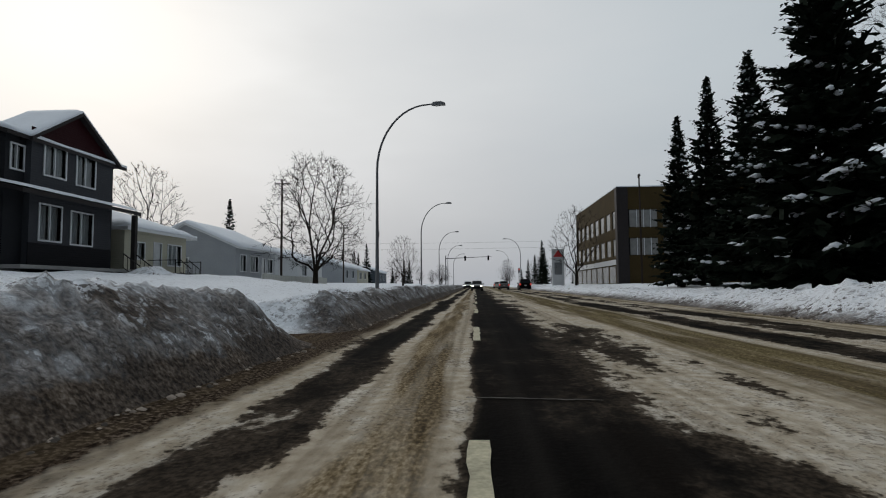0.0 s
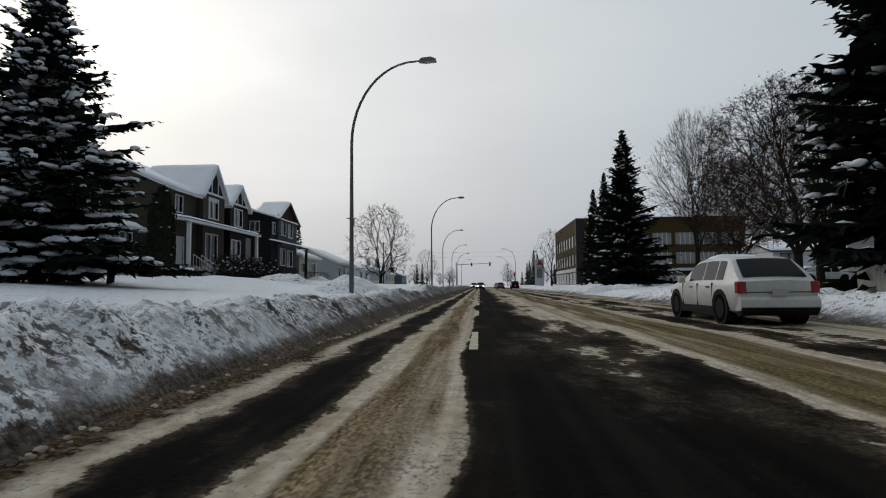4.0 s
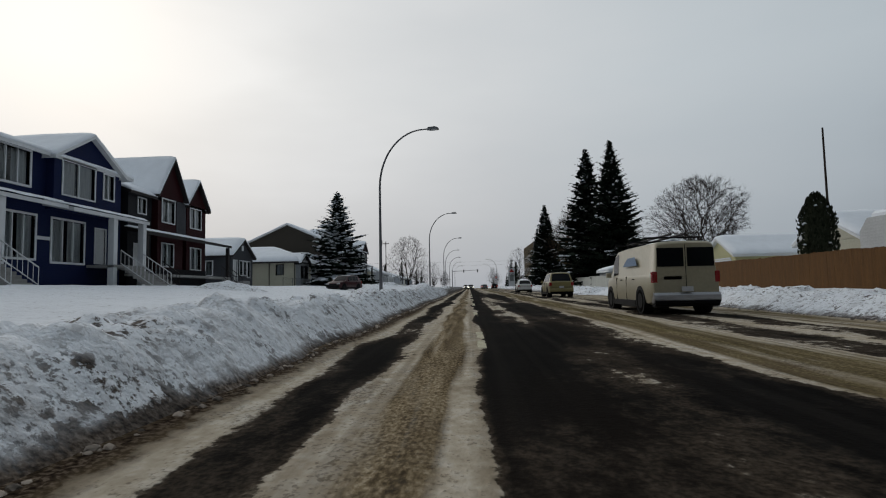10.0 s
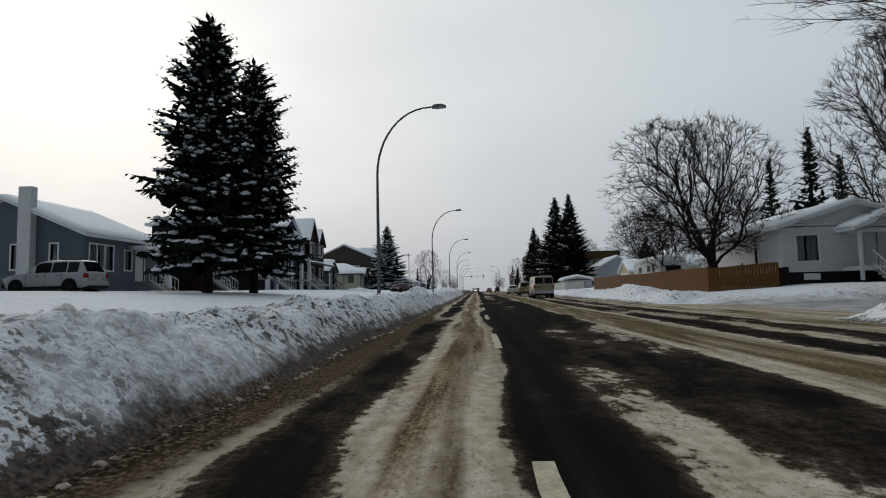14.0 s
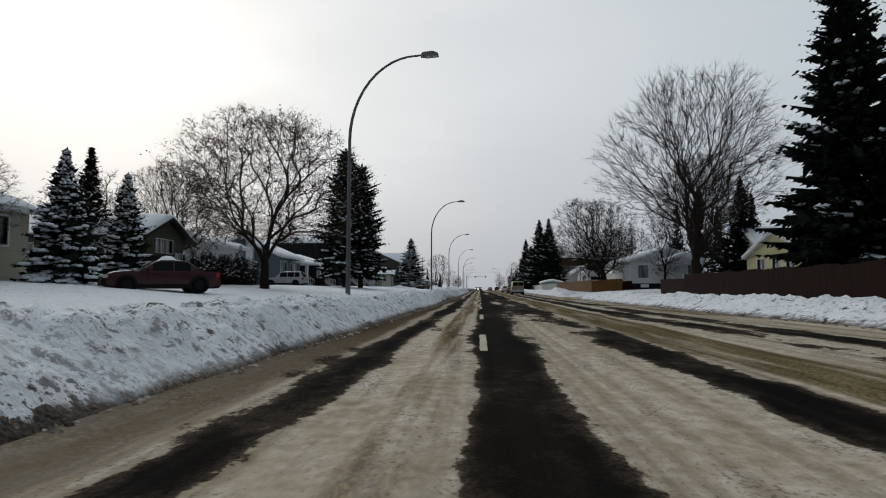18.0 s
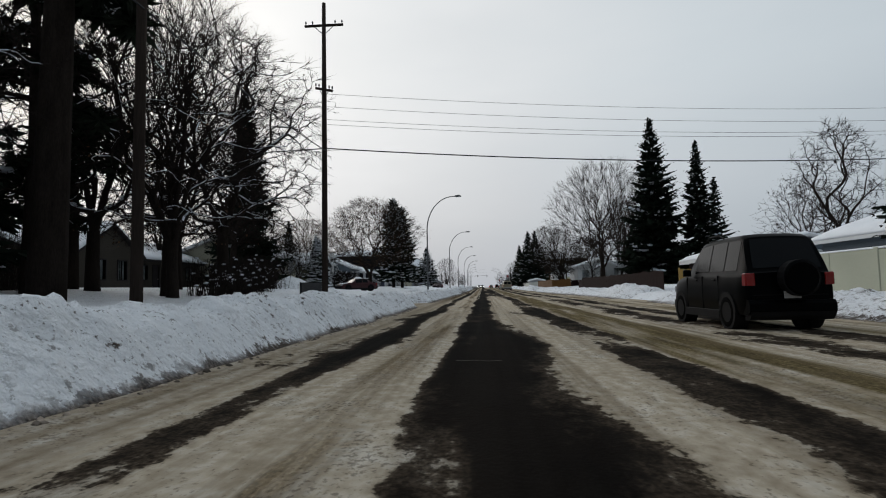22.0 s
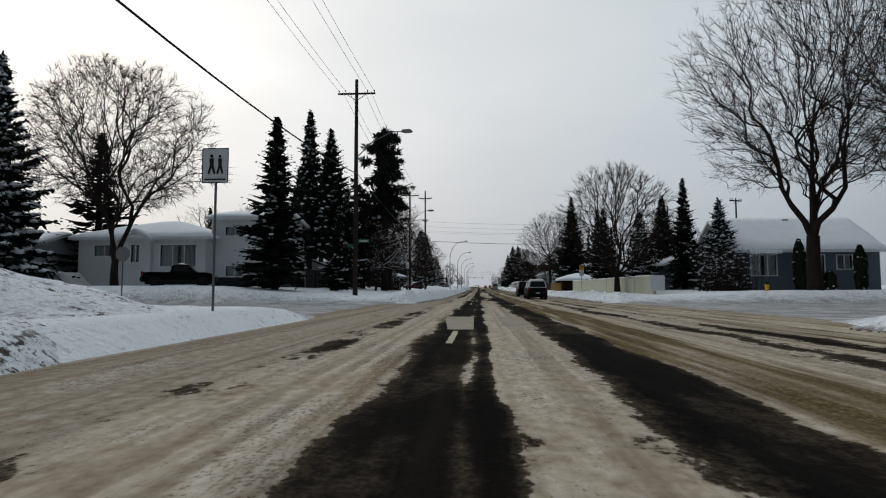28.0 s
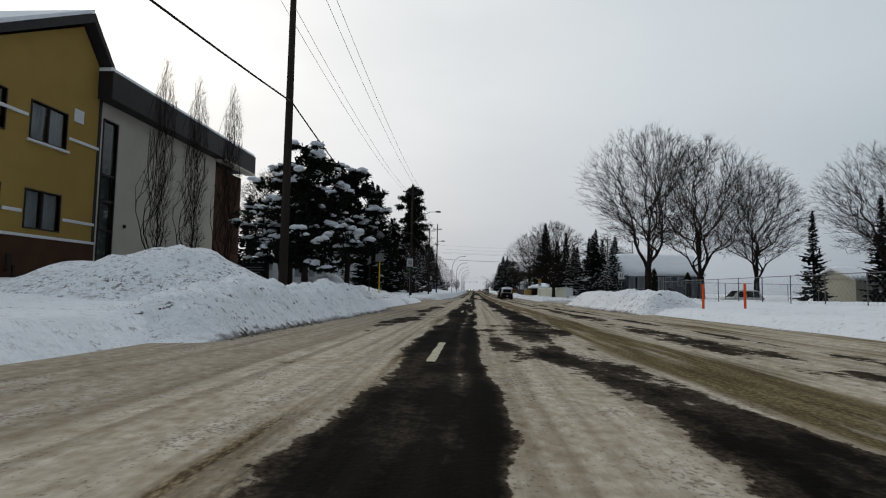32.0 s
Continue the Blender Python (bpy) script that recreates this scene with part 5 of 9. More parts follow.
def bare_meshes(seed, h=12.0, wide=0.38, low=0.2, fork=0.16, limbs=5, tips=1000, leaves=0.0, lean=0.0, snow=0.0, rad=None, belly=0.55, vase=0.45, twig=0.0115, reach=1.0):
    """Trunk with limbs, twig crown, withered leaves and snow lines of a bare tree, branching towards tips spread through a rounded crown."""
    rnd, rng = random.Random(seed), np.random.default_rng(seed)
    wood, fine, leaf, white = MB(), MB(), MB(), MB()
    r0, r1 = rad or h * 0.020, twig
    expo = math.log(r0 / r1) / math.log(tips)
    # crown: widest at the belly, with lobes
    t = rng.random(tips) ** .85
    a = rng.random(tips) * 2 * math.pi
    w = np.where(t < belly, 1 - ((belly - t) / belly) ** 2 * .85, 1 - ((t - belly) / (1 - belly)) ** 2.2)
    ph = rng.random(4) * 6.28
    lobe = 1 + .13 * np.sin(3 * a + ph[0] + 4 * t) + .10 * np.sin(5 * a + ph[1] - 6 * t)
    rr = wide * h * np.sqrt(np.maximum(w, .02)) * lobe * np.sqrt(rng.random(tips)) ** .75
    z = h * (low + (1 - low) * t) * (1 + .035 * np.sin(4 * a + ph[2])) - .10 * h * (rr / (wide * h)) ** 3
    pts = np.stack([np.cos(a) * rr + lean * .35 * z, np.sin(a) * rr, z], 1)

    def split(p, k):
        """Divide tips into k bundles that lie together."""
        c = p[rng.choice(len(p), k, replace=False)]
        for _ in range(2):
            g = ((p[:, None, :] - c[None]) ** 2).sum(2).argmin(1)
            c = np.array([p[g == i].mean(0) if (g == i).any() else c[i] for i in range(k)])
        g = ((p[:, None, :] - c[None]) ** 2).sum(2).argmin(1)
        return [p[g == i] for i in range(k) if (g == i).any()]

    def sliver(p, q, r):
        d = q - p
        e = d.cross(Vector((rnd.gauss(0, 1), rnd.gauss(0, 1), rnd.gauss(0, 1)))).normalized() * r
        fine.add([p - e, p + e, q], [(0, 1, 2)])

    def grow(p, d, bundle, r_in):
        n = len(bundle)
        r = min(r_in, r1 * n ** expo)
        mid = Vector(bundle.mean(0))
        far = mid - p
        if n == 1:
            sliver(p, mid, r1 * 1.5)
            sliver(p, mid, r1 * 1.5)
            for _ in range(9):
                q = p.lerp(mid, rnd.uniform(.1, 1.0))
                sliver(q, q + (far.normalized() + Vector((rnd.gauss(0, .6), rnd.gauss(0, .6), rnd.gauss(.12, .5)))) * rnd.uniform(.16, .44) * h / 12, r1 * .85)
            if rnd.random() < leaves * 2:
                for _ in range(5 if leaves > .2 else 2):
                    c = mid + Vector((rnd.gauss(0, .2), rnd.gauss(0, .2), rnd.gauss(0, .2)))
                    u, v = Vector((rnd.gauss(0, 1), rnd.gauss(0, 1), rnd.gauss(0, 1))).normalized() * .052, Vector((rnd.gauss(0, 1), rnd.gauss(0, 1), rnd.gauss(0, 1))).normalized() * .052
                    leaf.add([c - u, c + v, c + u, c - v], [(0, 1, 2, 3)])
            return
        L = far.length
        f = (.34 if n > tips * .04 else .45 if n > 4 else .55) * (reach if n > 3 else 1)
        q = p + far * f + Vector((rnd.gauss(0, .05), rnd.gauss(0, .05), rnd.gauss(.02, .04))) * L
        # leave along the parent's direction, then bend to the new one
        bend = p + d * (q - p).length * .5
        c = (p + q) * .25 + bend * .5
        row = [p, c, q] if n > 2 else [p, q]
        rs = [r, r * .88, r * .78] if n > 2 else [r, r * .8]
        if n == 2 and r < .038:
            sliver(p, q + (q - p) * .5, r)
            sliver(p, q + (q - p) * .5, r)
        elif r > .038:
            wood.tube(row, rs, 6 if r > .07 else 5, False)
        else:
            fine.tube(row, rs, 3, False)
        if snow and .02 < r < .16:
            for u, v in zip(row, row[1:]):
                if abs((v - u).normalized().z) < .8:
                    o = Vector((0, 0, r * .8))
                    white.tube([u + o, v + o], r * .6, 4, False)
        nd = (q - c if n > 2 else q - p).normalized()
        for g in split(bundle, 2 if n < 8 or rnd.random() < .65 else 3):
            grow(q, nd, g, r * .85)

    top = Vector((lean * .2 * h * fork, 0, h * fork))
    wood.tube([(0, 0, -.5), (0, 0, .05 * h * fork), (top.x * .4, .03, top.z * .55), tuple(top)], [r0 * 1.35, r0 * 1.12, r0 * .95, r0 * .88], 9, False)
    for g in split(pts, limbs):
        at = top - Vector((0, 0, rnd.uniform(0, .25) * top.z))
        d = (Vector(g.mean(0)) - at).normalized()
        grow(at, (d + Vector((0, 0, vase))).normalized(), g, r0 * .7)
    return wood.mesh("trunk", M["bark"], True), fine.mesh("crown", M["twig"]), leaf.mesh("withered_leaves", M["dead_leaf"]) if leaf.f else None, white.mesh("branch_snow", M["tree_snow"]) if white.f else None


def tree(kind, meshes, x, y, s, rz=0, label="", sz=None, name="spruce_tree", category="tree", group="", sink=0.0):
    t = thing(name, pose(x, y, ground_height(x, y) - sink, 0, 0, rz), label, category, group)
    for m in meshes:
        if m:
            o = part(m.name.split(".")[0], m, None, t)
            o.scale = (s, s, sz or s)
            if o.name.split(".")[0] != "trunk":
                tagged(o, kind="stuff")
    return t


SP = [spruce_meshes(1, 10, 2.85, .28, power=.88), spruce_meshes(2, 10, 3.1, .16, dense=1.15, power=.8), spruce_meshes(3, 10, 2.25, .18, power=.85), spruce_meshes(4, 10, 3.6, .9, power=.8, droop=1.3, ragged=.12), spruce_meshes(5, 10, 2.0, .22, power=.85), spruce_meshes(8, 10, 2.1, .5, clear=.2, power=.85)]
SP.append(spruce_meshes(7, 10, 2.55, .7, clear=.13, dense=1.15, power=.48, droop=1.5, ragged=.22))
SP_FAR = spruce_meshes(9, 10, 2.3, .12, dense=.7, fine=False)
SNOWY = spruce_meshes(6, 6, 2.2, 1.0, clear=.03, dense=.8, power=.9, droop=1.3)
PN = [pine_meshes(11, 8, 2.8, .55), pine_meshes(12, 8, 3.1, .58, .25)]
BT = [bare_meshes(21, 12, .40, .20, .13, 6, 1300, reach=.75), bare_meshes(22, 12, .46, .26, .15, 5, 2300, leaves=.35, rad=.24, vase=.9, twig=.0095, reach=.8), bare_meshes(23, 12, .26, .22, .25, 4, 700), bare_meshes(24, 12, .43, .12, .10, 7),
      bare_meshes(25, 12, .40, .18, .2, 4, 900, snow=1.0, leaves=.06), bare_meshes(26, 12, .42, .25, .25, 3, 1200, lean=-.8, snow=1.0), bare_meshes(27, 6, .4, .06, .05, 9, 400, rad=.06),
      bare_meshes(41, 12, .42, .34, .17, 4, 1800, rad=.25, belly=.70, vase=1.1, twig=.0068, reach=.52), bare_meshes(43, 12, .44, .20, .12, 6, 1700, rad=.25, vase=.8, reach=.65),
      bare_meshes(51, 12, .43, .36, .10, 3, 2700, rad=.2, vase=.9, twig=.0095, belly=.66, reach=.75)]
BT_FAR = [bare_meshes(31, 12, .38, .18, .16, 5, 420), bare_meshes(32, 12, .30, .2, .2, 4, 380)]
POPLAR = bare_meshes(28, 12, .085, .12, .05, 6, 260, rad=.12, belly=.6, reach=.5, twig=.0085)


def spruce(k, x, y, top, rz=0, wide=1.0, label="tall dark spruce dusted with snow", group="roadside spruces"):
    h = top + gy(y) - ground_height(x, y)
    t = tree("spruce", SP_FAR if y > 84 or (abs(x) > 34 and k != 3) else SP[k], x, y, h / 10 * wide, rz, label, h / 10, "spruce_tree", group=group)
    return t


# right side, from far to near
spruce(2, 16.3, 45.0, 14.2, 10, label="slim dark spruce beside the car park")
spruce(2, 16.9, 40.6, 15.7, 80, label="slim dark spruce beside the car park")
spruce(0, 17.9, 36.6, 16.1, 140, label="dark spruce beside the car park")
spruce(0, 15.4, 24.7, 17.2, 40, 1.15, label="broad tall spruce with snowy boughs by the car park entrance")
spruce(0, 15.6, -15.1, 18.8, 25, 1.22, label="tall black-green spruce behind a white fence")
spruce(1, 17.4, -20.7, 18.0, 70, 1.0, label="tall black-green spruce behind a white fence")
spruce(0, 40.3, -56.8, 19.8, 10)
spruce(2, 37.5, -53.0, 17.0, 60)
spruce(2, 43.0, -58.0, 16.0, 160)
spruce(1, 23.0, -125.8, 22.5, 33, .88, label="very tall spruce behind a dark fence")
spruce(2, 29.8, -123.1, 20.2, 77, 1.0, label="tall spruce behind a dark fence")
spruce(2, 34.5, -117.0, 16.5, 7, 1.3)
spruce(0, 28.0, -100.0, 13.0, 190)
spruce(2, 30.5, -97.0, 11.5, 222)
spruce(0, 19.0, -177.8, 12.9, 50, 1.0, label="snowy spruce behind a pale wall")
for a in [(0, 23.5, -190.0, 12.5, 80), (3, 20.0, -193.0, 10.5, 20), (0, 25.0, -186.0, 13.5, 150), (2, 22.5, -200.5, 12.8, 0), (3, 24.5, -204.5, 10.0, 77), (2, 31.0, -168.0, 14.0, 10), (0, 33.5, -170.0, 15.0, 60)]:
    spruce(*a)
for a in [(0, 46, -225, 13, 0), (2, 50, -232, 14, 70), (0, 54, -228, 15, 140), (2, 60, -236, 14, 30), (2, 64, -231, 13, 80)]:
    spruce(*a)
# left side
spruce(2, -43.0, 95.0, 16.4, 0, label="slim spruce behind the snowy houses")
spruce(3, -18.35, -12.6, 14.4, 30, 1.3, label="broad snowy spruce in a front yard")
spruce(6, -17.0, -92.0, 18.4, 10, 1.12, label="bushy old spruce with snow on its boughs")
spruce(6, -16.0, -87.2, 17.4, 100, 1.12, label="bushy old spruce with snow on its boughs")
spruce(4, -26.0, -126.0, 10.5, 10, 1.3)
spruce(1, -22.4, -148.4, 20.7, 60, .72, label="tall dark old spruce beside a bungalow")
spruce(5, -18.7, -199.4, 21.5, 10, 1.0, label="tall slim spruce with snow on its boughs")
spruce(1, -20.2, -184.8, 23.2, 90, .95, label="tall dark spruce behind the garage")
spruce(0, -16.6, -190.0, 14.5, 140, .9)
spruce(1, -26.0, -181.0, 18.5, 140, .9)
for a in [(0, -37.0, -168.0, 15.0, 20), (1, -33.0, -175.0, 15.5, 70), (0, -39.0, -157.0, 15.0, 120), (0, -42.0, -176.0, 14.0, 200, 1.2)]:
    spruce(*a, group="yard spruces", label="dark spruce behind the houses")
spruce(4, -15.5, -218.5, 14.9, 40, 1.35, label="slim snowy spruce on a corner lot")
spruce(0, -39.8, -205.0, 18.0, 40, 1.6)
spruce(3, -41.0, -216.5, 21.8, 10, .85, label="tall snowy spruce before a side street house")
spruce(0, -13.5, -207.0, 9.0, 10, 1.0)
for x, y, s in ((-18.8, -137.4, 1.0), (-20.4, -130.5, 1.05), (-25.0, -104.5, .7)):
    tree("spruce", SNOWY, x, y, s, x * 7, "small spruce bent under thick snow", name="spruce_tree", group="snow-laden spruces")
# old pines
tall_pine = pine_meshes(15, 10, 1.6, .08, .42, 40)
tree("pine", tall_pine, -12.5, -184.8, 2.25, 0, "very tall dark pine beside the poles", name="pine_tree")
old_pine = pine_meshes(16, 10, 2.7, .25, .26, 24)
tree("pine", old_pine, -16.3, -181.0, 1.45, 20, "dark ragged pine among bare trees", name="pine_tree")
tree("pine", old_pine, -19.6, -174.5, 1.2, 160, "dark ragged pine among bare trees", name="pine_tree")
for x, y, s, rz, k in ((-7.4, -267.5, 1.0, 0, 0), (-8.0, -274.3, .95, 70, 1), (-10.6, -265.5, .95, 150, 0), (-13.0, -261.5, 1.1, 200, 1)):
    tree("pine", PN[k], x, y, s, rz, "round-headed pine with thick clumps of snow", name="pine_tree", group="snowy pines")


def bare(k, x, y, top, rz=0, wide=1.0, label="bare dark deciduous tree in the snow", group="bare trees"):
    h = top + gy(y) - ground_height(x, y)
    b = 6 if k == 6 else 12
    tree("bare", BT_FAR[k % 2] if y > 84 or x < -33 or x > 55 else BT[k], x, y, h / b * wide, rz, label, h / b, "bare_tree", group=group)


bare(3, -16.0, 55.0, 14.0, 0, 1.05, "spreading bare bush-like tree behind a snow bank")
bare(0, -38.0, 62.0, 15.0, 50)
bare(2, -12.0, 92.0, 9.0, 20)
bare(7, 22.4, 23.8, 18.5, 10, .62)
bare(1, 17.9, -2.4, 12.2, 100, 1.1, "bare tree with withered brown leaves")
bare(1, 22.5, 3.5, 13.0, 10, 1.0, "bare tree with withered brown leaves")
bare(1, 21.0, 12.0, 11.0, 220, .9, "bare tree with withered brown leaves")
bare(9, 38.7, 6.2, 18.0, 40, 1.1, "round-crowned bare tree behind garages")
bare(0, 52.0, -30.0, 13.0, 40)
bare(3, 60.0, -22.0, 14.0, 80)
bare(5, 17.3, -83.5, 13.0, 0, 1.1, "bare tree that leans out over a board fence")
bare(0, 16.0, -86.5, 12.4, 130, 1.15, "bare tree with a dense round crown")
bare(3, 25.0, -68.0, 11.0, 10)
bare(8, 27.5, -89.5, 17.5, 200, .8, "tall bare tree behind a white house")
bare(2, 27.0, -98.0, 16.5, 60, .9, "slender bare tree beside a side street")
bare(2, 19.8, -100.0, 9.5, 10, .8)
bare(7, 19.9, -108.3, 21.0, 10, 1.02, "wide bare elm by the side street")
bare(0, 17.5, -72.0, 9.0, 30)
bare(2, 38.0, -139.5, 17.5, 30, 1.1)
bare(3, 50.0, -112.0, 16.5, 10, 1.05)
bare(2, 33.0, -160.0, 12.0, 80)
bare(3, 37.0, -165.0, 11.0, 20)
bare(8, 14.5, -204.0, 13.4, 10, 1.12, "big bare round-crowned tree before a pale wall")
bare(7, 27.2, -215.4, 26.5, 60, 1.0, "tall bare elm on a corner lot")
bare(7, 30.0, -228.0, 21.3, 160, 1.1, "tall bare elm beyond a chain-link fence")
for a in [(7, 40, -222, 19, 0), (7, 46, -240, 18, 50, 1.1), (0, 53, -246, 18, 90), (7, 62, -240, 19, 10, 1.1)]:
    bare(*a)
bare(1, -15.6, -121.7, 13.6, 40, 1.25, "wide bare tree with a few withered leaves")
bare(1, -27.0, -114.0, 12.0, 140, 1.0)
bare(0, -38.0, -108.0, 13.0, 30)
bare(0, -24.5, -141.5, 11.5, 60)
for a in [(4, -19.6, -145.8, 7.0, 30, 1.1), (4, -18.9, -142.6, 6.2, 150, 1.1), (4, -21.6, -140.4, 7.4, 260, 1.0), (4, -20.3, -134.2, 6.8, 80, 1.0)]:
    bare(*a, label="small bare tree with snow along its branches", group="front yard trees")
bare(2, -30.0, -150.0, 14.5, 10)
bare(4, -14.8, -168.8, 16.5, 20, 1.15, "bare tree with snow along its branches")
bare(4, -12.8, -177.5, 13.0, 120, 1.0, "bare tree with snow along its branches")
bare(4, -18.0, -168.0, 14.0, 220, 1.1, "bare tree with snow along its branches")
bare(4, -17.5, -176.0, 15.0, 60, 1.1, "bare tree with snow along its branches")
bare(7, -13.6, -176.5, 15.0, 30, 1.0, "bare tree with snow along its branches")
bare(2, -23.0, -178.0, 14.0, 10, 1.1)
bare(5, -12.5, -191.4, 9.5, 200, .9, "bare leaning tree with snow along its branches")
bare(2, -20.0, -156.0, 15.0, 70)
bare(9, -29.2, -217.7, 19.5, 70, 1.0, "huge bare twin-stemmed elm on a corner lot")
bare(0, -36.0, -190.0, 12.0, 10)
bare(0, -30.0, -186.0, 13.0, 50)
for x, y, h in ((-17.0, -272.2, 13.6), (-17.0, -268.4, 14.0), (-17.1, -263.2, 15.4)):
    tree("bare", POPLAR, x, y, (h - 1) / 12 * .75, y, "narrow bare poplar against a beige wall", (h - 1) / 12, "bare_tree", group="poplars")
# far woods
rnd = random.Random(77)
for i in range(46):
    side = -1 if i % 2 else 1
    y = rnd.uniform(85, 420)
    x = side * rnd.uniform(14, 60)
    if 16 < x < 52 and 70 < y < 110:
        continue
    if rnd.random() < .45:
        spruce(rnd.choice((0, 2)), x, y, rnd.uniform(9, 15), rnd.uniform(0, 360), group="distant trees", label="distant dark spruce along the street")
    else:
        bare(rnd.choice((0, 2, 3)), x, y, rnd.uniform(8, 13), rnd.uniform(0, 360), group="distant trees", label="distant bare tree along the street")


def hedge(x0, y0, x1, y1, h, w, seed, label, snow=.3):
    rnd = random.Random(seed)
    L = math.hypot(x1 - x0, y1 - y0)
    g = thing("hedge", pose(x0, y0, ground_height(x0, y0), 0, 0, math.degrees(math.atan2(y1 - y0, x1 - x0))), label, "hedge")
    st, wh = MB(), MB()
    for i in range(int(L * (90 if seed == 2 else 50))):
        u, v = rnd.uniform(0, L), rnd.gauss(0, w * .3)
        hh = h * rnd.uniform(.65, 1.05)
        d = Vector((rnd.gauss(0, .22), rnd.gauss(0, .22), 1))
        st.tube([(u, v, 0), (u + d.x * hh * .5, v + d.y * hh * .5, hh * .5), (u + d.x * hh + rnd.gauss(0, .1), v + d.y * hh, hh)], [.018, .013, .008], 3, False)
        z = rnd.uniform(.3, 1) * hh
        for k in range(3):
            a = rnd.uniform(0, 6.28)
            st.tube([(u + d.x * z, v + d.y * z, z), (u + d.x * z + math.cos(a) * .3, v + d.y * z + math.sin(a) * .3, z + .2)], [.008, .005], 3, False)
        if rnd.random() < snow:
            wh.lump((u + d.x * z, v + d.y * z, z + .05), .12, .12, .07, i, 5)
    tagged(part("brush", st, M["twig"], g), kind="stuff")
    if wh.f:
        tagged(part("snow", wh, M["tree_snow"], g, smooth=True), kind="stuff")


hedge(-20.0, 6.8, -20.3, 19.5, 2.0, 1.2, 1, "dense dark bare hedge before a house", .12)
hedge(-19.5, -125.0, -19.7, -114.2, 2.3, 1.5, 2, "dense dark hedge flecked with snow", .22)
hedge(-18.5, -187.0, -19.5, -177.5, 2.6, 2.2, 7, "tall dark tangled shrubs under bare trees", .15)
hedge(19.5, -213.0, 24.5, -210.0, 3.6, 2.2, 3, "tall bare shrubs beside a house")
hedge(-17.0, -160.5, -19.0, -151.0, 2.6, 2.2, 4, "tangled bare shrubs with snow", .15)
hedge(-14.0, -166.5, -16.5, -161.5, 2.4, 2.0, 5, "tangled bare shrubs with snow", .12)
hedge(-12.6, -175.0, -13.6, -168.0, 1.8, 1.6, 6, "tangled bare shrubs with snow", .12)


def thuja(x, y, top, r, label="narrow columnar dark green cedar"):
    rnd = random.Random(int(x * 10 + y))
    g0 = ground_height(x, y)
    h = top + gy(y) - g0
    t = thing("cedar_shrub", pose(x, y, g0), label, "shrub", "cedars")
    part("trunk", MB().tube([(0, 0, -.3), (0, 0, h * .8)], [.08, .02], 6), M["bark"], t)
    mb, wh = MB().tube([(0, 0, .1), (0, 0, h * .3), (0, 0, h * .72), (0, 0, h * .92)], [r * .5, r * .72, r * .68, r * .2], 10), MB()
    for i in range(int(1300 * h / 4)):
        z = rnd.uniform(0.02, 1)
        rr = r * min(1.0, (1.0 - z) * 3.2) ** .6 * (.72 + .28 * min(1, z * 5)) * rnd.uniform(.7, 1.06) + .03
        a = rnd.uniform(0, 6.28)
        c = Vector((math.cos(a) * rr, math.sin(a) * rr, z * h))
        s = rnd.uniform(.10, .2)
        b = a + rnd.gauss(0, .7)
        p = Vector((math.cos(b), math.sin(b), 0)) * s * .4
        q = Vector((math.cos(a) * .25, math.sin(a) * .25, 1)) * s
        n = Vector((-math.sin(b), math.cos(b), .1)) * s * .4
        mb.add([c - q * .5, c + p, c + q, c - p], [(0, 1, 2, 3)]).add([c - q * .5, c + n, c + q, c - n], [(0, 1, 2, 3)])
        if rnd.random() < .012:
            wh.lump(tuple(c), .12, .12, .08, i, 5)
    tagged(part("foliage", mb, M["thuja"], t), kind="stuff")
    tagged(part("snow", wh, M["tree_snow"], t, smooth=True), kind="stuff")


thuja(-22.4, 3.2, 8.2, .85)
thuja(21.2, -54.0, 6.2, 1.0)
thuja(30.8, -206.8, 5.6, .5)
thuja(36.3, -206.8, 5.0, .5)
thuja(33.6, -206.6, 2.6, .5)

# ---- street furniture ----


def lamp_post_meshes():
    pole, arm, head, lens, plate = MB(), MB(), MB(), MB(), MB()
    pts, rad = [], []
    for i in range(8):
        z = 7.6 * i / 7
        pts.append((0, 0, z - .3 if i == 0 else z))
        rad.append(.115 - .045 * i / 7)
    for i in range(1, 13):
        a = math.pi / 2 * i / 12
        pts.append((3.05 * (1 - math.cos(a)), 0, 7.6 + 3.85 * math.sin(a)))
        rad.append(.07 - .025 * i / 12)
    pole.tube(pts, rad, 10)
    arm.tube([(3.0, 0, 11.45), (3.35, 0, 11.48)], .045, 8)
    head.prism([(3.2, 11.42), (3.3, 11.56), (3.75, 11.60), (4.0, 11.50), (4.02, 11.42), (3.5, 11.38)], "y", -.16, .16)
    lens.prism([(3.45, 11.36), (3.95, 11.40), (3.95, 11.42), (3.45, 11.39)], "y", -.13, .13)
    plate.bevel_box(-.22, .22, -.22, .22, -.4, .05)
    return [("mast", pole.mesh("mast", M["galv"], True)), ("arm", arm.mesh("arm", M["galv"])), ("head", head.mesh("head", M["lamp_head"])), ("lens", lens.mesh("lens", M["lens"])), ("base_plate", plate.mesh("base_plate", M["concrete"]))]


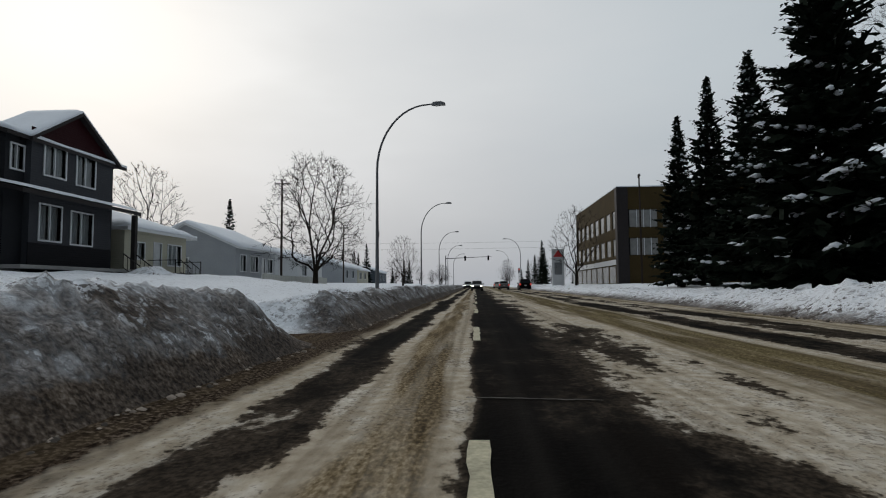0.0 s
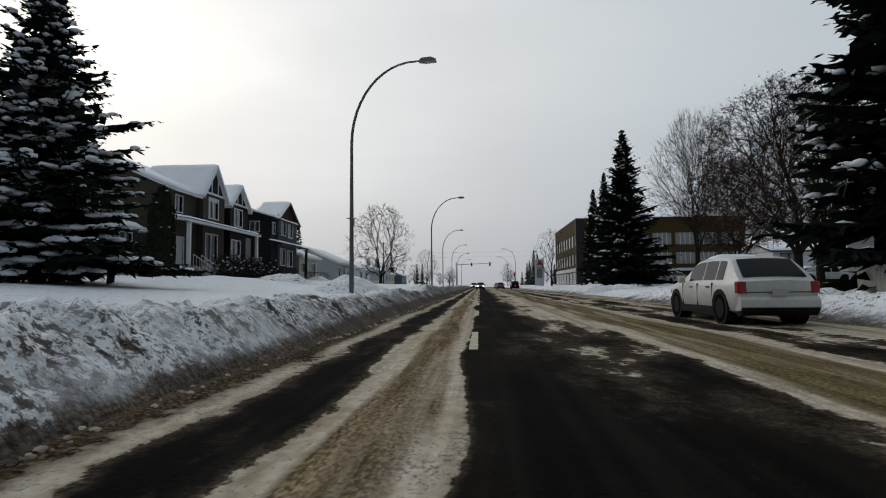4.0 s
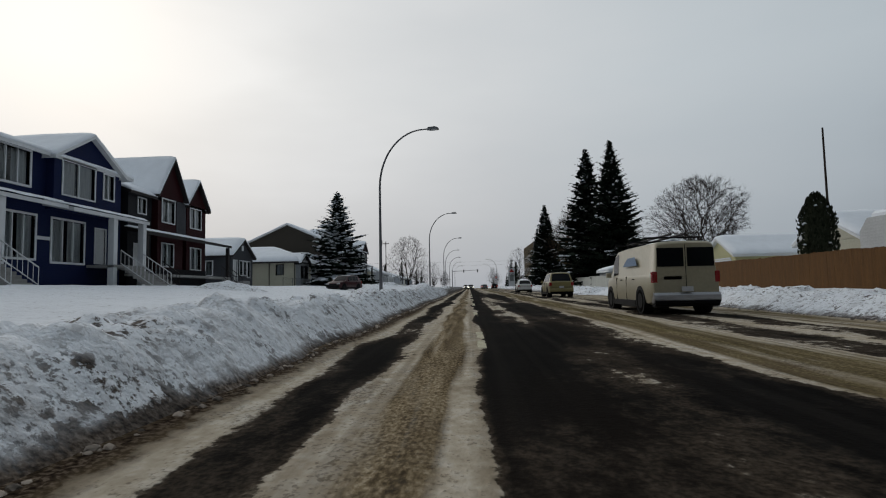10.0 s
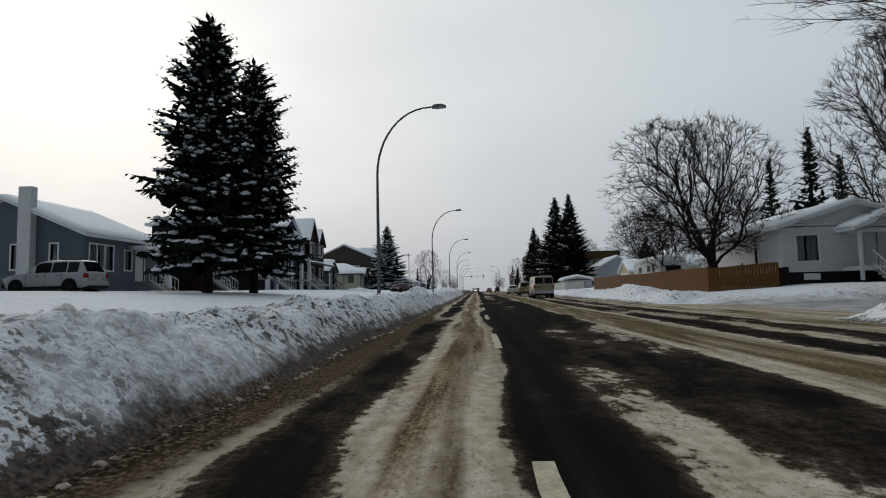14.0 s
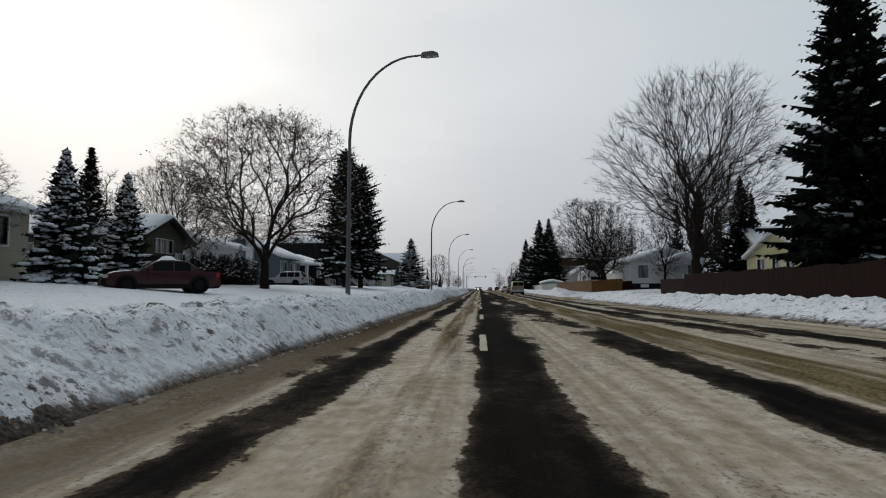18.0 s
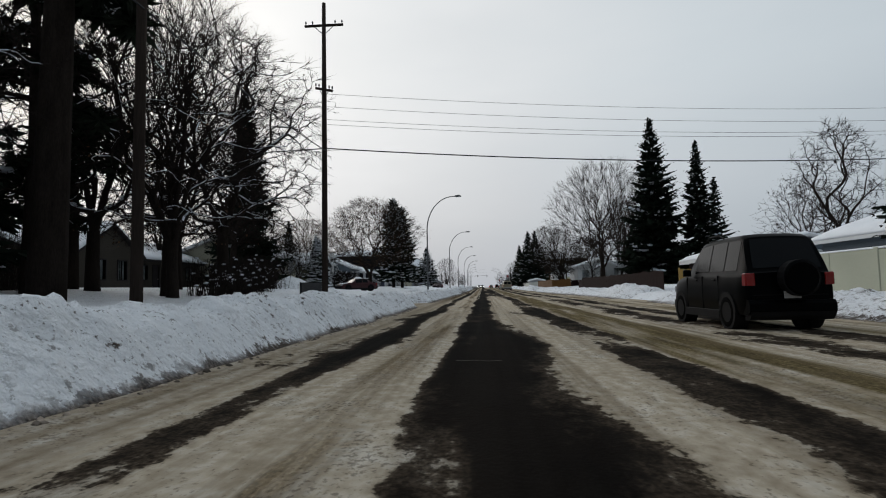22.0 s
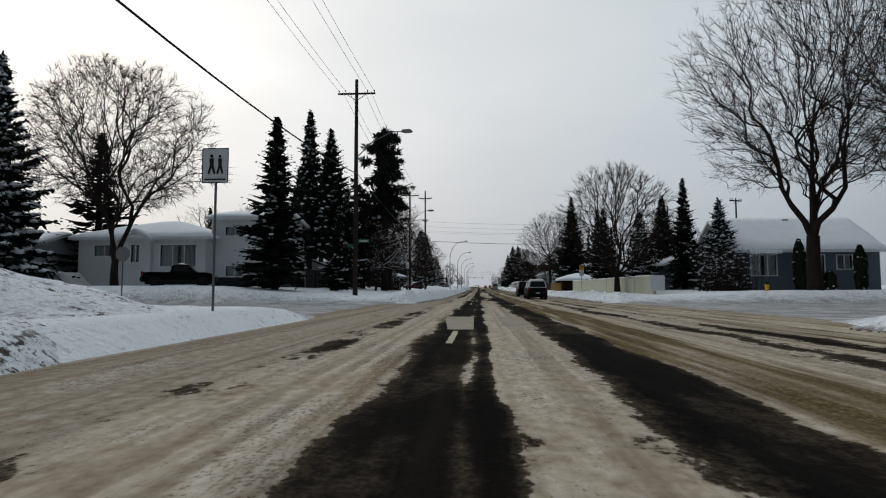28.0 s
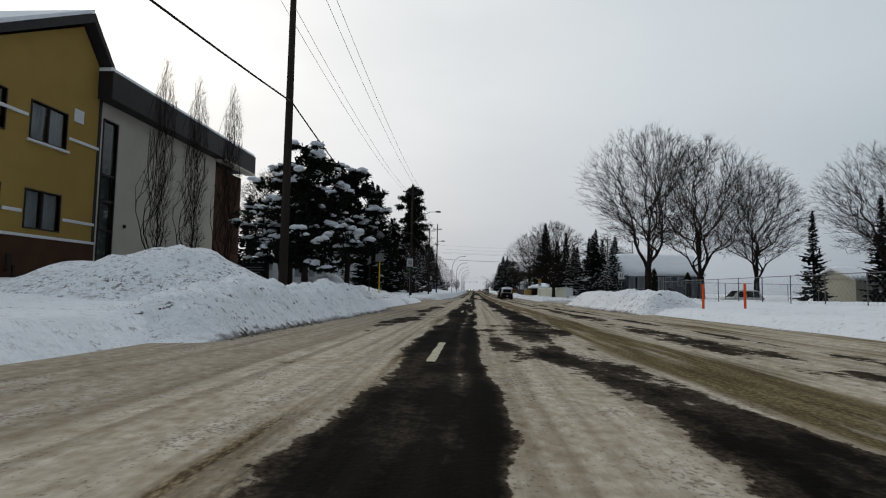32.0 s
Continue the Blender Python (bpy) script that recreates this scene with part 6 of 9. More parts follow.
LP = lamp_post_meshes()
lamp_box = MB().bevel_box(-.08, .08, .1, .3, 3.75, 4.1).mesh("tag_box", M["galv"])
for x, y in ((-7.4, 190.0), (-7.4, 150.0), (-7.2, 111.0), (-6.95, 71.5), (-5.65, 31.8), (-5.8, -9.4), (-6.0, -52.5), (-5.8, -94.6), (-5.85, -136.9)):
    t = thing("street_lamp", pose(x, y, gy(y)), "tall grey davit street lamp curving over the road", "street lamp", "street lamps")
    for n, m in LP:
        part(n, m, None, t)
    part("tag_box", lamp_box, None, t)
for y in (130.0, 175.0):
    t = thing("street_lamp", pose(10.5, y, gy(y), 0, 0, 180), "tall grey davit street lamp curving over the road", "street lamp", "street lamps")
    for n, m in LP:
        part(n, m, None, t)


def wood_pole(x, y, top, arms=(), lamp=None, label="dark weathered wooden utility pole", r=.17):
    g = ground_height(x, y)
    R = gy(y)
    t = thing("utility_pole", pose(x, y, R), label, "utility pole", "utility poles")
    part("pole", MB().tube([(0, 0, g - R - .6), (0, 0, top * .5), (0, 0, top)], [r, r * .85, r * .62], 10), M["pole_wood"], t, smooth=True)
    for z, half, turn in arms:
        c, s = math.cos(turn), math.sin(turn)
        mb = MB().tube([(-half * c, -half * s, z), (half * c, half * s, z)], .075, 6)
        part("crossarm", mb, M["pole_wood"], t)
        for k in (-1, -.62, .62, 1):
            mb = MB()
            mb.tube([(half * k * c * .94, half * k * s * .94, z + .05), (half * k * c * .94, half * k * s * .94, z + .12), (half * k * c * .94, half * k * s * .94, z + .18), (half * k * c * .94, half * k * s * .94, z + .28)], [.02, .02, .055, .03], 7)
            part("insulator", mb, M["galv"], t)
        mb = MB()
        for k in (-1, 1):
            mb.tube([(half * .55 * k * c, half * .55 * k * s, z), (0, 0, z - .55)], .022, 4)
        part("brace", mb, M["galv"], t)
    if lamp:
        z0, reach, z1 = lamp
        part("lamp_arm", MB().tube([(0, 0, z0), (reach * .35, 0, z0 + (z1 - z0) * .62), (reach * .75, 0, z1 - .04), (reach, 0, z1)], .04, 7), M["galv"], t, smooth=True)
        part("lamp_head", MB().prism([(reach - .15, z1 - .06), (reach - .05, z1 + .1), (reach + .5, z1 + .13), (reach + .7, z1), (reach + .65, z1 - .08), (reach + .2, z1 - .12)], "y", -.17, .17), M["lamp_head"], t)
    return t


wood_pole(-8.8, -186.2, 14.1, [(13.8, 1.2, 0)], (9.7, 2.6, 11.7))
wood_pole(-8.2, -170.5, 17.2, [(15.9, 1.1, 0), (12.2, .5, .6)])
wood_pole(-8.7, -220.2, 17.1, [(16.0, 1.45, 0)], (11.0, 3.6, 13.0), r=.19)
wood_pole(-7.4, -279.2, 15.5, [(14.6, 1.45, 0)], r=.19)
wood_pole(-9.2, -352.0, 15.5, [(14.6, 1.45, 0)], r=.19)
wood_pole(-23.4, 66.0, 14.0, [(13.4, .9, 0)], r=.15)
wood_pole(33.7, -35.3, 15.3, [], r=.13)
wood_pole(20.5, 70.0, 14.5, [(14.2, .5, 1.57)], r=.13)
wood_pole(34.0, -161.0, 15.5, [(14.8, 1.0, .4), (13.0, .6, .4)])
wood_pole(30.5, -195.0, 11.5, [(11.2, .8, .3)], r=.13)
wood_pole(-60.0, 128.0, 12.5, [(12.2, .7, 1.57)], r=.13)
wood_pole(60.0, 128.0, 12.5, [(12.2, .7, 1.57)], r=.13)
wood_pole(-22.0, 92.0, 11.0, [(10.6, .7, 0)], r=.13)


def wires(name, a, b, sag, r, label, n=22):
    a, b = Vector(a), Vector(b)
    pts = []
    for i in range(n + 1):
        t = i / n
        p = a.lerp(b, t)
        p.z -= 4 * sag * t * (1 - t)
        pts.append(p)
    tagged(new(name, MB().tube(pts, r, 5).mesh(name, M["wire"], True)), label, "cable", "overhead lines")


def zz(y, z):
    return gy(y) + z


for dx in (-1.35, -.85, .85, 1.35):
    wires("power_line", (-8.7 + dx, -220.2, zz(-220, 16.2)), (-7.4 + dx, -279.2, zz(-279, 14.85)), .9, .012, "thin overhead power line between wooden poles")
    wires("power_line", (-7.4 + dx, -279.2, zz(-279, 14.85)), (-9.2 + dx, -352, zz(-352, 14.85)), .9, .012, "thin overhead power line between wooden poles")
wires("telephone_cable", (-8.6, -220.2, zz(-220, 9.8)), (-7.3, -279.2, zz(-279, 9.0)), 1.6, .035, "thick black overhead cable")
wires("telephone_cable", (-7.3, -279.2, zz(-279, 9.0)), (-9.3, -352, zz(-352, 8.4)), 1.6, .035, "thick black overhead cable")
wires("telephone_cable", (-8.7, -186.2, zz(-186, 8.8)), (-8.6, -220.2, zz(-220, 9.8)), .4, .03, "thick black overhead cable")
for dx in (-1.1, -.6, .6, 1.1):
    wires("power_line", (-8.8 + dx, -186.2, zz(-186, 14.0)), (-8.7 + dx, -220.2, zz(-220, 16.2)), .4, .012, "thin overhead power line between wooden poles")
# across the street
wires("telephone_cable", (-8.1, -170.5, zz(-170, 8.85)), (34.0, -161, zz(-161, 9.2)), .55, .035, "thick black cable slung across the street", 30)
wires("telephone_cable", (-8.3, -170.5, zz(-170, 8.85)), (-45.0, -176, zz(-172, 8.9)), .7, .03, "thick black cable slung across the street", 30)
wires("telephone_cable", (-8.1, -170.5, zz(-170, 8.7)), (-8.7, -186.2, zz(-186, 8.8)), .2, .03, "thick black overhead cable")
for k, z in enumerate((11.25, 10.55, 10.3, 12.1)):
    wires("power_line", (-8.1, -170.4 + .12 * k, zz(-170, z)), (34.0, -161, zz(-161, z + .5)), .5, .011, "thin power line slung across the street", 30)
for z in (9.0, 10.4):
    wires("power_line", (-60, 128, 1 + z), (60, 128, 1.4 + z), .6, .014, "thin power line slung across the street", 30)


def board(mb, x0, x1, z0, z1, y=0, t=.012):
    mb.box(x0, x1, y - t, y + t, z0, z1)


def sign_thing(x, y, rz, label, name="road_sign"):
    return thing(name, pose(x, y, ground_height(x, y), 0, 0, rz), label, "road sign")


def post(t, z, mat=None, r=.03, z0=-.4):
    part("post", MB().tube([(0, 0, z0), (0, 0, z)], r, 8), mat or M["galv"], t)


def kids_sign(x, y, h=3.25):
    t = sign_thing(x, y, 0, "white school crossing sign with two plain dark figures")
    post(t, h + .2)
    part("panel", MB().bevel_box(-.30, .30, -.05, -.035, h - .55, h + .25, .004), M["sign_white"], t)
    b = MB()
    for z0, z1 in ((h - .56, h - .54), (h + .24, h + .26)):
        board(b, -.31, .31, z0, z1, -.053, .004)
    for xx in (-.305, .305):
        board(b, xx - .01, xx + .01, h - .56, h + .26, -.053, .004)
    part("border", b, M["sign_black"], t)
    f = MB()
    for cx, s in ((-.09, 1.0), (.11, .86)):
        f.prism([(cx - .05 * s, h - .36), (cx - .09 * s, h - .34), (cx - .04 * s, h - .15), (cx - .05 * s, h + .02 * s), (cx + .05 * s, h + .02 * s), (cx + .05 * s, h - .14), (cx + .10 * s, h - .33), (cx + .06 * s, h - .36), (cx, h - .2)], "y", -.06, -.052)
        f.prism([(cx + .04 * s * math.cos(a * .785), h + .075 * s + .04 * s * math.sin(a * .785)) for a in range(8)], "y", -.06, -.052)
    part("figures", f, M["sign_black"], t)
    bar = MB()
    board(bar, -.25, .25, h - .49, h - .46, -.054, .004)
    part("ground_bar", bar, M["sign_black"], t)


kids_sign(-5.55, -249.0, 3.5)
kids_sign(16.0, -242.7)
t = sign_thing(-15.7, -237.0, 0, "stop sign seen from its bare grey back")
post(t, 2.4)
part("panel", MB().prism([(.36 * math.cos(math.pi / 8 + k * math.pi / 4), 2.6 + .36 * math.sin(math.pi / 8 + k * math.pi / 4)) for k in range(8)], "y", -.03, -.015), M["sign_back"], t)
t = sign_thing(-7.06, -256.2, 0, "warning signs seen from their grey backs on a yellow post")
t.location = (-7.25, -256.2, t.location.z + .35)
post(t, 2.6, M["post_yellow"], .05, -.9)
post(t, 5.1, M["galv"], .03, 2.4)
part("diamond_panel", MB().prism([(0, 5.25), (.42, 4.83), (0, 4.41), (-.42, 4.83)], "y", -.05, -.035), M["sign_back"], t)
part("panel", MB().bevel_box(-.35, .35, -.06, -.045, 3.45, 4.35, .004), M["sign_back"], t)
part("lower_panel", MB().bevel_box(-.35, .35, -.065, -.05, 2.65, 3.38, .004), M["lamp_head"], t, "darker grey panel")
t = sign_thing(-7.2, -260.9, 0, "narrow sign seen edge-on on a dark post")
post(t, 3.1, M["pole_wood"], .035)
part("panel", MB().bevel_box(-.11, .11, -.05, -.035, 2.6, 3.15, .004), M["sign_back"], t)
t = sign_thing(-7.1, -201.9, 0, "small white parking sign on a thin post")
post(t, 3.3)
part("panel", MB().bevel_box(-.16, .16, -.05, -.035, 2.75, 3.4, .004), M["sign_white"], t)
part("writing", MB().box(-.10, .10, -.055, -.051, 2.9, 2.96).box(-.10, .06, -.055, -.051, 3.08, 3.14), M["sign_black"], t)
t = sign_thing(14.2, -186.2, 0, "yellow zone tab over a white fifty speed limit sign")
post(t, 3.6)
part("yellow_tab", MB().bevel_box(-.30, .30, -.05, -.035, 3.05, 3.65, .004), M["sign_yellow"], t, "orange-yellow tab")
part("tab_writing", MB().box(-.22, .22, -.056, -.051, 3.42, 3.50).box(-.18, .14, -.056, -.051, 3.22, 3.29), M["sign_black"], t)
part("limit_panel", MB().bevel_box(-.30, .30, -.05, -.035, 2.25, 3.02, .004), M["sign_white"], t, "white panel")
part("limit_writing", MB().box(-.22, .22, -.056, -.051, 2.88, 2.94), M["sign_black"], t)


def text_mesh(body, size):
    cu = bpy.data.curves.new("writing", "FONT")
    cu.body, cu.size, cu.align_x, cu.extrude = body, size, "CENTER", .002
    ob = bpy.data.objects.new("writing_tmp", cu)
    scene.collection.objects.link(ob)
    m = bpy.data.meshes.new_from_object(ob.evaluated_get(bpy.context.evaluated_depsgraph_get()))
    bpy.data.objects.remove(ob)
    m.materials.clear()
    m.materials.append(M["sign_black"])
    return m


o = part("number", text_mesh("50", .55), None, t)
o.matrix_local = pose(0, -.058, 2.36, 90)
t = thing("street_sign", pose(-8.7, -220.2, gy(-220.2)), "green street name plates on a wooden pole", "street sign")
part("plate", MB().bevel_box(.2, 1.05, -.02, .02, 4.55, 4.8, .004), M["sign_green"], t)
part("plate", MB().bevel_box(-.62, -.2, -.02, .02, 4.2, 4.45, .004), M["sign_green"], t)
part("writing", MB().box(.32, .92, -.028, -.021, 4.62, 4.72), M["sign_white"], t)
t = thing("fire_hydrant", pose(21.9, -218.5, ground_height(21.9, -218.5)), "yellow fire hydrant standing in snow", "hydrant")
part("barrel", MB().tube([(0, 0, -.2), (0, 0, .05), (0, 0, .45), (0, 0, .5)], [.15, .12, .12, .14], 12), M["post_yellow"], t, smooth=True)
part("bonnet", MB().tube([(0, 0, .5), (0, 0, .6), (0, 0, .68), (0, 0, .72)], [.15, .13, .07, .04], 12), M["plastic"], t, smooth=True)
part("outlet", MB().tube([(-.2, 0, .36), (.2, 0, .36)], .055, 8), M["post_yellow"], t)
for x, y in ((12.0, -273.6), (13.6, -274.5)):
    t = thing("marker_post", pose(x, y, ground_height(x, y) - .12), "orange marker post with white bands", "marker post", "marker posts")
    part("tube", MB().tube([(0, 0, -.1), (0, 0, 1.35)], .06, 10), M["orange"], t)
    for z in (.55, .95):
        part("band", MB().tube([(0, 0, z), (0, 0, z + .13)], .058, 10), M["sign_white"], t)
    part("base", MB().tube([(0, 0, -.05), (0, 0, .08)], [.16, .12], 10), M["plastic"], t)

# ---- fences and walls ----


def board_fence(x0, y0, x1, y1, h, mat, label, seed=1, base=None, pitch=.15, rail=None, wave=0.0, skip=None, name="board_fence"):
    rnd = random.Random(seed)
    L = math.hypot(x1 - x0, y1 - y0)
    f = thing(name, pose(x0, y0, gy(y0), 0, 0, math.degrees(math.atan2(y1 - y0, x1 - x0))), label, "fence")
    n = max(1, int(round(L / 2.4)))
    for i in range(n):
        a, b = L * i / n, L * (i + 1) / n
        k = max(1, int((b - a) / pitch))
        slat = MB().box(.004, (b - a) / k - .004, -.011, .011, -h - .6, 0).mesh("board", mat)
        for j in range(k):
            u = a + (b - a) * j / k
            wx = x0 + (x1 - x0) * u / L
            wy = y0 + (y1 - y0) * u / L
            g = ground_height(wx, wy) - gy(y0)
            top = (base if base is not None else g) + h + rnd.uniform(-.012, .012) + wave * math.sin(u * 2.0)
            part("board", slat, None, f).location = (u, rnd.uniform(-.006, 0), top)
        u = a
        part("post", MB().bevel_box(u - .05, u + .05, .012, .11, -.3, (base if base is not None else g) + h + .03), mat, f)
        part("rail", MB().box(a, b, .012, .05, (base if base is not None else g) + h - .25, (base if base is not None else g) + h - .16), mat, f)
    return f


board_fence(13.5, -14.0, 14.2, -33.0, 1.25, M["white_fence"], "whitewashed board fence half buried in snow", 2)
board_fence(14.2, -33.0, 17.0, -34.5, 1.25, M["white_fence"], "whitewashed board fence half buried in snow", 3)
board_fence(14.9, -52.5, 13.9, -90.6, 1.5, M["cedar_fence"], "warm brown board fence behind the snow bank", 4)
board_fence(13.9, -90.6, 17.2, -92.3, 1.45, M["cedar_fence"], "warm brown board fence behind the snow bank", 5)
board_fence(17.4, -92.0, 19.0, -90.0, 1.1, M["dark_fence"], "dark brown gate fence beside a bungalow", 6)
board_fence(14.3, -121.0, 13.6, -158.6, 1.45, M["dark_fence"], "dark red-brown board fence with a worn top", 7, wave=.04)
board_fence(13.1, -163.4, 17.6, -163.5, 1.4, M["tan_fence"], "new tan board fence panel", 8)
board_fence(15.2, -113.0, 14.3, -121.0, 1.2, M["dark_fence"], "dark red-brown board fence with a worn top", 9)
board_fence(-17.5, -197.4, -17.9, -203.0, 2.0, M["black_fence"], "black board fence beside a garage", 10)
board_fence(-12.0, -163.0, -13.8, -152.0, .8, M["black_fence"], "low black picket fence sunk in snow", 11, pitch=.2)
board_fence(-23.5, -78.0, -27.5, -78.5, 1.2, M["dark_fence"], "weathered board fence between houses", 12)
board_fence(-17.8, 46.0, -17.8, 66.0, .7, M["white_fence"], "low pale picket fence in front of a house", 13, pitch=.3)

w = thing("garden_wall", pose(15.4, -193.0, gy(-193)), "long pale rendered garden wall with panel joints", "wall", kind="structure")
for i in range(14):
    y = -213.0 + i * 2.9 - -193.0
    gg = ground_height(15.4, -193 + y) - gy(-193)
    part("panel", MB().bevel_box(-.09, .09, y + .01, y + 2.88, gg - .5, 2.16 + .03 * math.sin(i * 2.1), .02), M["pale_wall"], w)
    if i % 2 == 0:
        part("pier", MB().bevel_box(-.13, .13, y - .12, y + .12, gg - .5, 2.22, .02), M["pale_wall"], w)
part("coping_snow", MB().bevel_box(-.1, .1, -20, 20.4, 2.17, 2.24, .04), M["roof_snow"], w)
part("hoarding", MB().bevel_box(-.4, .8, -20.3, -20.2, .9, 2.2, .01), M["sign_white"], w, "weathered white board")


def chain_fence(x0, y0, x1, y1, h, label):
    L = math.hypot(x1 - x0, y1 - y0)
    f = thing("chain_link_fence", pose(x0, y0, ground_height(x0, y0), 0, 0, math.degrees(math.atan2(y1 - y0, x1 - x0))), label, "fence")
    n = int(L / 3)
    for i in range(n + 1):
        part("post", MB().tube([(L * i / n, 0, -.6), (L * i / n, 0, h)], .03, 6), M["galv"], f)
    part("top_rail", MB().tube([(0, 0, h - .03), (L, 0, h - .03)], .022, 6), M["galv"], f)
    mb = MB()
    k = int(L / .3)
    for i in range(k):
        u = L * i / k
        for s in (-1, 1):
            u2 = u + s * h
            a, b = max(0, min(L, u)), max(0, min(L, u2))
            mb.add([(u, 0, .0), (u + .012, 0, 0), (u2 + .012, 0, h), (u2, 0, h)], [(0, 1, 2, 3)]) if 0 <= u2 <= L else None
    part("mesh", mb, M["galv"], f)


chain_fence(18.0, -249.0, 18.5, -300.0, 1.7, "chain-link fence along a snowy field")
chain_fence(18.0, -249.0, 34.0, -246.0, 1.7, "chain-link fence along a snowy field")
chain_fence(-20.5, -6.0, -20.5, -29.0, .75, "low chain-link fence along front yards")

# ---- vehicles ----


def grime(m, z_hi):
    at = m.attributes.new("grime", "FLOAT", "POINT")
    at.data.foreach_set("value", [max(0.0, min(1.0, 1.0 - v.co.z / z_hi)) for v in m.vertices])
    return m


def wheel_parts(t, x, y, r, w):
    s = 1 if x > 0 else -1
    wh = new("wheel")
    wh.parent = t
    prof = [(.62, -.5), (.9, -.5), (1.0, -.36), (1.0, .36), (.9, .5), (.62, .5)]
    n = 20
    vs, fs = [], []
    for k in range(n):
        a = 2 * math.pi * k / n
        for rr, ww in prof:
            vs.append((x + ww * w, y + math.cos(a) * r * rr, r + math.sin(a) * r * rr))
    m = len(prof)
    for k in range(n):
        j = (k + 1) % n
        for i in range(m - 1):
            fs.append((k * m + i, k * m + i + 1, j * m + i + 1, j * m + i))
    part("tyre", MB().add(vs, fs), M["rubber"], wh, smooth=True)
    rim = MB()
    xo = x + s * w * .38
    rim.tube([(x - s * w * .3, y, r), (xo, y, r)], r * .63, 16)
    for k in range(5):
        a = 2 * math.pi * k / 5
        rim.add([(xo + s * .012, y + math.cos(a - .12) * r * .1, r + math.sin(a - .12) * r * .1), (xo + s * .012, y + math.cos(a + .12) * r * .1, r + math.sin(a + .12) * r * .1),
                 (xo + s * .012, y + math.cos(a + .13) * r * .6, r + math.sin(a + .13) * r * .6), (xo + s * .012, y + math.cos(a - .13) * r * .6, r + math.sin(a - .13) * r * .6)], [(0, 1, 2, 3)])
    part("rim", rim, M["rim"], wh)


# side lines of each kind of car: (share of the length from the tail, height): belt-relative 0 = belt, 1 = roof; below the belt as a share of the hood
ROOF_LINES = {
    "suv": [(0, .0), (.012, .03), (.085, .90), (.12, .985), (.30, 1.0), (.52, .97), (.57, .90), (.715, .02), (.73, 0)],
    "hatch": [(0, .0), (.02, .05), (.14, .84), (.20, .95), (.36, 1.0), (.52, .96), (.57, .88), (.735, .02), (.75, 0)],
    "sedan": [(0, 0), (.13, .02), (.15, .04), (.285, .88), (.34, .97), (.44, 1.0), (.53, .95), (.57, .86), (.715, .02), (.73, 0)],
    "van": [(0, .90), (.006, .97), (.02, 1.0), (.60, 1.0), (.70, .97), (.735, .90), (.855, .02), (.87, 0)],
    "pickup": [(0, 0), (.375, 0), (.385, .04), (.415, .88), (.44, .98), (.50, 1.0), (.59, .96), (.62, .88), (.725, .02), (.74, 0)],
}
GLASS = {  # windscreen, rear window, side windows, as shares of the length
    "suv": ((.575, .705), (.018, .08), ((.10, .225), (.24, .405), (.42, .60))), "hatch": ((.58, .725), (.03, .14), ((.17, .255), (.27, .42), (.435, .62))),
    "sedan": ((.575, .705), (.158, .28), ((.27, .41), (.425, .60))), "van": ((.74, .845), None, ((.655, .765),)), "pickup": ((.625, .715), None, ((.425, .50), (.512, .625))),
}


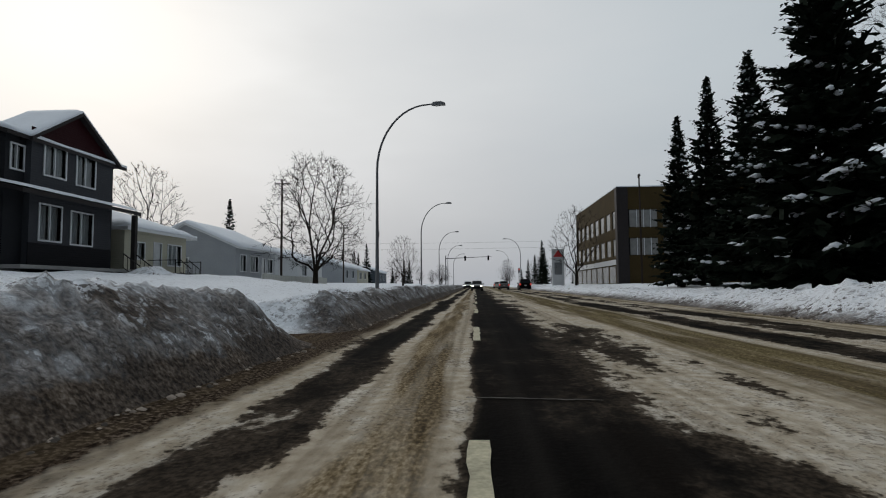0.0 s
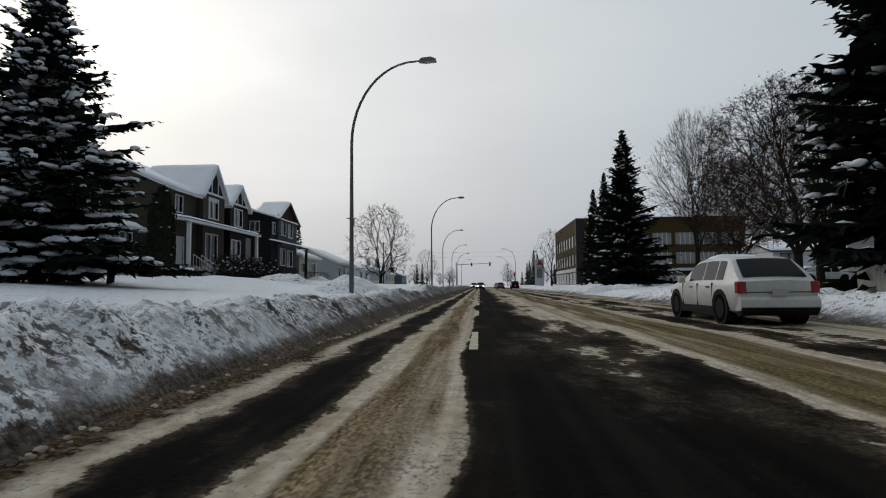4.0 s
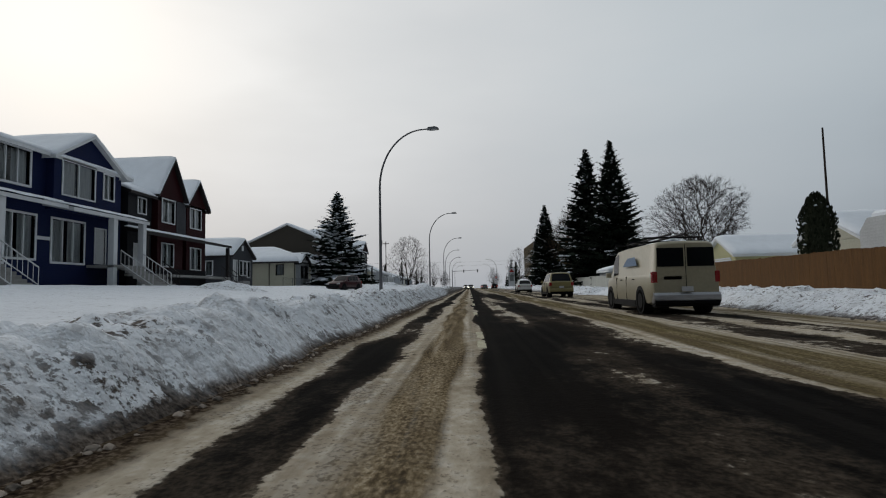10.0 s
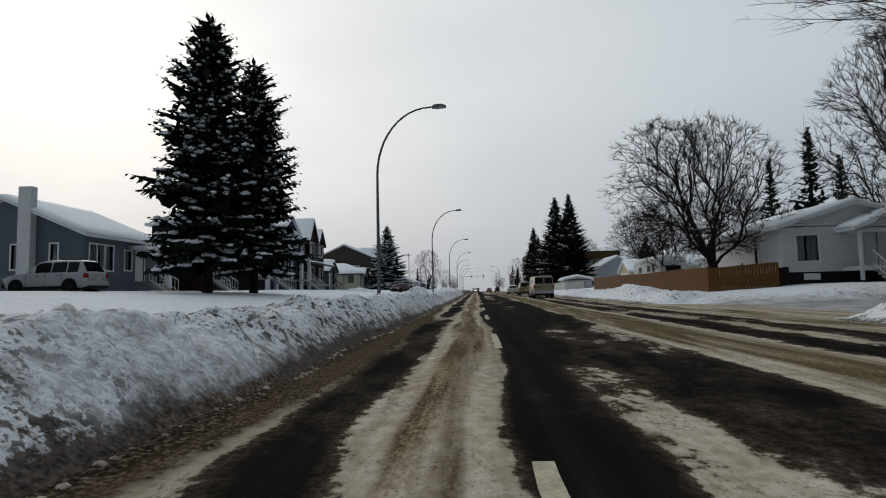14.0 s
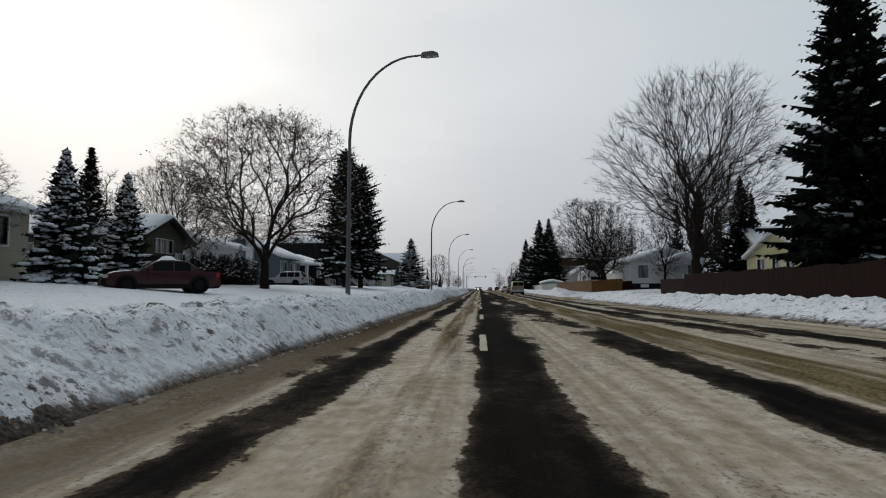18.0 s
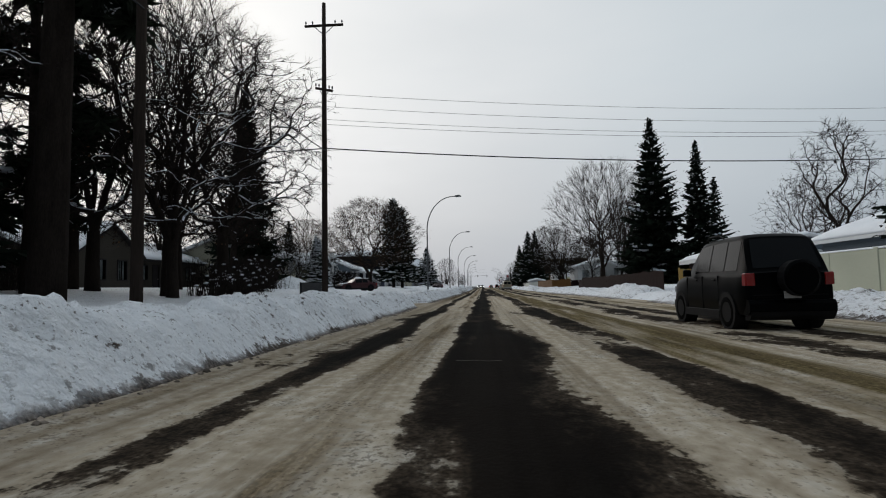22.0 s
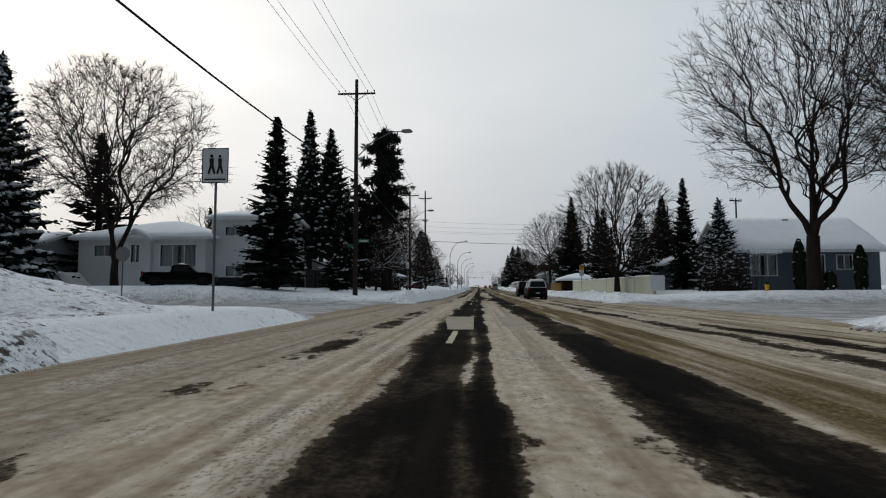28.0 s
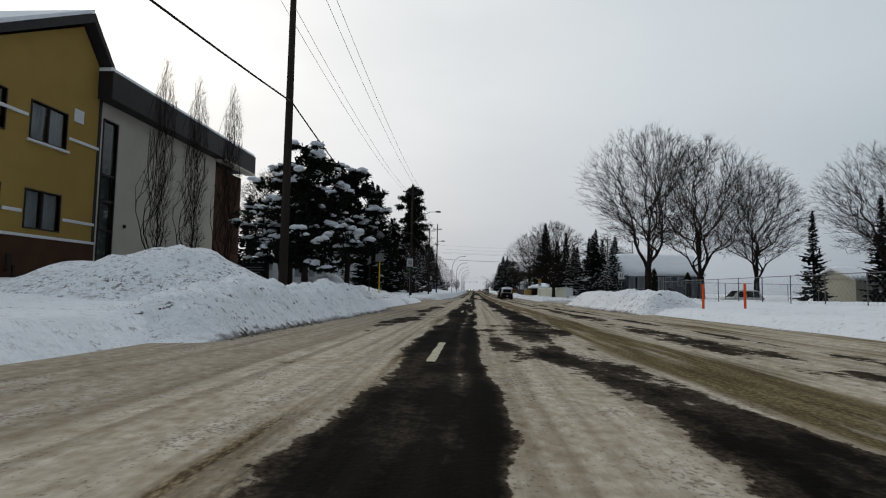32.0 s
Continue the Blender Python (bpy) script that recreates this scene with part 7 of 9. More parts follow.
def vehicle(name, label, x, y, rz, paint, L=4.7, W=1.85, H=1.7, hood=1.05, belt=1.02, kind="suv", snow=0.0, lit=False, category="car", rails=False, spare=False, wheel=.35, group="", z=None):
    """A car whose nose points along +y: one skin lofted through rounded sections, with panes laid on it; lamps, seams and trim are parts."""
    t = thing(name, pose(x, y, gy(y) + .012 if z is None else z, 0, 0, rz), label, category, group)
    hw, b, f = W / 2, -L / 2, L / 2
    sill = .28 if kind != "pickup" else .42
    line, (ws, rw, sides) = ROOF_LINES[kind], GLASS[kind]
    end = line[-1][0]
    tw = {"van": .86, "pickup": .76}.get(kind, .74)
    px, pv = [p for p, _ in line], [v for _, v in line]

    def soft(p, xs, vs, d=.006):
        return (np.interp(p - d, xs, vs) + 2 * np.interp(p, xs, vs) + np.interp(p + d, xs, vs)) / 4

    def shape(p):
        """Half width, sill, belt, roof half width, top at a share p of the length."""
        w = hw * soft(p, [0, .015, .06, .2, .75, .9, .96, 1], [.90, .95, .985, 1, 1, .965, .90, .76], .01)
        bz = belt * soft(p, [0, .05, .6, .75, 1], [.97, 1, 1, .985, .9])
        k = soft(p, px, pv) if p < end else 0.0
        top = bz + .02 + (H - bz - .02) * k
        if p >= end - .02:
            hz = soft(p, [end - .02, end, .84, .94, .975, 1], [belt + .02, belt, hood * .97, hood * .88, hood * .80, hood * .62], .012)
            top = hz if p >= end else min(top, max(top, hz))
        bz = min(bz, top - .03)
        sz = sill + .10 * np.interp(p, [0, .06], [1, 0]) + .10 * np.interp(p, [.93, 1], [0, 1])
        return w, sz, bz, w * (.93 + (tw - .93) * min(1, k)), top

    def section(p):
        w, sz, bz, wt, top = shape(p)
        m = sz + (bz - sz) * .45
        return [(w * .80, sz - .03), (w * .95, sz + .03), (w * .985, sz + .16), (w, m), (w * .985, bz - .10), (w * .955, bz - .02), (w * .94, bz),
                (w * .94 + (wt - w * .94) * .92, bz + (top - bz) * .88), (wt * .97, top - (top - bz) * .05), (wt * .84, top - .008), (wt * .5, top + .008), (0, top + .014)]

    stations = sorted(set([0, .004, .012, .03, .06] + [i / 34 for i in range(3, 33)] + [.955, .97, .985, .995, 1.0] + [p for p, _ in line]))
    rings = []
    for p in stations:
        half = section(p)
        yy = b + L * p
        rings.append([(w, yy, zz_) for w, zz_ in half] + [(-w, yy, zz_) for w, zz_ in reversed(half[:-1])])
    n = len(rings[0])
    fs = []
    for i in range(len(rings) - 1):
        for k in range(n):
            j = (k + 1) % n
            fs.append((i * n + k, (i + 1) * n + k, (i + 1) * n + j, i * n + j))
    fs.append(tuple(range(n)))
    fs.append(tuple(range((len(rings) - 1) * n + n - 1, (len(rings) - 1) * n - 1, -1)))
    m = MB().add([q for r in rings for q in r], fs).mesh("body", paint, True)
    bm = bmesh.new()
    bm.from_mesh(m)
    bmesh.ops.recalc_face_normals(bm, faces=bm.faces)
    bm.to_mesh(m)
    bm.free()
    m.set_sharp_from_angle(angle=radians(42))
    part("body", grime(m, 1.0), None, t)

    def strip(name_, pts, mat):
        """A pane from rows of points, with its edge turned in."""
        r, c = len(pts), len(pts[0])
        q = [(i * c + j, (i + 1) * c + j, (i + 1) * c + j + 1, i * c + j + 1) for i in range(r - 1) for j in range(c - 1)]
        part(name_, MB().add([v for row in pts for v in row], q), mat, t, smooth=True)

    def side_pane(p0, p1, s):
        rows = []
        for i in range(6):
            p = p0 + (p1 - p0) * i / 5
            w, sz, bz, wt, top = shape(p)
            lo, hi = (w * .94, bz), (w * .94 + (wt - w * .94) * .92, bz + (top - bz) * .88)
            row = []
            for q in (.08, .5, .96):
                row.append((s * (lo[0] + (hi[0] - lo[0]) * q + .007), b + L * p, lo[1] + (hi[1] - lo[1]) * q))
            rows.append(row)
        strip("window_pane", rows, M["car_glass"])

    for p0, p1 in sides:
        for s in (-1, 1):
            side_pane(p0, p1, s)
    for name_, rng_, dy in (("windscreen", ws, .012), ("rear_window", rw, -.012)):
        if rng_:
            rows = []
            for i in range(7):
                p = rng_[0] + (rng_[1] - rng_[0]) * i / 6
                w, sz, bz, wt, top = shape(p)
                rows.append([(wt * .86 * q, b + L * p + dy, top + .014 - .022 * q * q + .008) for q in (-1, -.5, 0, .5, 1)])
            strip(name_, rows, M["car_glass"])
    if kind == "van":
        for a, c in ((-.80, -.05), (.05, .80)):
            part("rear_window", MB().bevel_box(hw * a, hw * c, b - .012, b + .02, belt + (H - belt) * .22, belt + (H - belt) * .80, .004), M["car_glass"], t)
        part("rear_door_seam", MB().box(-.008, .008, b - .008, b + .02, sill + .3, H - .1), M["plastic"], t)
    if kind == "pickup":
        part("rear_window", MB().bevel_box(-hw * .62, hw * .62, b + L * .388, b + L * .405, belt + .08, H - .14, .004), M["car_glass"], t)
        part("tailgate_seam", MB().box(-hw * .8, hw * .8, b - .012, b + .03, sill + .30, sill + .315), M["plastic"], t)
    y1, y2, y3 = b + L * ws[1], b + L * line[3 if kind == "van" else 4][0], b + L * ws[0]
    # wheels and arches
    wy = (b + L * .19, f - L * .185)
    for yy in wy:
        for s in (-1, 1):
            arch = MB().tube([(s * (hw - .30), yy, wheel + .02), (s * (hw + .004), yy, wheel + .02)], wheel * 1.17, 18)
            part("wheel_arch", arch, M["plastic"], t)
            wheel_parts(t, s * (hw - .10), yy, wheel, .215)
    part("underbody", MB().box(-hw + .2, hw - .2, b + .25, f - .3, .2, sill + .1), M["plastic"], t)
    # bumpers, lamps, plate
    part("rear_bumper", MB().prism([(b + .2, sill + .02), (b - .03, sill + .04), (b - .075, sill + .12), (b - .07, sill + .26), (b - .02, sill + .33), (b + .2, sill + .35)], "x", -hw * .93, hw * .93), paint if kind not in ("pickup", "van") else M["chrome"] if kind == "van" else M["plastic"], t)
    part("rear_cladding", MB().prism([(b + .2, sill - .08), (b + .02, sill - .06), (b - .06, sill + .02), (b - .08, sill + .10), (b + .2, sill + .10)], "x", -hw * .90, hw * .90), M["plastic"], t)
    for s in (-1, 1):
        part("sill_cladding", MB().bevel_box(*sorted((s * hw * .93, s * (hw + .012))), b + L * .27, f - L * .27, sill - .08, sill + .1, .01), M["plastic"], t)
    if kind in ("suv", "hatch"):
        part("tailgate_seam", MB().box(-hw * .8, hw * .8, b - .012, b + .05, sill + .42, sill + .435), M["plastic"], t)
    part("front_bumper", MB().bevel_box(-hw * .86, hw * .86, f - .14, f + .06, sill + .04, sill + .3, .05), M["plastic"], t)
    part("grille", MB().bevel_box(-hw * .5, hw * .5, f - .05, f + .02, sill + .32, hood * .72, .02), M["plastic"], t)
    tl0 = belt - .26 if kind != "van" else belt - .25
    for s in (-1, 1):
        a, c = (hw * .74, hw * .96) if kind not in ("van", "pickup") else (hw * .80, hw * .95)
        x0, x1 = min(s * a, s * c), max(s * a, s * c)
        part("tail_lamp", MB().bevel_box(x0, x1, b - .012, b + .16, tl0, tl0 + (.25 if kind not in ("van", "pickup") else .32), .02), M["tail_lit"] if lit == "brake" else M["tail"], t)
        a, c = hw * .52, hw * .86
        x0, x1 = min(s * a, s * c), max(s * a, s * c)
        part("headlamp", MB().bevel_box(x0, x1, f - .22, f - .0, hood * .66, hood * .80, .03), M["head_lit"] if lit == "head" else M["head"], t)
        m_ = MB().bevel_box(*sorted((s * hw * .99, s * (hw + .17))), y1 - .35, y1 - .22, belt - .02, belt + .15, .03)
        part("mirror", m_, paint if kind != "pickup" else M["plastic"], t)
        for yy in (wy[0] + .55, .22):
            part("door_handle", MB().bevel_box(*sorted((s * hw * .985, s * (hw + .012))), yy, yy + .18, belt - .14, belt - .11, .005), M["plastic"], t)
        # door seams
        for yy in (-.02 * L, .2 * L, -.22 * L) if kind not in ("van",) else (.16 * L, -.05 * L):
            part("door_seam", MB().box(*sorted((s * hw * .97, s * (hw + .002))), yy, yy + .012, sill + .1, belt - .03), M["plastic"], t)
    part("number_plate", MB().bevel_box(-.16, .16, b - .085, b - .06, sill + .36 if kind != "pickup" else sill + .12, sill + .5 if kind != "pickup" else sill + .26, .004), M["plate"], t)
    if rails:
        for s in (-1, 1):
            part("roof_rail", MB().tube([(s * hw * .70, y2 + .1, H - .02), (s * hw * .72, y2 + .3, H + .06), (s * hw * .72, y3 - .4, H + .06), (s * hw * .70, y3 - .15, H - .02)], .02, 6), M["plastic"], t)
    if spare:
        part("spare_wheel", MB().tube([(.1, b - .26, belt - .12), (.1, b - .02, belt - .12)], .36, 20), M["plastic"], t)
        part("spare_cover", MB().tube([(.1, b - .29, belt - .12), (.1, b - .26, belt - .12)], [.30, .34], 20), paint, t)
    if snow:
        us, vv = np.linspace(-hw * .68, hw * .68, 9), np.linspace(y2 + .15, y3 - .2, 14)
        U, Y_ = np.meshgrid(us, vv)
        e = np.minimum(np.minimum(U - us[0], us[-1] - U), np.minimum(Y_ - vv[0], vv[-1] - Y_))
        Z_ = H - .03 + snow * smooth01(e / .25) + .02 * fbm(U, Y_ + x, .5, 2, 3)
        part("roof_snow", grid_mesh("roof_snow", us, vv, Z_, M["roof_snow"]), None, t)
        if kind in ("sedan", "hatch") and snow > .1:
            us, vv = np.linspace(-hw * .75, hw * .75, 9), np.linspace(f - L * .25, f - .2, 9)
            U, Y_ = np.meshgrid(us, vv)
            e = np.minimum(np.minimum(U - us[0], us[-1] - U), np.minimum(Y_ - vv[0], vv[-1] - Y_))
            Z_ = belt + (hood * .86 - belt) * (Y_ - vv[0]) / (vv[-1] - vv[0]) - .02 + .10 * smooth01(e / .2)
            part("hood_snow", grid_mesh("hood_snow", us, vv, Z_, M["roof_snow"]), None, t)
    return t


P_white, P_gold, P_van, P_black, P_dark = car_paint("white_car_paint", (0.52, 0.52, 0.50), .75), car_paint("beige_gold_paint", (0.19, 0.155, 0.055), .35), car_paint("cream_van_paint", (0.31, 0.275, 0.185), .4), car_paint("black_car_paint", (0.0016, 0.0018, 0.0022), .01, .3, .03), car_paint("dark_blue_truck_paint", (0.003, 0.0036, 0.006), .03, .35, .08)
P_red, P_silver, P_grey = car_paint("deep_red_paint", (0.036, 0.004, 0.006), .08, .3, .3), car_paint("silver_paint", (0.30, 0.31, 0.32), .5), car_paint("grey_paint", (0.09, 0.095, 0.10), .5)
# traffic standing in the far lanes
vehicle("suv", "white hatchback car with snow on its roof in the far lane", 6.4, -20.3, 0, P_white, 4.45, 1.75, 1.53, .98, .95, "hatch", .12)
vehicle("suv", "beige seven-seat wagon with salt-stained sides", 6.45, -46.0, 0, P_gold, 4.8, 1.82, 1.78, 1.10, 1.06, "suv", .0, rails=True)
van = vehicle("cargo_van", "cream cargo van with a roof ladder rack", 6.0, -70.0, 0, P_van, 5.6, 2.0, 2.08, 1.22, 1.15, "van", category="van", wheel=.37)
vehicle("suv", "black off-road wagon with a spare wheel on its tailgate", 6.45, -186.7, 0, P_black, 4.4, 1.78, 1.98, 1.14, 1.16, "suv", .05, rails=True, spare=True)
truck = vehicle("pickup_truck", "dark pickup truck with a white-framed bed cap", 6.35, -203.0, 0, P_dark, 5.7, 2.0, 1.86, 1.2, 1.14, "pickup", category="pickup", wheel=.40)
# van's ladder rack and side lettering block
for yy in (-1.9, -.2, 1.4):
    part("rack_bar", MB().tube([(-.86, yy, 2.05), (-.86, yy, 2.26), (.86, yy, 2.26), (.86, yy, 2.05)], .03, 6), M["plastic"], van)
part("ladder", MB().tube([(-.3, -2.6, 2.30), (-.3, 1.9, 2.30)], .035, 6).tube([(.1, -2.6, 2.30), (.1, 1.9, 2.30)], .035, 6), M["plastic"], van)
P_blue = Mat("faded_blue_lettering", (0.12, 0.19, 0.30), rough=.6, vary=.2, bump=0).m
for s in (-1, 1):
    part("side_lettering", MB().add([(s * .985, -1.5, 1.45), (s * .985, .1, 1.45), (s * .955, -.4, 1.72), (s * .955, -1.2, 1.72)], [(0, 1, 2, 3)]), P_blue, van, "faded blue block of lettering")
part("rear_lettering", MB().box(-.62, -.12, -2.80, -2.78, .98, 1.08), P_blue, van)
# the truck's cargo bed and cap
vs = [(.92, -2.72, 1.12), (.92, -.55, 1.12), (-.92, -.55, 1.12), (-.92, -2.72, 1.12), (.74, -2.45, 1.84), (.74, -.58, 1.86), (-.74, -.58, 1.86), (-.74, -2.45, 1.84)]
part("bed_cap", MB().add(vs, [(0, 1, 5, 4), (1, 2, 6, 5), (2, 3, 7, 6), (3, 0, 4, 7), (4, 5, 6, 7)]), P_white, truck, "white fibreglass bed cap")
part("cap_rear_window", MB().add([(-.80, -2.70, 1.2), (.80, -2.70, 1.2), (.66, -2.50, 1.76), (-.66, -2.50, 1.76)], [(0, 1, 2, 3)]), M["car_glass"], truck)
for s in (-1, 1):
    part("cap_side_window", MB().add([(s * .915, -2.2, 1.25), (s * .915, -.9, 1.25), (s * .80, -.9, 1.72), (s * .80, -2.1, 1.72)], [(0, 1, 2, 3)]), M["car_glass"], truck)
part("cap_snow", MB().bevel_box(-.66, .66, -2.3, -.7, 1.85, 1.98, .07), M["roof_snow"], truck)
# parked cars
gh = ground_height
vehicle("parked_car", "parked dark red hatchback in a snowy front yard", -13.3, -31.0, 160, P_red, 4.35, 1.8, 1.62, 1.0, 1.0, "hatch", .05, z=gh(-13.3, -31) - .1)
vehicle("parked_car", "parked red sedan under snow beside a driveway", -14.0, -137.6, 130, P_red, 4.5, 1.78, 1.45, .95, .92, "sedan", .2, z=gh(-14, -137.6) - .1)
vehicle("parked_suv", "parked silver wagon beside a grey bungalow", -22.6, -97.4, 90, P_silver, 4.6, 1.8, 1.72, 1.05, 1.03, "suv", .06, z=gh(-22.6, -97.4) - .12)
vehicle("parked_pickup", "parked dark pickup on a corner lot", -22.6, -219.5, -70, P_black, 5.2, 1.9, 1.75, 1.15, 1.1, "pickup", .1, z=gh(-22.6, -219.5) - .1, category="pickup")
vehicle("parked_van", "parked white van behind a chain-link fence", 31.0, -236.0, 95, P_white, 5.0, 1.95, 2.0, 1.15, 1.12, "suv", .1, z=gh(31, -236) - .1, category="van")
for i, (x, y, rz, p, k) in enumerate(((20.5, 33.5, 8, P_grey, "sedan"), (23.4, 34.3, 5, P_silver, "sedan"), (26.4, 34.0, -4, P_black, "suv"), (29.4, 34.5, 3, P_silver, "suv"), (32.6, 34.2, 0, P_white, "sedan"), (21.5, 14.0, 80, P_silver, "sedan"),
                                      (28.0, 13.0, 95, P_white, "sedan"), (34.0, 26.0, 95, P_silver, "suv"), (18.6, 48.5, 10, P_black, "suv"))):
    vehicle("parked_car", "car under fresh snow in a car park", x, y, rz, p, 4.5, 1.78, 1.45 if k == "sedan" else 1.66, .95, .92 if k == "sedan" else 1.0, k, .16, z=gh(x, y) - .1, group="car park cars")
# far traffic
vehicle("car", "distant dark car waiting at the lights", 4.9, 98.0, 0, P_grey, 4.5, 1.8, 1.5, .95, .93, "sedan", lit="brake", group="waiting traffic")
vehicle("car", "distant dark car waiting at the lights", 7.6, 88.0, 0, P_black, 4.6, 1.85, 1.7, 1.0, 1.0, "suv", lit="brake", group="waiting traffic")
vehicle("car", "distant car with headlamps on", 0.2, 84.0, 180, P_grey, 4.5, 1.8, 1.5, .95, .93, "sedan", lit="head", group="following traffic")
vehicle("car", "distant car with headlamps on", -1.6, 118.0, 180, P_silver, 4.5, 1.8, 1.6, .95, .93, "hatch", lit="head", group="following traffic")
vehicle("car", "distant car at a driveway", 5.0, 128.0, 0, P_white, 4.5, 1.8, 1.5, .95, .93, "sedan", lit="brake", group="waiting traffic")

# travel trailer behind the board fence
t = thing("travel_trailer", pose(18.0, -68.5, gh(18, -68.5)), "white travel trailer with a snowy roof behind a fence", "trailer")
part("shell", MB().prism([(-4.2, .55), (4.4, .55), (4.4, 2.2), (3.9, 2.75), (-4.0, 2.75), (-4.2, 2.5)], "x", -1.2, 1.2), M["white_siding"], t)
part("roof_snow", MB().bevel_box(-1.15, 1.15, -3.9, 3.8, 2.75, 3.0, .12), M["roof_snow"], t)
for a, b in ((-2.6, -1.9), (-1.2, -.3), (1.6, 2.4)):
    part("window", MB().bevel_box(-1.24, -1.19, a, b, 1.5, 2.1, .01), M["car_glass"], t)
part("end_window", MB().bevel_box(-.7, .7, -4.24, -4.19, 1.5, 2.0, .01), M["car_glass"], t)
part("chassis", MB().box(-1.0, 1.0, -4.0, 4.2, .1, .56), M["plastic"], t)

# ---- houses on the left, from far to near; u runs with the street ----
Wt, Dt = M["white_trim"], M["dark_trim"]
house("house", "low grey house with a snowy gable roof and a front porch", -22.0, 50.0, 90, 10.0, 9.5, 1.3, 4.6, "gable_u", 2.3, M["pale_siding"], Wt,
      front=[("win", 1.0, 2.2, 2.4, 3.9), ("win", 3.4, 5.2, 2.4, 3.9, 2), ("door", 6.2, 7.1, 1.7, 3.8), ("win", 7.8, 9.2, 2.4, 3.8)], left=[("win", 4.0, 5.0, 2.6, 3.6)], ov=.45, seed=2)
house("house", "cream hip-roofed bungalow with a railed front deck", -23.0, 35.2, 90, 7.8, 10, 1.3, 4.9, "hip", 1.6, M["cream_siding"], Wt,
      front=[("win", .8, 2.2, 2.9, 4.0), ("door", 3.4, 4.3, 2.0, 4.1), ("win", 5.2, 7.0, 2.6, 4.1, 2)], left=[("win", 2.4, 3.6, 2.9, 4.0)], ov=.6, seed=3)
h = bpy.data.objects["house.001"]
part("deck", MB().bevel_box(2.6, 6.4, -2.0, 0, 1.75, 1.95), Dt, h)
steps(h, 3.3, 4.5, -2.0, 1.95, 1.3, Dt)
for u in (2.7, 6.3):
    part("deck_rail", MB().tube([(u, -2, 1.95), (u, -2, 2.9)], .04, 6).tube([(u, -2, 2.85), (u, 0, 2.85)], .03, 6), Dt, h)

h = house("house", "new charcoal two-storey house with a dark red front gable", -23.1, 25.8, 90, 8.2, 11, 1.5, 8.7, "gable_u", 1.8, M["grey_siding"], Wt, front=[("win", .35, 1.1, 7.0, 8.2)],
          left=[("win", 8.6, 9.6, 7.2, 8.3), ("door", 9.0, 9.9, 2.2, 4.2)], foundation=M["concrete"], f_top=2.0, ov=.55, seed=4, fascia=Dt)
bay(h, 1.2, 7.6, 1.4, 8.7, .35, 2.3, M["mid_grey_siding"], Wt, [(2.1, 3.6, 7.0, 8.7 - .05), (4.5, 6.0, 6.9, 8.6), (1.9, 3.4, 3.5, 5.35), (4.2, 5.9, 3.45, 5.25)], 5, gable=M["red_siding"], edge=Dt)
part("lower_cladding", MB().bevel_box(1.15, 7.65, -.39, -.352, 1.6, 3.3, .005), M["black_siding"], h)
part("red_panel", MB().bevel_box(1.15, 3.9, -.39, -.352, 8.72, 9.3, .005), M["red_siding"], h)
porch(h, -.6, 8.9, 1.5, 6.15, Dt, (8.6,), 6, floor=2.1)
steps(h, 7.2, 8.5, -1.5, 2.1, 1.3, Dt)

h = house("house", "taupe two-storey house with twin snowy gables and a porch roof", -24.5, 8.0, 90, 13.6, 15.5, 1.5, 8.9, "gable_u", 3.7, M["taupe_siding"], Wt, front=[("win", .6, 1.6, 7.2, 8.5), ("door", .9, 1.9, 2.9, 5.1)],
          left=[("win", 9.5, 11.5, 5.7, 7.4), ("win", 3, 4.2, 6.5, 7.8)], ov=.55, seed=7)
bay(h, 4.0, 8.0, 1.4, 9.0, .6, 3.0, M["taupe_siding"], Wt, [(5.0, 6.7, 7.2, 9.0 - .05), (4.5, 6.6, 3.4, 5.7)], 8, back=6)
bay(h, 8.6, 12.6, 1.4, 8.7, .9, 2.3, M["black_siding"], Wt, [(9.5, 11.2, 7.0, 8.6), (8.9, 10.8, 3.5, 5.5)], 9, back=5)
gable_truss(h, 4.0, 8.0, .6, 9.0, 3.0, Wt)
gable_truss(h, 8.6, 12.6, .9, 8.7, 2.3, Wt)
part("stone_plinth", MB().bevel_box(3.9, 12.8, -.98, -.91, .9, 3.2, .01), M["stone"], h)
part("stone_pier", MB().bevel_box(12.0, 13.2, -1.0, -.92, .9, 6.0, .01), M["stone"], h)
porch(h, -.5, 14.2, 1.7, 6.75, Wt, (.1, 13.6), 10, floor=2.7, slope=.3)
steps(h, .4, 1.7, -1.7, 2.7, 1.4, Wt)
steps(h, 12.2, 13.4, -1.7, 2.7, 1.4, Wt)

h = house("house", "low grey bungalow with a snowy hip roof", -26.0, -4.5, 90, 10.6, 9, 1.4, 5.5, "hip", 1.7, M["mid_grey_siding"], Wt, front=[("win", 1, 3, 3.2, 4.8, 2), ("win", 7.8, 9.8, 3.7, 5.1, 2), ("door", 4.6, 5.5, 2.3, 4.4)],
          left=[("win", 6.5, 7.6, 3.0, 4.6)], ov=.55, seed=11)
part("lower_band", MB().bevel_box(-.04, 10.64, -.04, -.005, 1.0, 2.9, .005), M["pale_siding"], h)

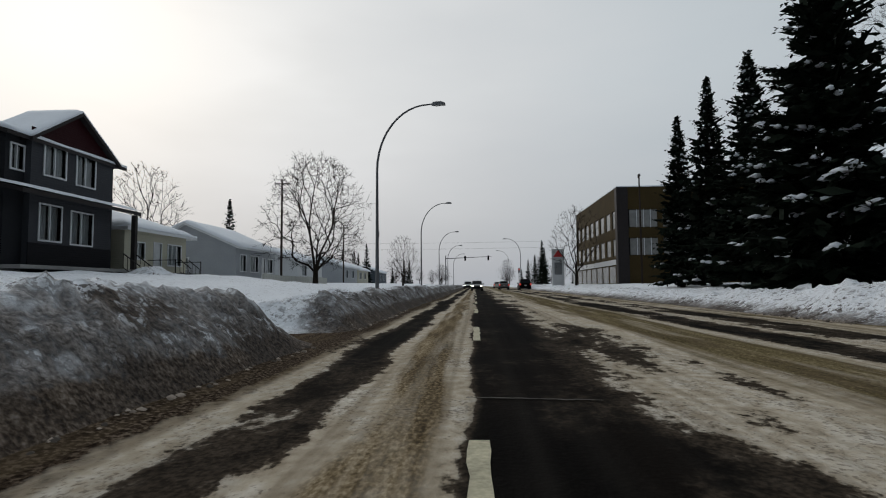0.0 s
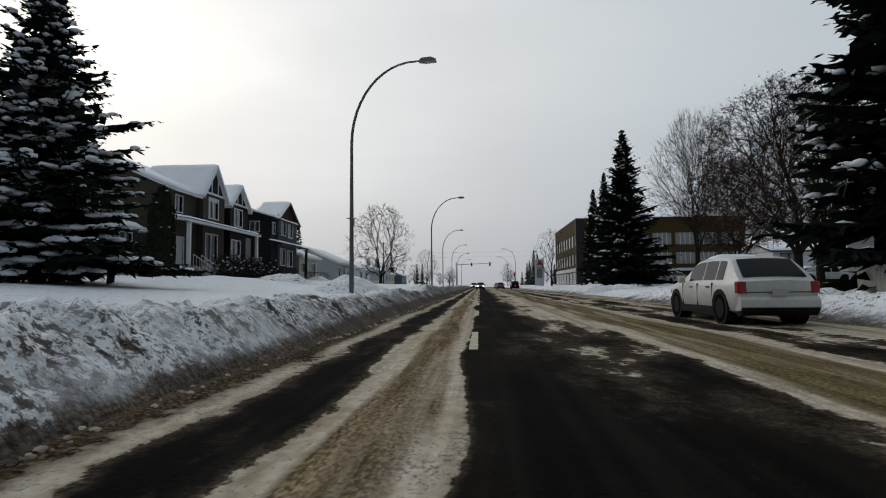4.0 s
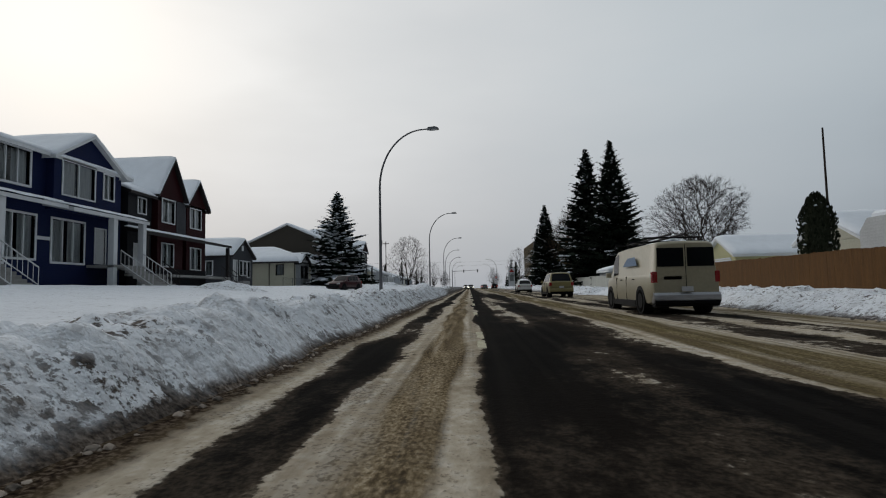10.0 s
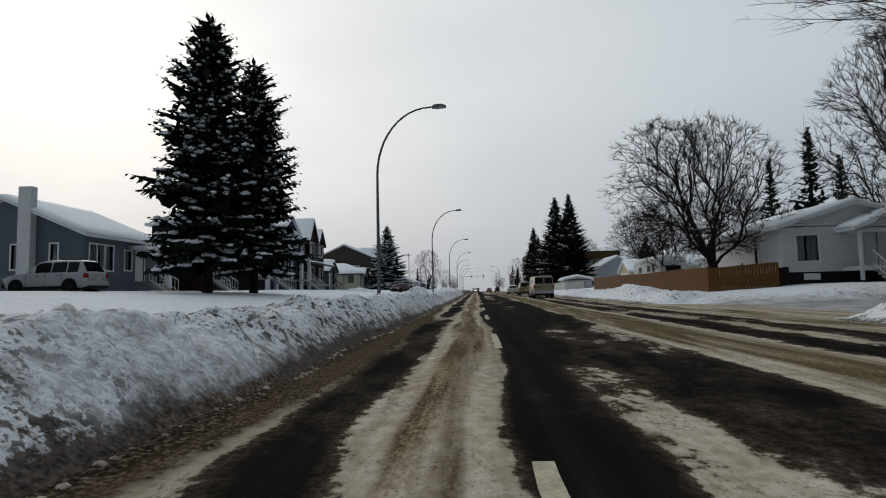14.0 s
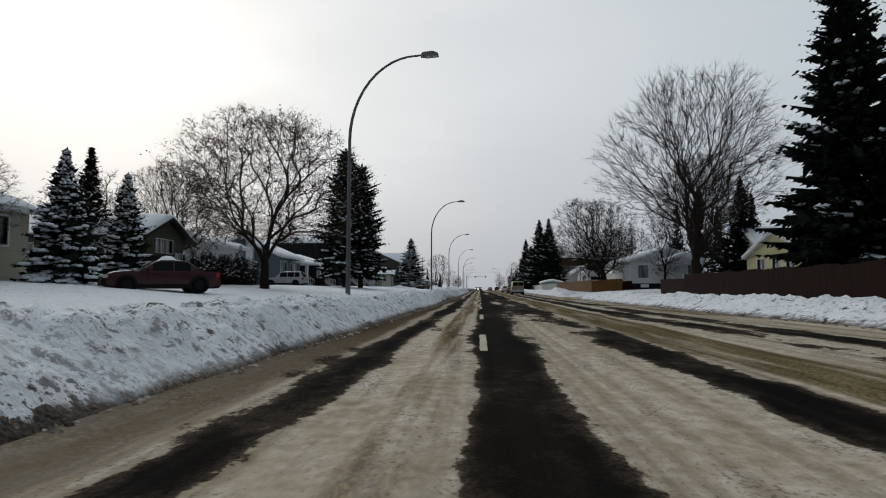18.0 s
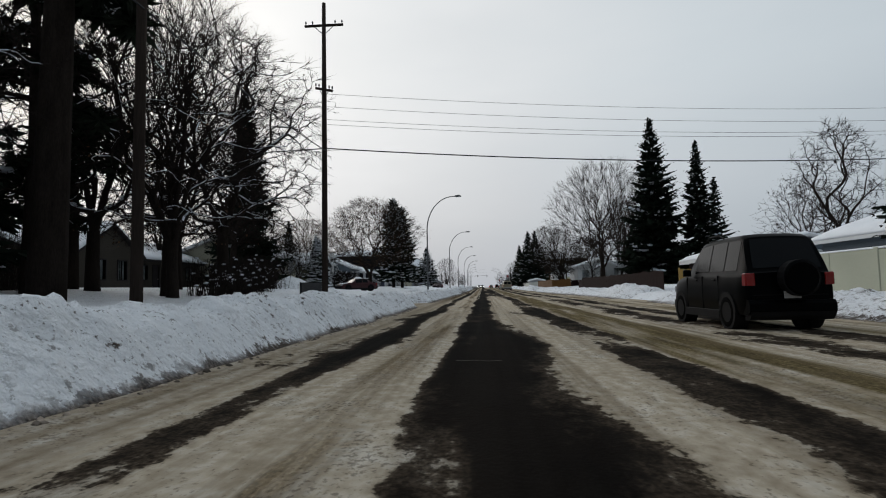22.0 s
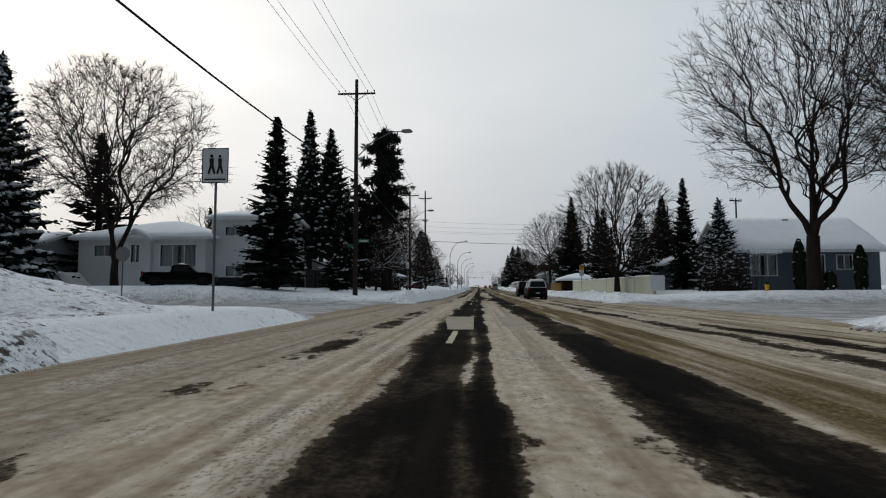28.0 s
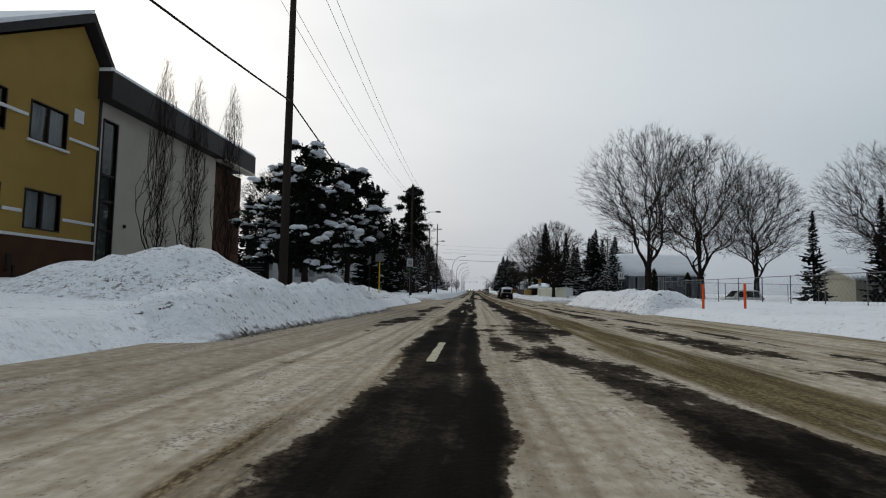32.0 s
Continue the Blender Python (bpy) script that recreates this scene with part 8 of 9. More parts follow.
h = house("house", "cream stuccoed bungalow with a hip roof under thick snow", -23.0, -17.3, 90, 7.6, 11, 1.3, 4.6, "hip", 1.9, M["cream_siding"], Dt, front=[("win", 1.2, 2.2, 2.5, 4.0), ("win", 3.4, 4.6, 2.3, 4.0), ("door", 5.0, 5.9, 1.9, 4.0)],
          left=[("win", 8.6, 9.6, 2.9, 4.2, 0)], ov=.55, seed=12, snow=.42, border=.05)
bay(h, .6, 5.0, 1.0, 4.4, .5, 1.3, M["pale_siding"], Dt, [(1.3, 2.2, 2.4, 4.0), (2.8, 4.2, 2.4, 4.0)], 13, back=4)
part("downspout", MB().tube([(-.05, 3.3, 4.4), (-.05, 3.3, 1.2)], .05, 6), Dt, h)
part("downspout", MB().tube([(-.05, -.05, 4.4), (-.05, -.05, 1.2)], .05, 6), Dt, h)

h = house("house", "small charcoal house with a snowy front gable", -26.2, -29.2, 90, 6.0, 12, 1.3, 4.8, "gable_v", 2.0, M["mid_grey_siding"], Wt, front=[("door", .5, 1.5, 2.0, 4.3), ("win", 2.2, 2.9, 2.7, 4.3, 0), ("win", 3.3, 4.0, 2.7, 4.3, 0), ("win", 4.4, 5.1, 2.5, 4.3, 0)],
          left=[("win", 9.2, 9.9, 2.7, 4.2, 0), ("win", 4.2, 5.0, 2.7, 4.2, 0)], ov=.35, seed=14, fascia=Dt)
part("gable_vent", MB().bevel_box(2.75, 3.25, -.05, .0, 5.5, 6.1, .01), Wt, h)
part("stoop", MB().bevel_box(.2, 2.0, -1.3, 0, 1.2, 2.0), M["concrete"], h)

h = house("house", "black and dark red two-storey duplex with twin front gables", -24.7, -50.2, 90, 11.0, 12, 1.5, 8.3, "gable_u", 2.6, M["grey_siding"], Wt, front=[("win", 1.2, 2.2, 6.9, 8.0), ("door", .8, 1.7, 2.4, 4.5)], left=[("win", 8, 9, 6.9, 8.0)], ov=.5, seed=15, fascia=Dt)
bay(h, 3.0, 6.8, 1.4, 8.5, .5, 3.3, M["red_siding"], Wt, [(3.6, 5.4, 6.5, 8.3), (3.6, 5.3, 3.0, 4.75)], 16, back=5, gable=M["red_siding"], edge=Dt)
bay(h, 7.4, 10.8, 1.4, 8.3, .5, 2.4, M["red_siding"], Wt, [(8.0, 9.9, 6.5, 8.15), (8.1, 9.9, 2.9, 4.7)], 17, back=4, gable=M["red_siding"], edge=Dt)
part("lower_cladding", MB().bevel_box(2.9, 10.9, -.55, -.505, 1.0, 2.8, .005), M["black_siding"], h)
part("grey_panel", MB().bevel_box(5.7, 7.2, -.54, -.505, 5.6, 8.4, .005), M["mid_grey_siding"], h)
porch(h, -.4, 14.0, 1.6, 5.65, Dt, (.1, 13.6), 18, floor=2.3)
steps(h, .4, 1.8, -1.6, 2.3, 1.3, Dt)
steps(h, 11.8, 13.2, -1.6, 2.3, 1.3, Dt)

h = house("house", "navy two-storey house with white trim and columned porches", -24.6, -65.4, 90, 14.2, 12, 1.4, 9.1, "hip", 1.9, M["blue_siding"], Wt,
          front=[("win", 1.0, 2.2, 7.3, 9.0, 0), ("win", 3.6, 6.0, 7.05, 8.95, 2), ("win", 11.3, 12.5, 7.1, 8.85, 0), ("door", .7, 1.8, 2.9, 5.2), ("door", 11.6, 12.6, 2.9, 5.2), ("win", 4.2, 6.5, 3.0, 5.4, 2), ("win", 7.8, 10.5, 2.9, 5.4, 2)],
          left=[("win", 9.6, 10.5, 3.6, 5.2, 0)], ov=.55, seed=19, border=.13)
bay(h, 7.2, 13.2, 5.9, 9.0, .5, 2.0, M["blue_siding"], Wt, [(7.9, 10.7, 6.9, 8.95), (11.6, 12.6, 7.2, 8.8)], 20, back=5)
porch(h, -.3, 7.0, 1.6, 6.4, Wt, (.0, 2.6), 21, post_w=.2)
porch(h, 7.0, 14.6, 1.9, 6.3, Wt, (11.0, 14.2), 22, post_w=.2)
for u0, u1, d in ((-.2, 2.8, 1.55), (10.8, 14.4, 1.85)):
    part("deck", MB().bevel_box(u0, u1, -d, 0.0, 2.62, 2.8), M["concrete"], h)
steps(h, .6, 2.2, -1.6, 2.8, 1.3, Wt)
steps(h, 11.4, 13.6, -1.9, 2.8, 1.3, Wt)
for u0, u1 in ((2.9, 4.05), (6.65, 7.65)):
    part("belt_trim", MB().bevel_box(u0, u1, -.05, 0, 4.1, 4.3, .01), Wt, h)
part("black_side", MB().bevel_box(-.03, -.002, .0, 12, 1.0, 8.9, .002), M["black_siding"], h)

h = house("house", "dark bungalow with white steps under old spruces", -25.0, -77.5, 90, 8.0, 9, 1.4, 4.7, "hip", 1.5, M["black_siding"], Wt, front=[("door", 2.0, 2.9, 2.4, 4.4), ("win", 4.2, 5.0, 3.1, 4.3), ("win", .5, 1.4, 2.8, 4.2)], ov=.6, seed=23)
steps(h, 1.6, 3.2, -.6, 2.4, 1.3, Wt)
part("landing", MB().bevel_box(1.4, 3.6, -.6, 0, 2.2, 2.4), M["concrete"], h)

h = house("house", "blue-grey bungalow with a chimney and a snowy gable roof", -25.9, -90.8, 90, 8.4, 11, 1.3, 5.2, "gable_u", 2.6, M["bluegrey_siding"], Wt, front=[("win", .5, 2.9, 2.9, 4.6, 2), ("door", 5.6, 6.6, 2.2, 4.4), ("win", 4.2, 5.0, 3.0, 4.4, 0)],
          left=[("win", 8.7, 9.2, 3.0, 4.6, 0), ("win", 6.0, 6.5, 3.0, 4.6, 0), ("win", 2, 3, 3.2, 4.5)], ov=.5, seed=24)
part("chimney", MB().bevel_box(-.55, -.01, 3.3, 4.2, 1.0, 8.4, .02), M["white_siding"], h)
part("porch_canopy", MB().bevel_box(4.6, 8.6, -1.4, 0, 4.55, 4.8, .03), Wt, h)
part("column", MB().bevel_box(7.9, 8.3, -1.3, -.9, 1.2, 4.6, .02), Wt, h)
steps(h, 5.4, 7.0, -1.2, 2.2, 1.3, Wt)

h = house("house", "white bungalow with a railed front stair", -27.0, -109.8, 90, 10.4, 10, 1.3, 5.6, "hip", 1.7, M["white_siding"], Wt, front=[("win", 8.3, 9.3, 3.1, 5.0, 0), ("door", 5.0, 5.9, 2.6, 4.7), ("win", 1.0, 3.0, 3.1, 4.7, 2)], left=[("win", 7.5, 8.8, 3.2, 4.6)], ov=.55, seed=25)
steps(h, 4.8, 6.4, -.6, 2.6, 1.3, Wt)

h = house("house", "dark olive house with a low front gable behind bare trees", -22.0, -126.2, 90, 5.2, 12, 1.4, 4.5, "gable_v", 1.5, M["green_siding"], Wt, front=[("win", 1.4, 3.4, 3.5, 4.4, 2), ("door", 3.9, 4.7, 1.5, 3.5)], left=[("win", 3, 4.4, 2.8, 4.0), ("win", 8, 9.4, 2.8, 4.0)], ov=.5, seed=26, border=.06, fascia=Dt)
part("garage_door", MB().bevel_box(.4, 3.2, -.05, -.005, 1.4, 3.2, .01), M["black_siding"], h)
h = house("house", "pale bungalow half hidden by snowy spruces", -21.6, -146.2, 90, 10.2, 9, 1.3, 4.7, "gable_u", 1.9, M["cream_siding"], Wt, front=[("win", 7.8, 9.0, 3.0, 4.3), ("win", 2.0, 4.0, 2.8, 4.4, 2), ("door", 5.6, 6.5, 2.0, 4.1)], left=[("win", 6.4, 7.6, 3.0, 4.2)], ov=.5, seed=27)
h = house("house", "tan bungalow behind bare trees with a snowy gable roof", -28.0, -167.0, 90, 22.0, 9, 1.1, 3.9, "gable_u", 1.9, M["taupe_siding"], Dt, front=[("win", 10.4, 12.0, 2.2, 3.4), ("win", 14.6, 16.2, 2.2, 3.4), ("door", 12.8, 13.7, 1.3, 3.4), ("win", 18.2, 19.6, 2.2, 3.4)],
          left=[("win", 5, 6.4, 2.2, 3.3)], ov=.5, seed=28, border=.05)
bay(h, 2.0, 9.0, 1.0, 3.9, 1.2, 2.3, M["taupe_siding"], Dt, [(3.4, 5.0, 2.1, 3.5), (6.4, 7.4, 2.1, 3.5)], 34, back=4)
h = house("garage", "white garage with a snowy low roof", -17.8, -197.2, 90, 8.2, 6.0, .95, 3.95, "gable_u", 1.2, M["pale_siding"], Dt, ov=.4, seed=29, category="garage")
# split-level house on the corner lot
h = house("house", "white two-storey corner house with a grey base band", -18.9, -210.0, 90, 9.6, 6.0, 1.0, 7.9, "gable_v", 1.0, M["white_siding"], Wt, front=[("win", 1.8, 3.2, 6.2, 7.0), ("win", 2.6, 4.0, 2.5, 3.4), ("win", 5.6, 7.2, 6.2, 7.0), ("door", 6.4, 7.4, 1.2, 3.4)],
          left=[("win", 1.4, 4.2, 6.2, 7.0, 2), ("win", 1.5, 4.0, 2.3, 3.3, 2)], ov=.5, seed=30)
part("base_band", MB().bevel_box(-.05, 9.65, -.05, -.005, .6, 2.2, .005), M["grey_siding"], h)
part("base_band_side", MB().bevel_box(-.05, -.005, 0, 6, .6, 2.2, .005), M["grey_siding"], h)
h = house("house", "white split-level wing with a wide snowy hip roof", -37.0, -211.5, 0, 12.3, 9.5, 1.0, 5.9, "hip", 1.8, M["white_siding"], Wt, front=[("win", 1.6, 4.4, 4.2, 5.2, 2), ("win", 5.4, 6.2, 3.6, 5.2, 0), ("win", 8.0, 11.4, 3.2, 5.2, 2), ("win", 8.8, 10.4, 1.3, 2.2)], ov=.6, seed=31)
bay(h, 4.4, 7.2, 1.0, 5.7, .35, .9, M["white_siding"], Wt, [(5.4, 6.2, 3.6, 5.2)], 32, back=3)
part("ramp", MB().prism([(-3.0, .6), (3.2, .6), (3.2, 1.2), (1.8, 2.6), (-2.2, 2.7), (-3.0, 2.0)], "y", -4.0, -2.2), M["white_siding"], h, "white covered stair wall")
h = house("house", "low grey bungalow down the side street", -54.0, -212.0, 0, 12.5, 9, 1.0, 5.2, "gable_u", 1.5, M["pale_siding"], Wt, front=[("win", 4.0, 6.4, 2.7, 4.4, 2), ("win", 8.8, 10.6, 2.9, 4.3), ("door", 2.0, 2.9, 1.8, 3.9)], ov=.6, seed=33)

# ochre and beige walk-up flats
t = thing("apartment_building", pose(-20.7, -282.0, gy(-278), 0, 0, 90), "ochre stucco walk-up building with a brown base and white bands", "apartment building")
at = lambda u, w, z: (u, w, z)
mb = MB()
wins = [(4.9, 7.2, 8.05, 9.85), (4.9, 7.1, 3.75, 5.55), (1.2, 3.4, 8.05, 9.85), (1.2, 3.4, 3.75, 5.55)]
wall_panel(mb, 0, 9.7, 3.3, 10.5, wins, at)
part("wall", mb, M["ochre_stucco"], t)
part("side_wall", MB().box(0, .22, .222, 14, 3.3, 10.5), M["ochre_stucco"], t)
part("side_wall", MB().box(9.48, 9.7, .222, 14, 3.3, 10.5), M["ochre_stucco"], t)
part("rear_wall", MB().box(.222, 9.478, 13.8, 14, 3.3, 10.5), M["ochre_stucco"], t)
part("gable", MB().prism([(0, 10.5), (9.7, 10.5), (9.7, 13.0), (8.0, 15.0)], "y", 0, .22), M["ochre_stucco"], t)
part("base", MB().bevel_box(-.03, 9.72, -.06, 14, .2, 3.28, .01), M["brown_brick"], t)
for k in wins:
    window(t, *k, at, M["dark_trim"], True, 1, border=.06)
for a, b, z in ((0, 4.7, 9.0), (7.4, 9.7, 8.6), (3.6, 4.7, 4.4), (7.3, 9.7, 4.3), (0, 1.0, 4.4)):
    part("band", MB().bevel_box(a, b, -.07, 0, z, z + .16, .02), Wt, t)
part("sill_band", MB().bevel_box(-.05, 9.74, -.10, 0, 3.28, 3.42, .02), Wt, t)
part("sill", MB().bevel_box(4.7, 7.4, -.14, 0, 7.86, 7.98, .02), Wt, t)
part("vent", MB().bevel_box(7.7, 8.4, -.05, 0, 9.7, 10.4, .01).box(7.78, 8.32, -.07, -.05, 9.82, 9.9).box(7.78, 8.32, -.07, -.05, 10.0, 10.08).box(7.78, 8.32, -.07, -.05, 10.18, 10.26), Wt, t)
part("roof", MB().prism([(-.5, 10.35), (8.0, 15.25), (9.95, 13.0), (10.15, 13.15), (8.0, 15.75), (-.6, 10.7)], "y", -.6, 14), M["dark_trim"], t)
part("snow_cover", MB().prism([(-.55, 10.72), (8.0, 15.77), (8.0, 15.95), (-.6, 10.95)], "y", -.55, 13.9), M["roof_snow"], t)
part("corner_trim", MB().bevel_box(9.6, 9.8, -.05, .1, .5, 13.0, .01), M["dark_trim"], t)
part("gas_meter", MB().tube([(3.8, -.35, 1.6), (3.8, -.35, 2.4)], .12, 8).tube([(4.1, -.35, 1.2), (4.1, -.35, 1.9)], .07, 8), M["pole_wood"], t)
t = thing("apartment_building", pose(-20.75, -272.2, gy(-266), 0, 0, 90), "beige stucco building with a tall strip window and dark roof edge", "apartment building")
mb = MB()
wall_panel(mb, 0, 14.2, .2, 11.6, [(.35, 1.55, 2.2, 10.6)], at)
part("wall", mb, M["beige_stucco"], t)
part("side_wall", MB().box(0, .22, .222, 13, .2, 11.6), M["beige_stucco"], t)
part("rear_wall", MB().box(.222, 14.198, 12.8, 13, .2, 11.6), M["beige_stucco"], t)
part("brown_end", MB().bevel_box(14.2, 19.2, -.02, 13, .2, 11.0, .01), M["brown_brick"], t)
window(t, .35, 1.55, 2.2, 10.6, at, M["dark_trim"], False, 0, "strip_window", .08)
for z in (4.2, 5.9, 7.4):
    part("strip_bar", MB().box(.35, 1.55, 0, .1, z, z + .14), M["dark_trim"], t)
part("strip_backing", MB().box(.3, 1.6, .3, .36, 2.1, 10.7), M["office_glass"], t)
part("roof_edge", MB().bevel_box(-.4, 20.2, -.9, 13.4, 11.6, 13.2, .03), M["dark_trim"], t)
part("soffit", MB().box(14.0, 20.2, -.9, 0, 11.45, 11.6), M["beige_stucco"], t)
part("snow_cover", MB().bevel_box(-.4, 20.2, -.85, 13.3, 13.2, 13.45, .12), M["roof_snow"], t)
part("wall_lamp", MB().bevel_box(2.6, 2.75, -.12, 0, 4.6, 4.8, .02), M["plastic"], t)
t = thing("notice_board", pose(-16.4, -259.6, gh(-16.4, -259.6)), "dark notice board on posts under snowy pines", "notice board")
for u in (-1.0, 1.0):
    part("post", MB().bevel_box(u - .07, u + .07, -.07, .07, -.5, 2.4), M["pole_wood"], t)
part("panel", MB().bevel_box(-1.0, 1.0, -.06, .06, .55, 2.35, .02), M["black_fence"], t)
part("heading", MB().box(-.8, .8, -.075, -.062, 1.95, 2.2), M["sign_white"], t)
wr = MB()
for k in range(5):
    wr.box(-.75, .75 - .2 * (k % 3), -.072, -.062, .75 + .2 * k, .82 + .2 * k)
part("writing", wr, M["sign_back"], t)

# ---- right side: office block, garages, bungalows ----
t = thing("office_building", pose(18.9, 74.7, gy(75)), "three-storey brown office block with strip windows", "office building")
body = MB()
for z0, z1 in ((0.3, 4.6), (6.9, 8.3), (10.7, 13.7)):
    body.box(0, 32, 0, 30, z0, z1)
part("wall", body, M["office_brown"], t)
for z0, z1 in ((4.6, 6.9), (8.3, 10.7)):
    # solid dark box in place of rooms, their shade given by its colour
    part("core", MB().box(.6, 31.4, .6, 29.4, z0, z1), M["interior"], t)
    for i in range(8):
        y = .4 + i * 3.72
        part("side_window", MB().bevel_box(.12, .2, y, y + 2.6, z0 + .05, z1 - .05, .01), M["office_glass"], t)
        part("mullion", MB().box(.02, .5, y + 2.6, y + 3.72, z0, z1), M["office_brown"], t)
    for i in range(7):
        x = 1.6 + i * 4.3
        part("window", MB().bevel_box(x, x + 3.6, .12, .2, z0 + .05, z1 - .05, .01), M["office_glass"], t)
        for q in (.9, 1.8, 2.7):
            part("glazing_bar", MB().box(x + q, x + q + .06, .06, .2, z0, z1), Wt, t)
        part("mullion", MB().box(x + 3.6, x + 4.3, .02, .5, z0, z1), M["office_brown"], t)
part("parapet_snow", MB().bevel_box(-.05, 32.05, -.05, 30, 13.7, 13.85, .05), M["roof_snow"], t)
part("corner_pier", MB().bevel_box(-.08, 1.4, -.08, 1.0, .3, 13.7, .02), M["dark_trim"], t)
for i in range(7):
    part("shop_window", MB().bevel_box(-.04, .0, 1.6 + i * 4, 4.8 + i * 4, .9, 3.2, .01), M["office_glass"], t)
part("shop_fascia", MB().bevel_box(-.12, 0, 1.0, 29, 3.4, 4.1, .02), M["sign_white"], t)
part("entrance_canopy", MB().bevel_box(17, 23, -1.8, 0, 3.3, 3.8, .03), M["sign_white"], t)
t = thing("pylon_sign", pose(13.5, 92.0, gy(92)), "white and red fuel station pylon sign", "sign")
part("pylon", MB().bevel_box(-1.0, 1.0, -.2, .2, -.2, 6.6, .05), M["sign_white"], t)
part("red_panel", MB().prism([(-.8, 5.3), (.8, 5.3), (0, 6.4)], "y", -.24, -.2), M["red_sign"], t)
part("price_panel", MB().bevel_box(-.6, .6, -.24, -.2, 2.4, 4.4, .02), M["sign_back"], t)
t = thing("traffic_signal", pose(-6.8, 128.0, gy(128)), "traffic signal on a long mast arm over the road", "traffic signal")
part("pole", MB().tube([(0, 0, -.3), (0, 0, 7.6)], [.14, .1], 8), M["galv"], t)
part("mast_arm", MB().tube([(0, 0, 6.9), (10.5, 0, 7.3)], [.09, .05], 8), M["galv"], t)
for x in (4.5, 9.8):
    part("signal_head", MB().bevel_box(x - .2, x + .2, -.2, .05, 6.4, 7.5, .03), M["plastic"], t)
t = thing("traffic_signal", pose(10.4, 134.0, gy(134)), "traffic signal post with a lit red lamp", "traffic signal")
part("pole", MB().tube([(0, 0, -.3), (0, 0, 4.6)], .09, 8), M["galv"], t)
part("signal_head", MB().bevel_box(-.2, .2, -.25, .05, 3.6, 4.7, .03), M["plastic"], t)
part("red_lamp", MB().tube([(0, -.27, 4.45), (0, -.24, 4.45)], .12, 12), M["tail_lit"], t)

house("house", "white two-storey house beyond the car park", 37.0, 38.0, 0, 11, 9, .9, 4.9, "gable_u", 1.3, M["white_siding"], Dt, front=[("win", 1, 3, 3.4, 4.5), ("win", 5, 7, 3.4, 4.5), ("win", 1, 3, 1.3, 2.5), ("win", 5, 7, 1.3, 2.5)], ov=.4, seed=40)
house("garage", "pale grey gabled outbuilding behind a white fence", 25.2, -7.0, 0, 8.4, 12, .9, 4.8, "gable_v", 2.5, M["pale_siding"], Wt, ov=.35, seed=41, category="garage")
house("shed", "low pale shed with a snowy roof", 14.6, -30.0, 0, 4.6, 5, .7, 2.3, "gable_v", .55, M["pale_siding"], Wt, front=[("win", 3.2, 3.6, 1.6, 1.9, 0)], ov=.3, seed=42, category="shed")
house("house", "low bungalow with a snowy roof behind garages", 34.0, 2.0, 0, 12, 9, .9, 3.9, "gable_u", 1.6, M["white_siding"], Dt, front=[("win", 1, 2.4, 2.0, 3.2), ("win", 4, 6, 2.0, 3.2)], ov=.6, seed=43)
h = house("garage", "pale yellow garage with a white door and snowy gable roof", 23.2, -33.0, -90, 6.0, 9, .6, 3.2, "gable_v", 1.7, M["yellow_siding"], Wt, ov=.35, seed=44, category="garage")
gd = MB()
for k in range(4):
    gd.bevel_box(.9, 5.1, -.06, -.02, .55 + k * .58, 1.1 + k * .58, .015)
part("garage_door", gd, Wt, h, "white panelled garage door")
part("door_surround", MB().bevel_box(.75, .9, -.07, 0, .5, 3.0, .01).bevel_box(5.1, 5.25, -.07, 0, .5, 3.0, .01).bevel_box(.75, 5.25, -.07, 0, 2.88, 3.0, .01), Wt, h)
house("house", "cream gabled house behind the board fence", 25.5, -44.5, -90, 7, 9, .8, 3.6, "gable_v", 1.9, M["cream_siding"], Wt, front=[("win", 1.5, 3, 1.9, 3.1)], ov=.35, seed=45)
house("house", "long white bungalow behind the board fence", 24.0, -64.0, -90, 12, 9, .9, 3.7, "gable_u", 1.7, M["white_siding"], Wt, front=[("win", 2, 4, 1.9, 3.2)], ov=.5, seed=46)
h = house("house", "white bungalow with a front gable and a railed porch stair", 19.0, -89.4, 0, 9.0, 10, .95, 4.5, "gable_v", 1.5, M["white_siding"], Wt, front=[("win", .9, 2.2, 2.3, 3.9, 0), ("win", 7.0, 8.4, 2.4, 3.9, 2), ("door", 4.9, 5.8, 1.9, 4.0)],
          left=[("win", 6.6, 7.0, 1.6, 3.4, 0)], foundation=M["black_siding"], f_top=1.6, ov=.45, seed=47)
bay(h, 3.6, 8.0, 3.9, 4.2, 1.6, 1.0, M["white_siding"], Wt, [], 48, back=4)
for u in (3.8, 7.8):
    part("porch_post", MB().bevel_box(u - .09, u + .09, -1.55, -1.37, 1.0, 4.1), Wt, h)
part("porch_deck", MB().bevel_box(3.6, 8.0, -1.6, 0, 1.6, 1.85), Wt, h)
steps(h, 4.4, 5.8, -1.6, 1.85, .85, Wt)
part("basement_window", MB().bevel_box(1.2, 2.2, -.06, 0, 1.1, 1.5, .01), Wt, h)
house("house", "white gabled house set back from the side street", 28.0, -97.0, -90, 7, 10, .9, 4.6, "gable_v", 2.6, M["white_siding"], Wt, front=[("win", 2.8, 4.2, 4.6, 5.6), ("win", 1, 2.4, 2.2, 3.6)], ov=.3, seed=49)
house("house", "pale yellow gabled house behind a dark fence", 25.2, -106.8, -90, 10, 11, .9, 3.9, "gable_v", 2.0, M["yellow_siding"], Wt, front=[("win", 2.0, 3.2, 2.2, 3.6), ("win", 4.6, 5.6, 2.2, 3.6), ("win", 6.8, 8.0, 2.2, 3.6)], right=[("win", 2, 3.2, 2.2, 3.5)], ov=.35, seed=50)
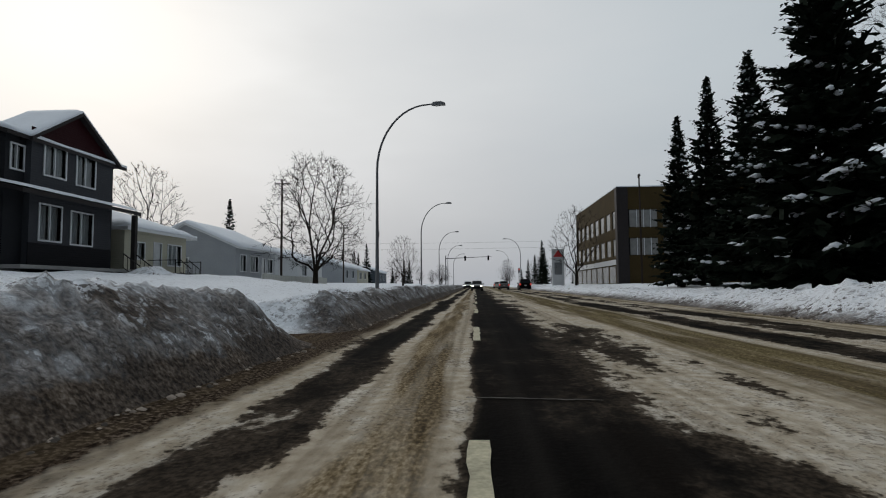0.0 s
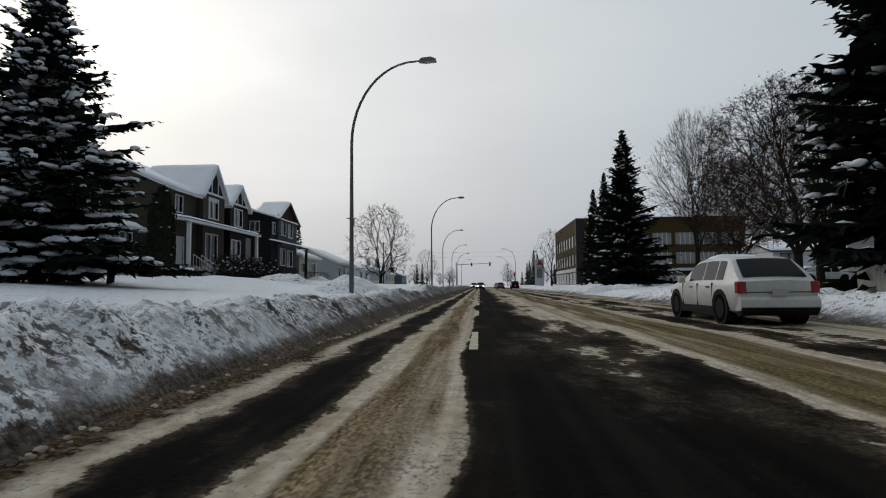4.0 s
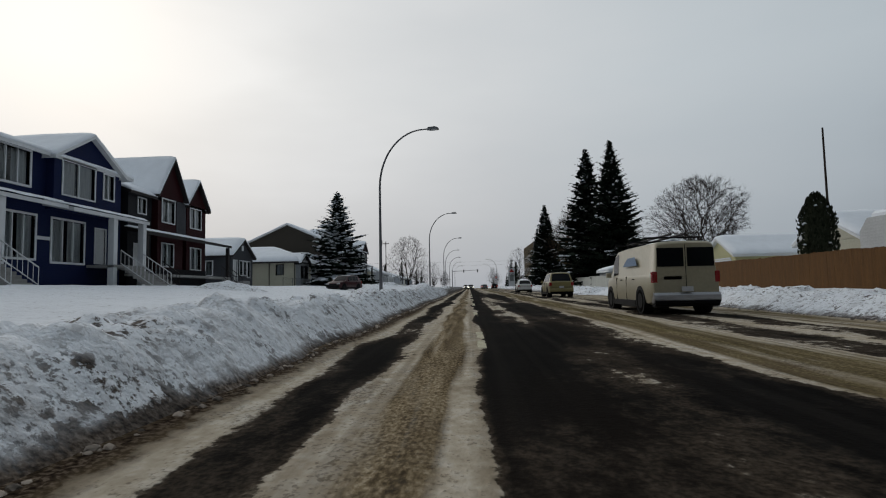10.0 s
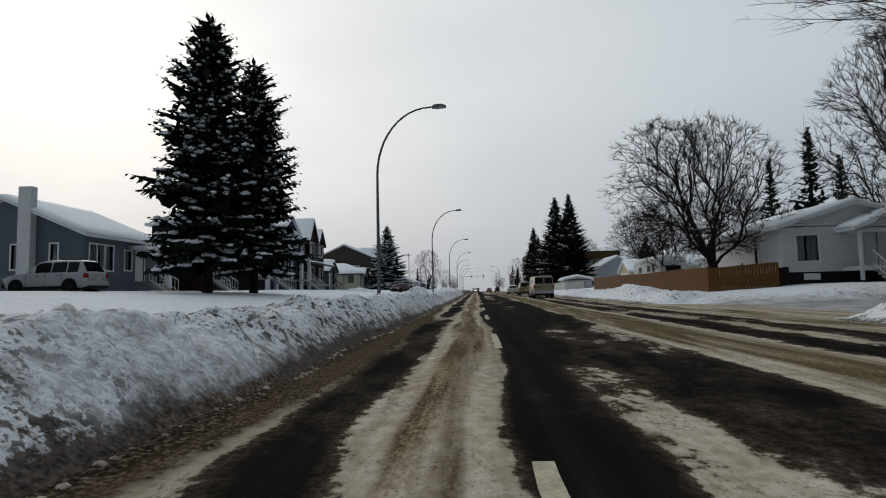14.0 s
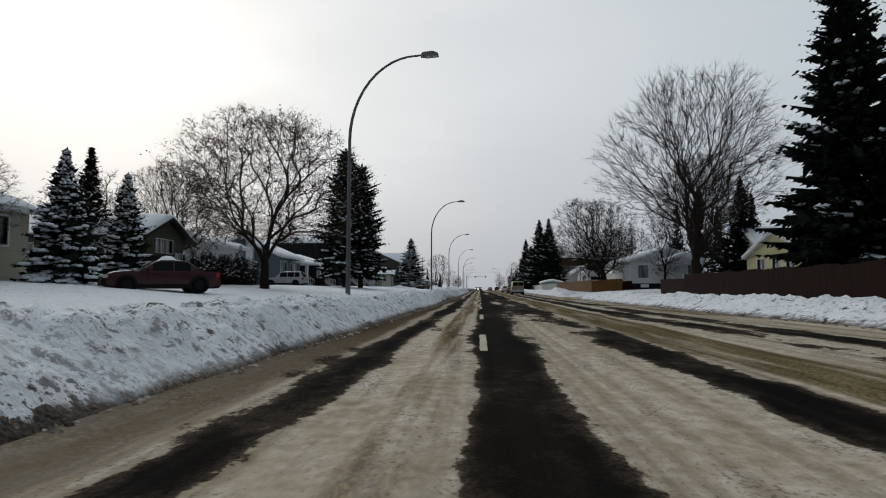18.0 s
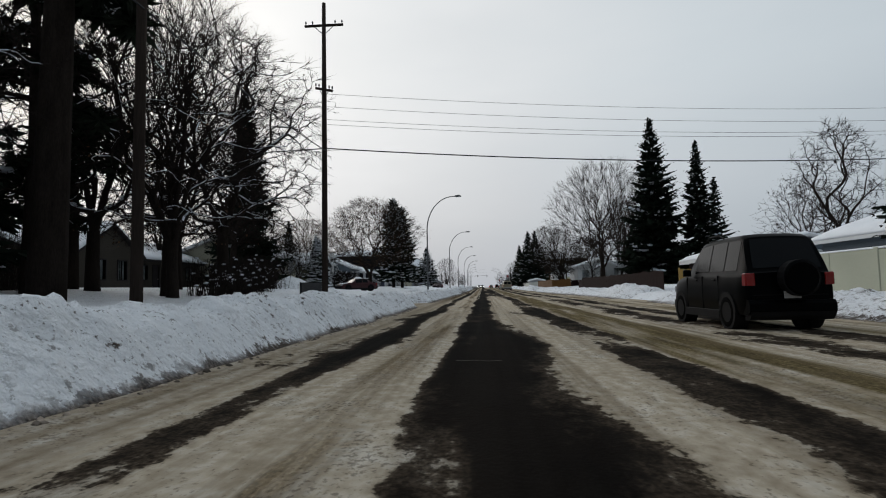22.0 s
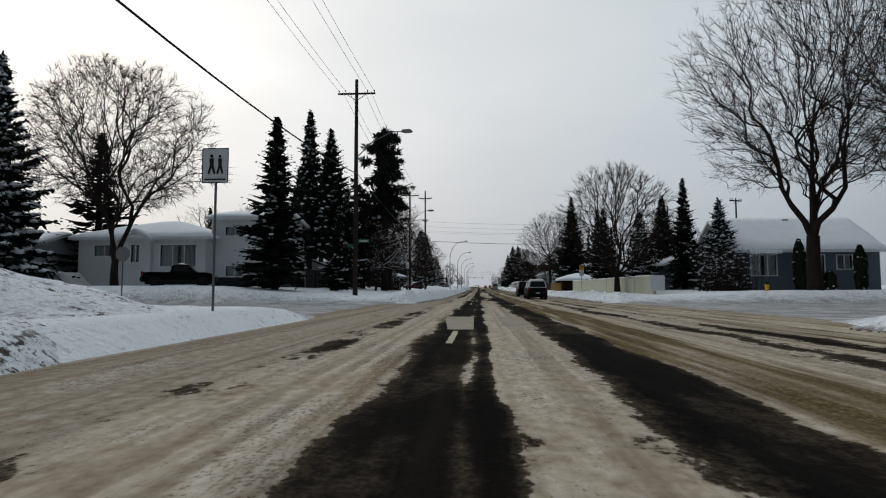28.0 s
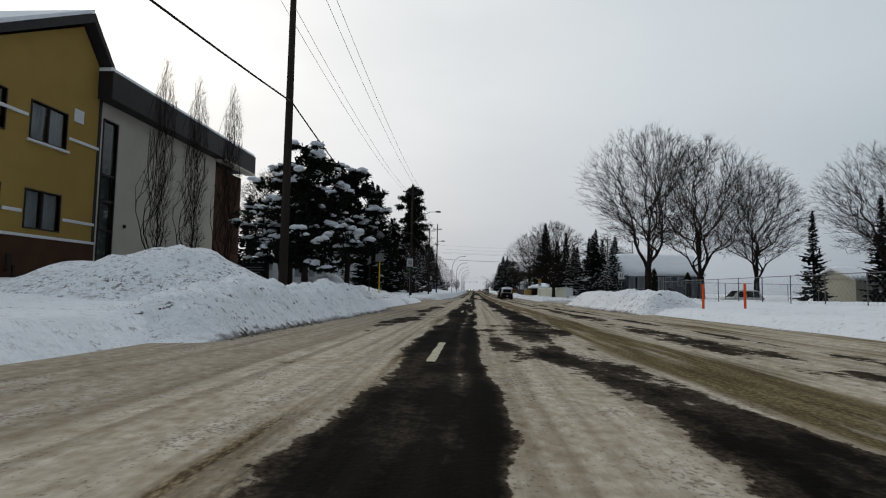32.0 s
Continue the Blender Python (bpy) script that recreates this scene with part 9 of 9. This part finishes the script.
house("house", "blue-grey bungalow behind the fences", 27.0, -132.0, -90, 12, 10, .9, 3.8, "gable_u", 1.7, M["bluegrey_siding"], Wt, front=[("win", 2, 4, 2, 3.3)], ov=.5, seed=51)
h = house("carport", "open carport with dark boards under a snowy hip roof", 14.8, -165.4, 0, 5.8, 5.0, .6, 2.5, "hip", .9, M["dark_fence"], Wt, ov=.5, seed=52, category="carport", snow=.24)
house("house", "dark teal bungalow with a snowy roof behind a pale wall", 20.5, -166.0, -90, 11, 9, .9, 3.3, "gable_u", 1.7, M["bluegrey_siding"], Wt, ov=.5, seed=53, snow=.35)
house("house", "dark green house behind a pale wall", 22.0, -180.0, -90, 14, 10, .9, 3.6, "gable_u", 2.0, M["bluegrey_siding"], Wt, front=[("win", 3, 5, 2.2, 3.3)], ov=.6, seed=54, snow=.35)
h = house("house", "pale blue-grey corner bungalow with white-framed windows", 25.7, -205.0, 0, 13.6, 10, 1.0, 4.7, "gable_u", 3.5, M["bluegrey_siding"], Wt, front=[("win", 1.5, 3.9, 2.3, 4.25, 2), ("win", 5.6, 7.2, 2.1, 4.25), ("win", 7.6, 8.4, 2.1, 4.25, 0), ("win", 9.6, 11.0, 2.9, 4.2)],
          left=[("win", 3, 4.4, 2.3, 4.1)], ov=.5, seed=55, snow=.35)
part("bay_canopy", MB().bevel_box(1.2, 4.2, -.7, 0, 4.4, 4.7, .06), M["roof_snow"], h)
part("chimney", MB().bevel_box(7.0, 7.6, 4.4, 5.0, 6.5, 8.3, .02), M["brown_brick"], h)
for i, (x, y) in enumerate(((52, -224), (62, -238))):
    house("house", "distant low bungalow beyond a snowy field", x, y, 0, 11, 9, .9, 3.9, "gable_u", 1.6, M["white_siding"] if i else M["cream_siding"], Wt, front=[("win", 2, 4, 2, 3.2), ("win", 6, 8, 2, 3.2)], ov=.5, seed=60 + i)
for i, (x, y, rz, mt) in enumerate(((-24, 74, 90, "white_siding"), (-24, 100, 90, "pale_siding"), (-26, 122, 90, "cream_siding"), (24, 126, -90, "pale_siding"), (26, 150, -90, "white_siding"), (-26, 150, 90, "bluegrey_siding"))):
    house("house", "distant low house with a snowy roof", x, y, rz, 12, 9, 1.2, 4.4, "gable_u", 1.8, M[mt], Wt, front=[("win", 2, 4, 2.4, 3.8), ("win", 7, 9, 2.4, 3.8)], ov=.5, seed=70 + i)
# low work trailer and a covered boat beside the garages
t = thing("flat_trailer", pose(19.5, -41.5, gh(19.5, -41.5)), "flat work trailer loaded with snow-covered timber", "trailer")
part("bed", MB().bevel_box(-1.0, 4.5, -1.1, 1.1, .45, .62), M["plastic"], t)
part("load_snow", MB().bevel_box(-.9, 4.3, -1.0, 1.0, .62, .95, .2), M["roof_snow"], t)
for yy in (-1.15, 1.15):
    part("wheel", MB().tube([(1.5, yy - .1, .32), (1.5, yy + .1, .32)], .32, 14), M["rubber"], t)
